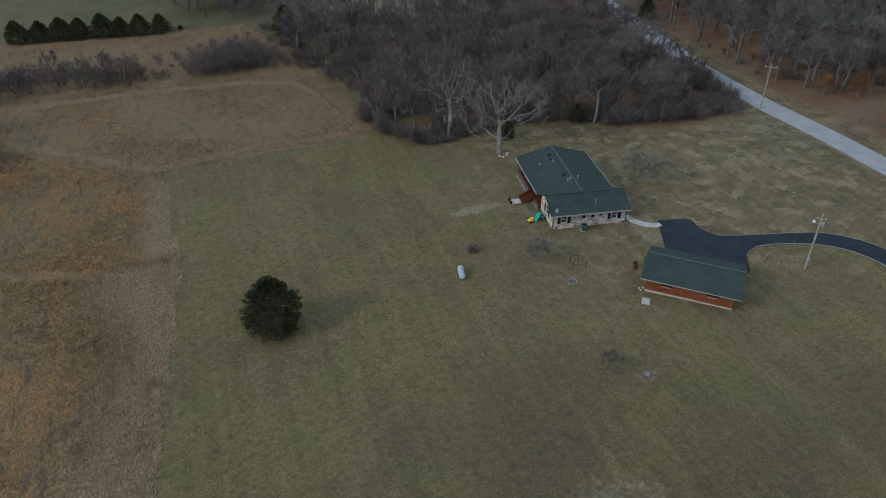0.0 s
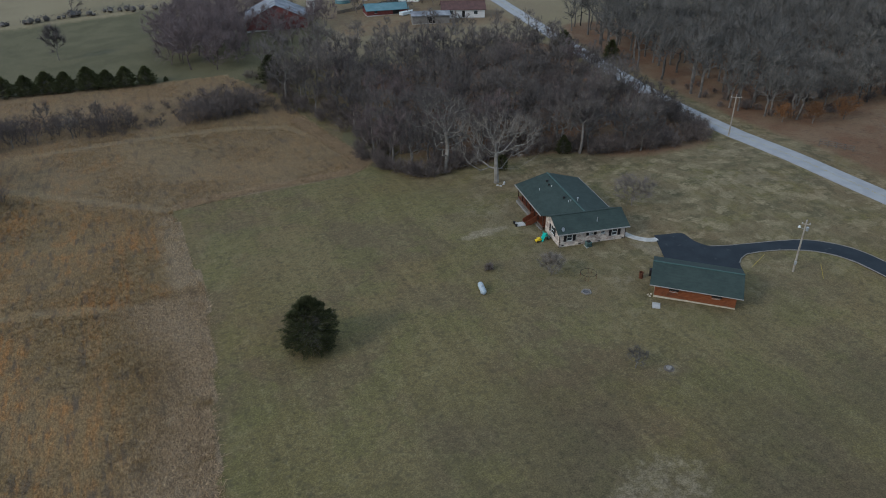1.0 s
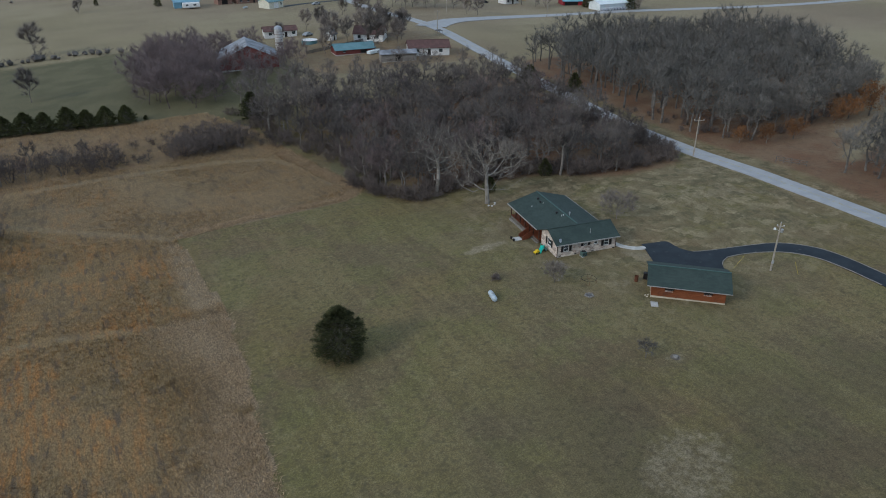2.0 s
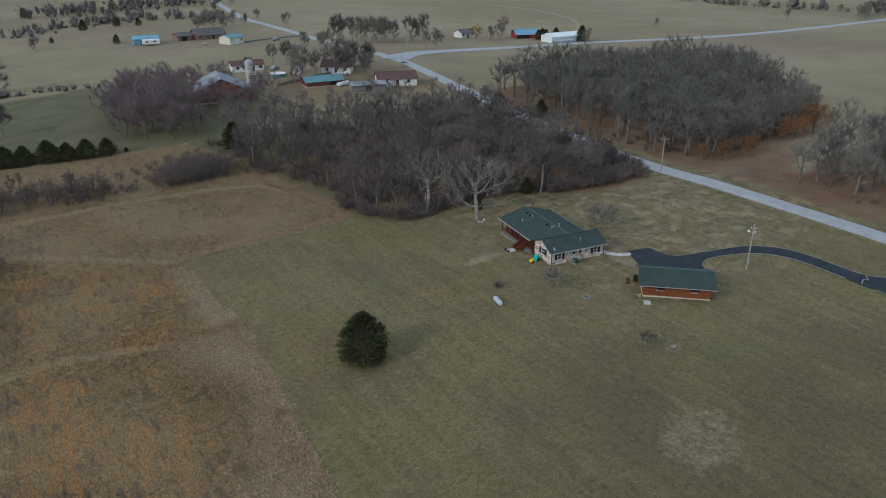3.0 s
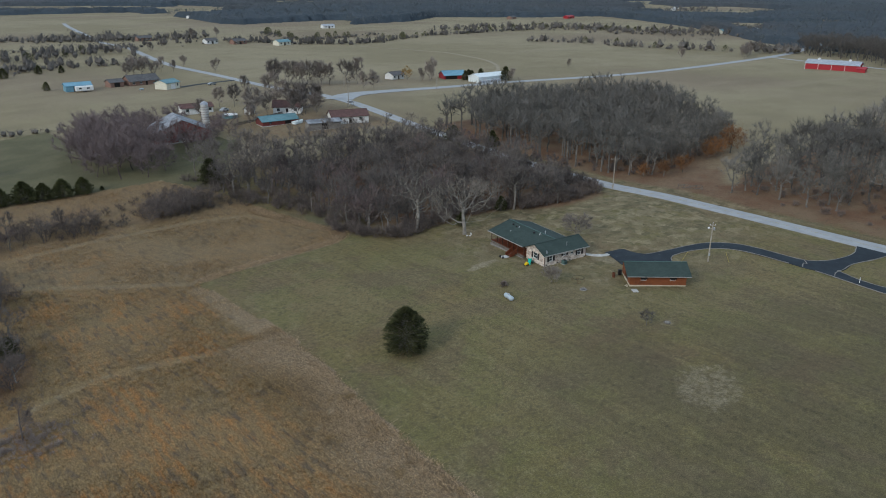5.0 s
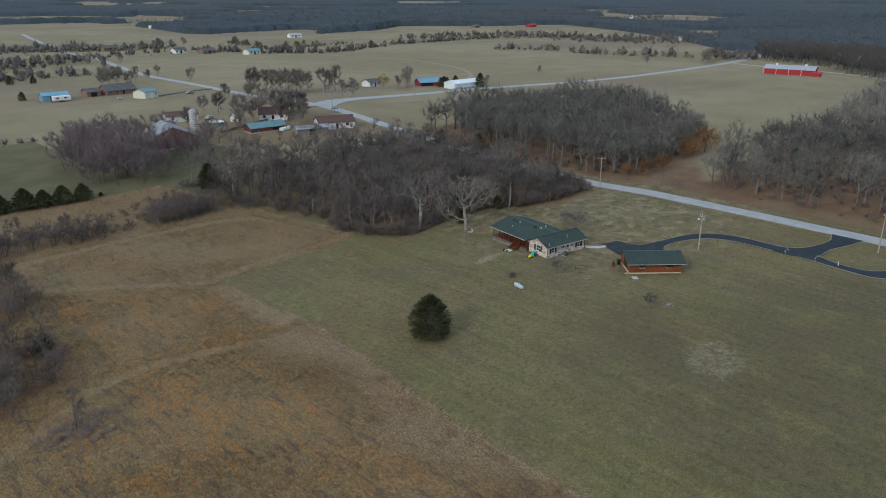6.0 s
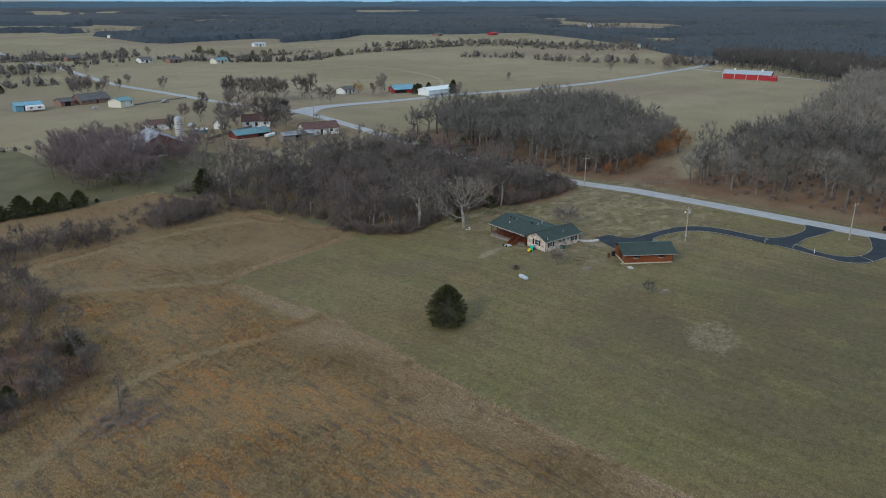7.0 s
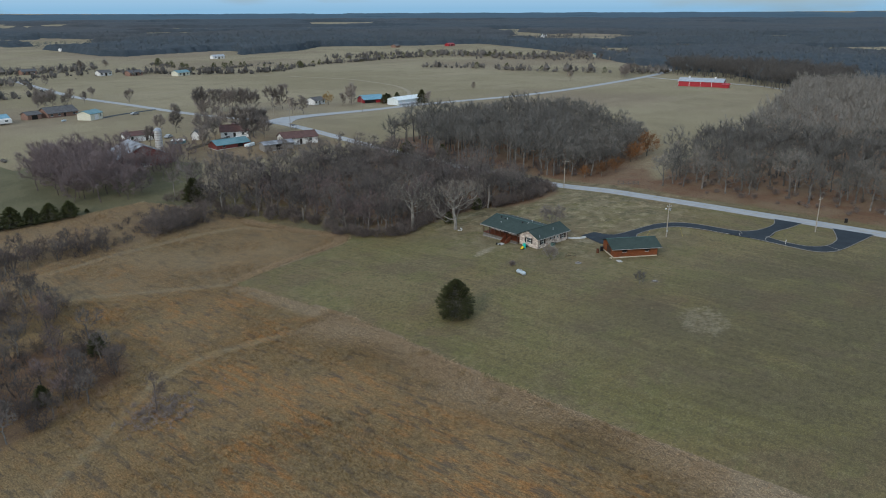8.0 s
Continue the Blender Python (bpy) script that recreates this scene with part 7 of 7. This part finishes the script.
far_cedar = [cedar(560 + i, 5.0, 2.2, 26, 7, 0.2, 0.25, 2.2) for i in range(3)]
r4 = np.random.default_rng(66)
sp = np.concatenate([np.array(curve_points(s, g_)) + r4.normal(0, w, (len(curve_points(s, g_)), 2)) for s, g_, w in (([(322, 735), (300, 620), (354, 618), (372, 565), (442, 588)], 9, 7), ([(470, 600), (586, 600)], 14, 10), ([(638, 631), (645, 535), (656, 453)], 5, 14), ([(470, 420), (500, 300)], 30, 3), ([(700, 470), (800, 450), (980, 420)], 14, 20), ([(0, 560), (110, 600)], 11, 8))])
joined("distant_cedars", far_cedar, sp[:, 0], sp[:, 1], r4.uniform(0.6, 1.3, len(sp)), 67, (M_NEEDLE, M_NEEDLE), "scattered dark cedars in the far hedgerows", "trees")

EAST_EDGE = [(548, 262), (515, 238), (500, 187), (456, 157), (428, 125), (436, 96), (520, 96), (575, 170), (590, 255)]
wx_, wy_ = scatter(EAST_EDGE, 6.5, 83)
joined("eastern_woods", [crown_tree(240 + i, 12, 0.32, 0.18, 16, 16, 0.14, 2.6) for i in range(4)], wx_, wy_, r3.uniform(1.05, 1.4, len(wx_)), 84, (M_BARK, M_FAR_TREE), "dark edge of the hardwoods behind the red barn", "woods")
M_DIRT = plain("pale_dirt_track", (0.27, 0.225, 0.155), (0.34, 0.285, 0.20), 0.4, 0.95)
tagged(new("farm_lane", ribbon_mesh("farm_lane", [(300, 520), (308, 488), (316, 450), (318, 425), (301, 366), (270, 324), (238, 303), (222, 300)], 2.4, 0.08, M_DIRT, step=5)), "pale dirt lane crossing the far pasture", "road", kind="structure")
tagged(new("farm_drive", ribbon_mesh("farm_drive", [(81, 369), (93, 374), (106, 377), (117, 379)], 3.4, 0.09, M_BLACKTOP, step=4)), "dark asphalt drive from the road to the cream shed", "driveway", kind="structure")
tagged(new("farm_lane", ribbon_mesh("farm_lane", [(480, 247), (472, 222), (464, 177), (453, 145), (424, 112)], 3.2, 0.1, M_ROAD, step=5)), "pale gravel lane running past the red barn", "road", kind="structure")

# ---- the wooded distance ----
CLEARINGS = [
    [(400, 1340), (485, 1215), (640, 1490), (540, 1570)],
    [(628, 2143), (708, 2071), (948, 2682), (839, 2761)],
    [(805, 2171), (887, 2095), (1102, 2551), (1000, 2639)],
    [(1490, 1876), (1626, 1718), (1986, 2078), (1804, 2249)],
    [(1152, 877), (1204, 810), (1649, 1092), (1582, 1184)],
    [(1129, 651), (1156, 616), (1341, 709), (1312, 750)],
    [(749, 404), (778, 370), (965, 452), (931, 494)],
    [(1349, 375), (1380, 328), (1621, 384), (1586, 440)],
    [(418, 1246), (467, 1185), (599, 1460), (533, 1524)],
    [(1081, 711), (1125, 656), (1355, 782), (1306, 849)],
    [(772, 1556), (876, 1449), (993, 1623), (877, 1742)],
]


def wooded(x, y):
    """Where the far land is wooded: beyond the farms, but for clearings."""
    r, b_ = np.hypot(x, y), np.degrees(np.arctan2(x, y))
    clear = np.sin(x / 171 + 1.7 * np.sin(y / 260)) + np.sin(y / 143 + 1.1 * np.sin(x / 197) + 2.0)
    limit = np.where(r < 1500, 1.15, np.where(r < 2400, 1.45, 1.75))
    open_ = np.zeros(np.shape(x), bool)
    for poly in CLEARINGS:
        open_ |= inside(x + 45 * np.sin(y / 47 + x / 61), y + 55 * np.sin(x / 53 - y / 90), poly)
    return (r > wood_start(b_) + 30 * np.sin(b_ * 1.3)) & (clear < limit) & ~open_


radii_ = np.geomspace(430, 5000, 190)
bears = np.radians(np.arange(-24, 108, 0.28))
pr, pb = np.meshgrid(radii_, bears, indexing="ij")
r4 = np.random.default_rng(80)
pr = pr * (1 + r4.uniform(-0.004, 0.004, pr.shape))
px_, py_ = pr * np.sin(pb), pr * np.cos(pb)
mask_ = wooded(px_, py_) & (pr > wood_start(np.degrees(pb)) + 45)
core = mask_.copy()
for sh in ((1, 0), (-1, 0), (0, 1), (0, -1)):
    core &= np.roll(mask_, sh, (0, 1))
tops = np.where(core, 7.5 + r4.uniform(-1.3, 1.3, pr.shape) + 1.8 * np.sin(px_ / 83) * np.sin(py_ / 61), -0.5)
pz_ = height_at(px_, py_) + tops
ids = np.arange(pr.size).reshape(pr.shape)
cells = np.stack([ids[:-1, :-1], ids[1:, :-1], ids[1:, 1:], ids[:-1, 1:]], -1).reshape(-1, 4)
cells = cells[mask_.ravel()[cells].any(1)]
# Cells beyond 3200 m get the base colour tinted blue for haze.
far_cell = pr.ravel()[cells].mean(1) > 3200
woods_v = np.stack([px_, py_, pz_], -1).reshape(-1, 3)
for name, pick_, mat_, label_, kind_ in (("distant_woods", ~far_cell, M_CANOPY, "winter woods rolling away into the distance, tinted blue-grey for haze", "stuff"), ("backdrop", far_cell, M_FAR_RIDGE, "wooded ridges along the horizon, coloured blue for haze", "structure")):
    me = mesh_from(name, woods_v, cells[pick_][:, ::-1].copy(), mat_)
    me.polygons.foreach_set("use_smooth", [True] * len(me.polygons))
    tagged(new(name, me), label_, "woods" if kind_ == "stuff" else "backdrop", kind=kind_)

# single crowns standing out of the nearer canopy
n_ = 17000
r_ = np.sqrt(r4.uniform(450**2, 1750**2, n_))
b_ = np.radians(r4.uniform(-10, 98, n_))
fx, fy = r_ * np.sin(b_), r_ * np.cos(b_)
ok = wooded(fx, fy)
fx, fy = fx[ok], fy[ok]
n_, rays = len(fx), 8
d = r4.normal(size=(n_, rays, 3))
d /= np.linalg.norm(d, axis=2)[..., None]
wide_, high_ = r4.uniform(2.2, 4.0, (n_, 1)), r4.uniform(8.0, 11.5, (n_, 1))
at_ = np.stack([fx[:, None] + d[..., 0] * wide_, fy[:, None] + d[..., 1] * wide_, height_at(fx, fy)[:, None] + high_ - 2.4 + d[..., 2] * 2.4], -1)
run = d * 0.5 + r4.normal(0, 0.5, d.shape) + (0, 0, 0.6)
run *= r4.uniform(1.2, 3.0, (n_, rays, 1))
side = np.cross(run, r4.normal(size=d.shape))
side *= r4.uniform(0.2, 0.6, (n_, rays, 1)) / (np.linalg.norm(side, axis=2)[..., None] + 1e-9)
v = np.stack([at_, at_ + run * 0.5 + side, at_ + run, at_ + run * 0.5 - side], 2).reshape(-1, 3)
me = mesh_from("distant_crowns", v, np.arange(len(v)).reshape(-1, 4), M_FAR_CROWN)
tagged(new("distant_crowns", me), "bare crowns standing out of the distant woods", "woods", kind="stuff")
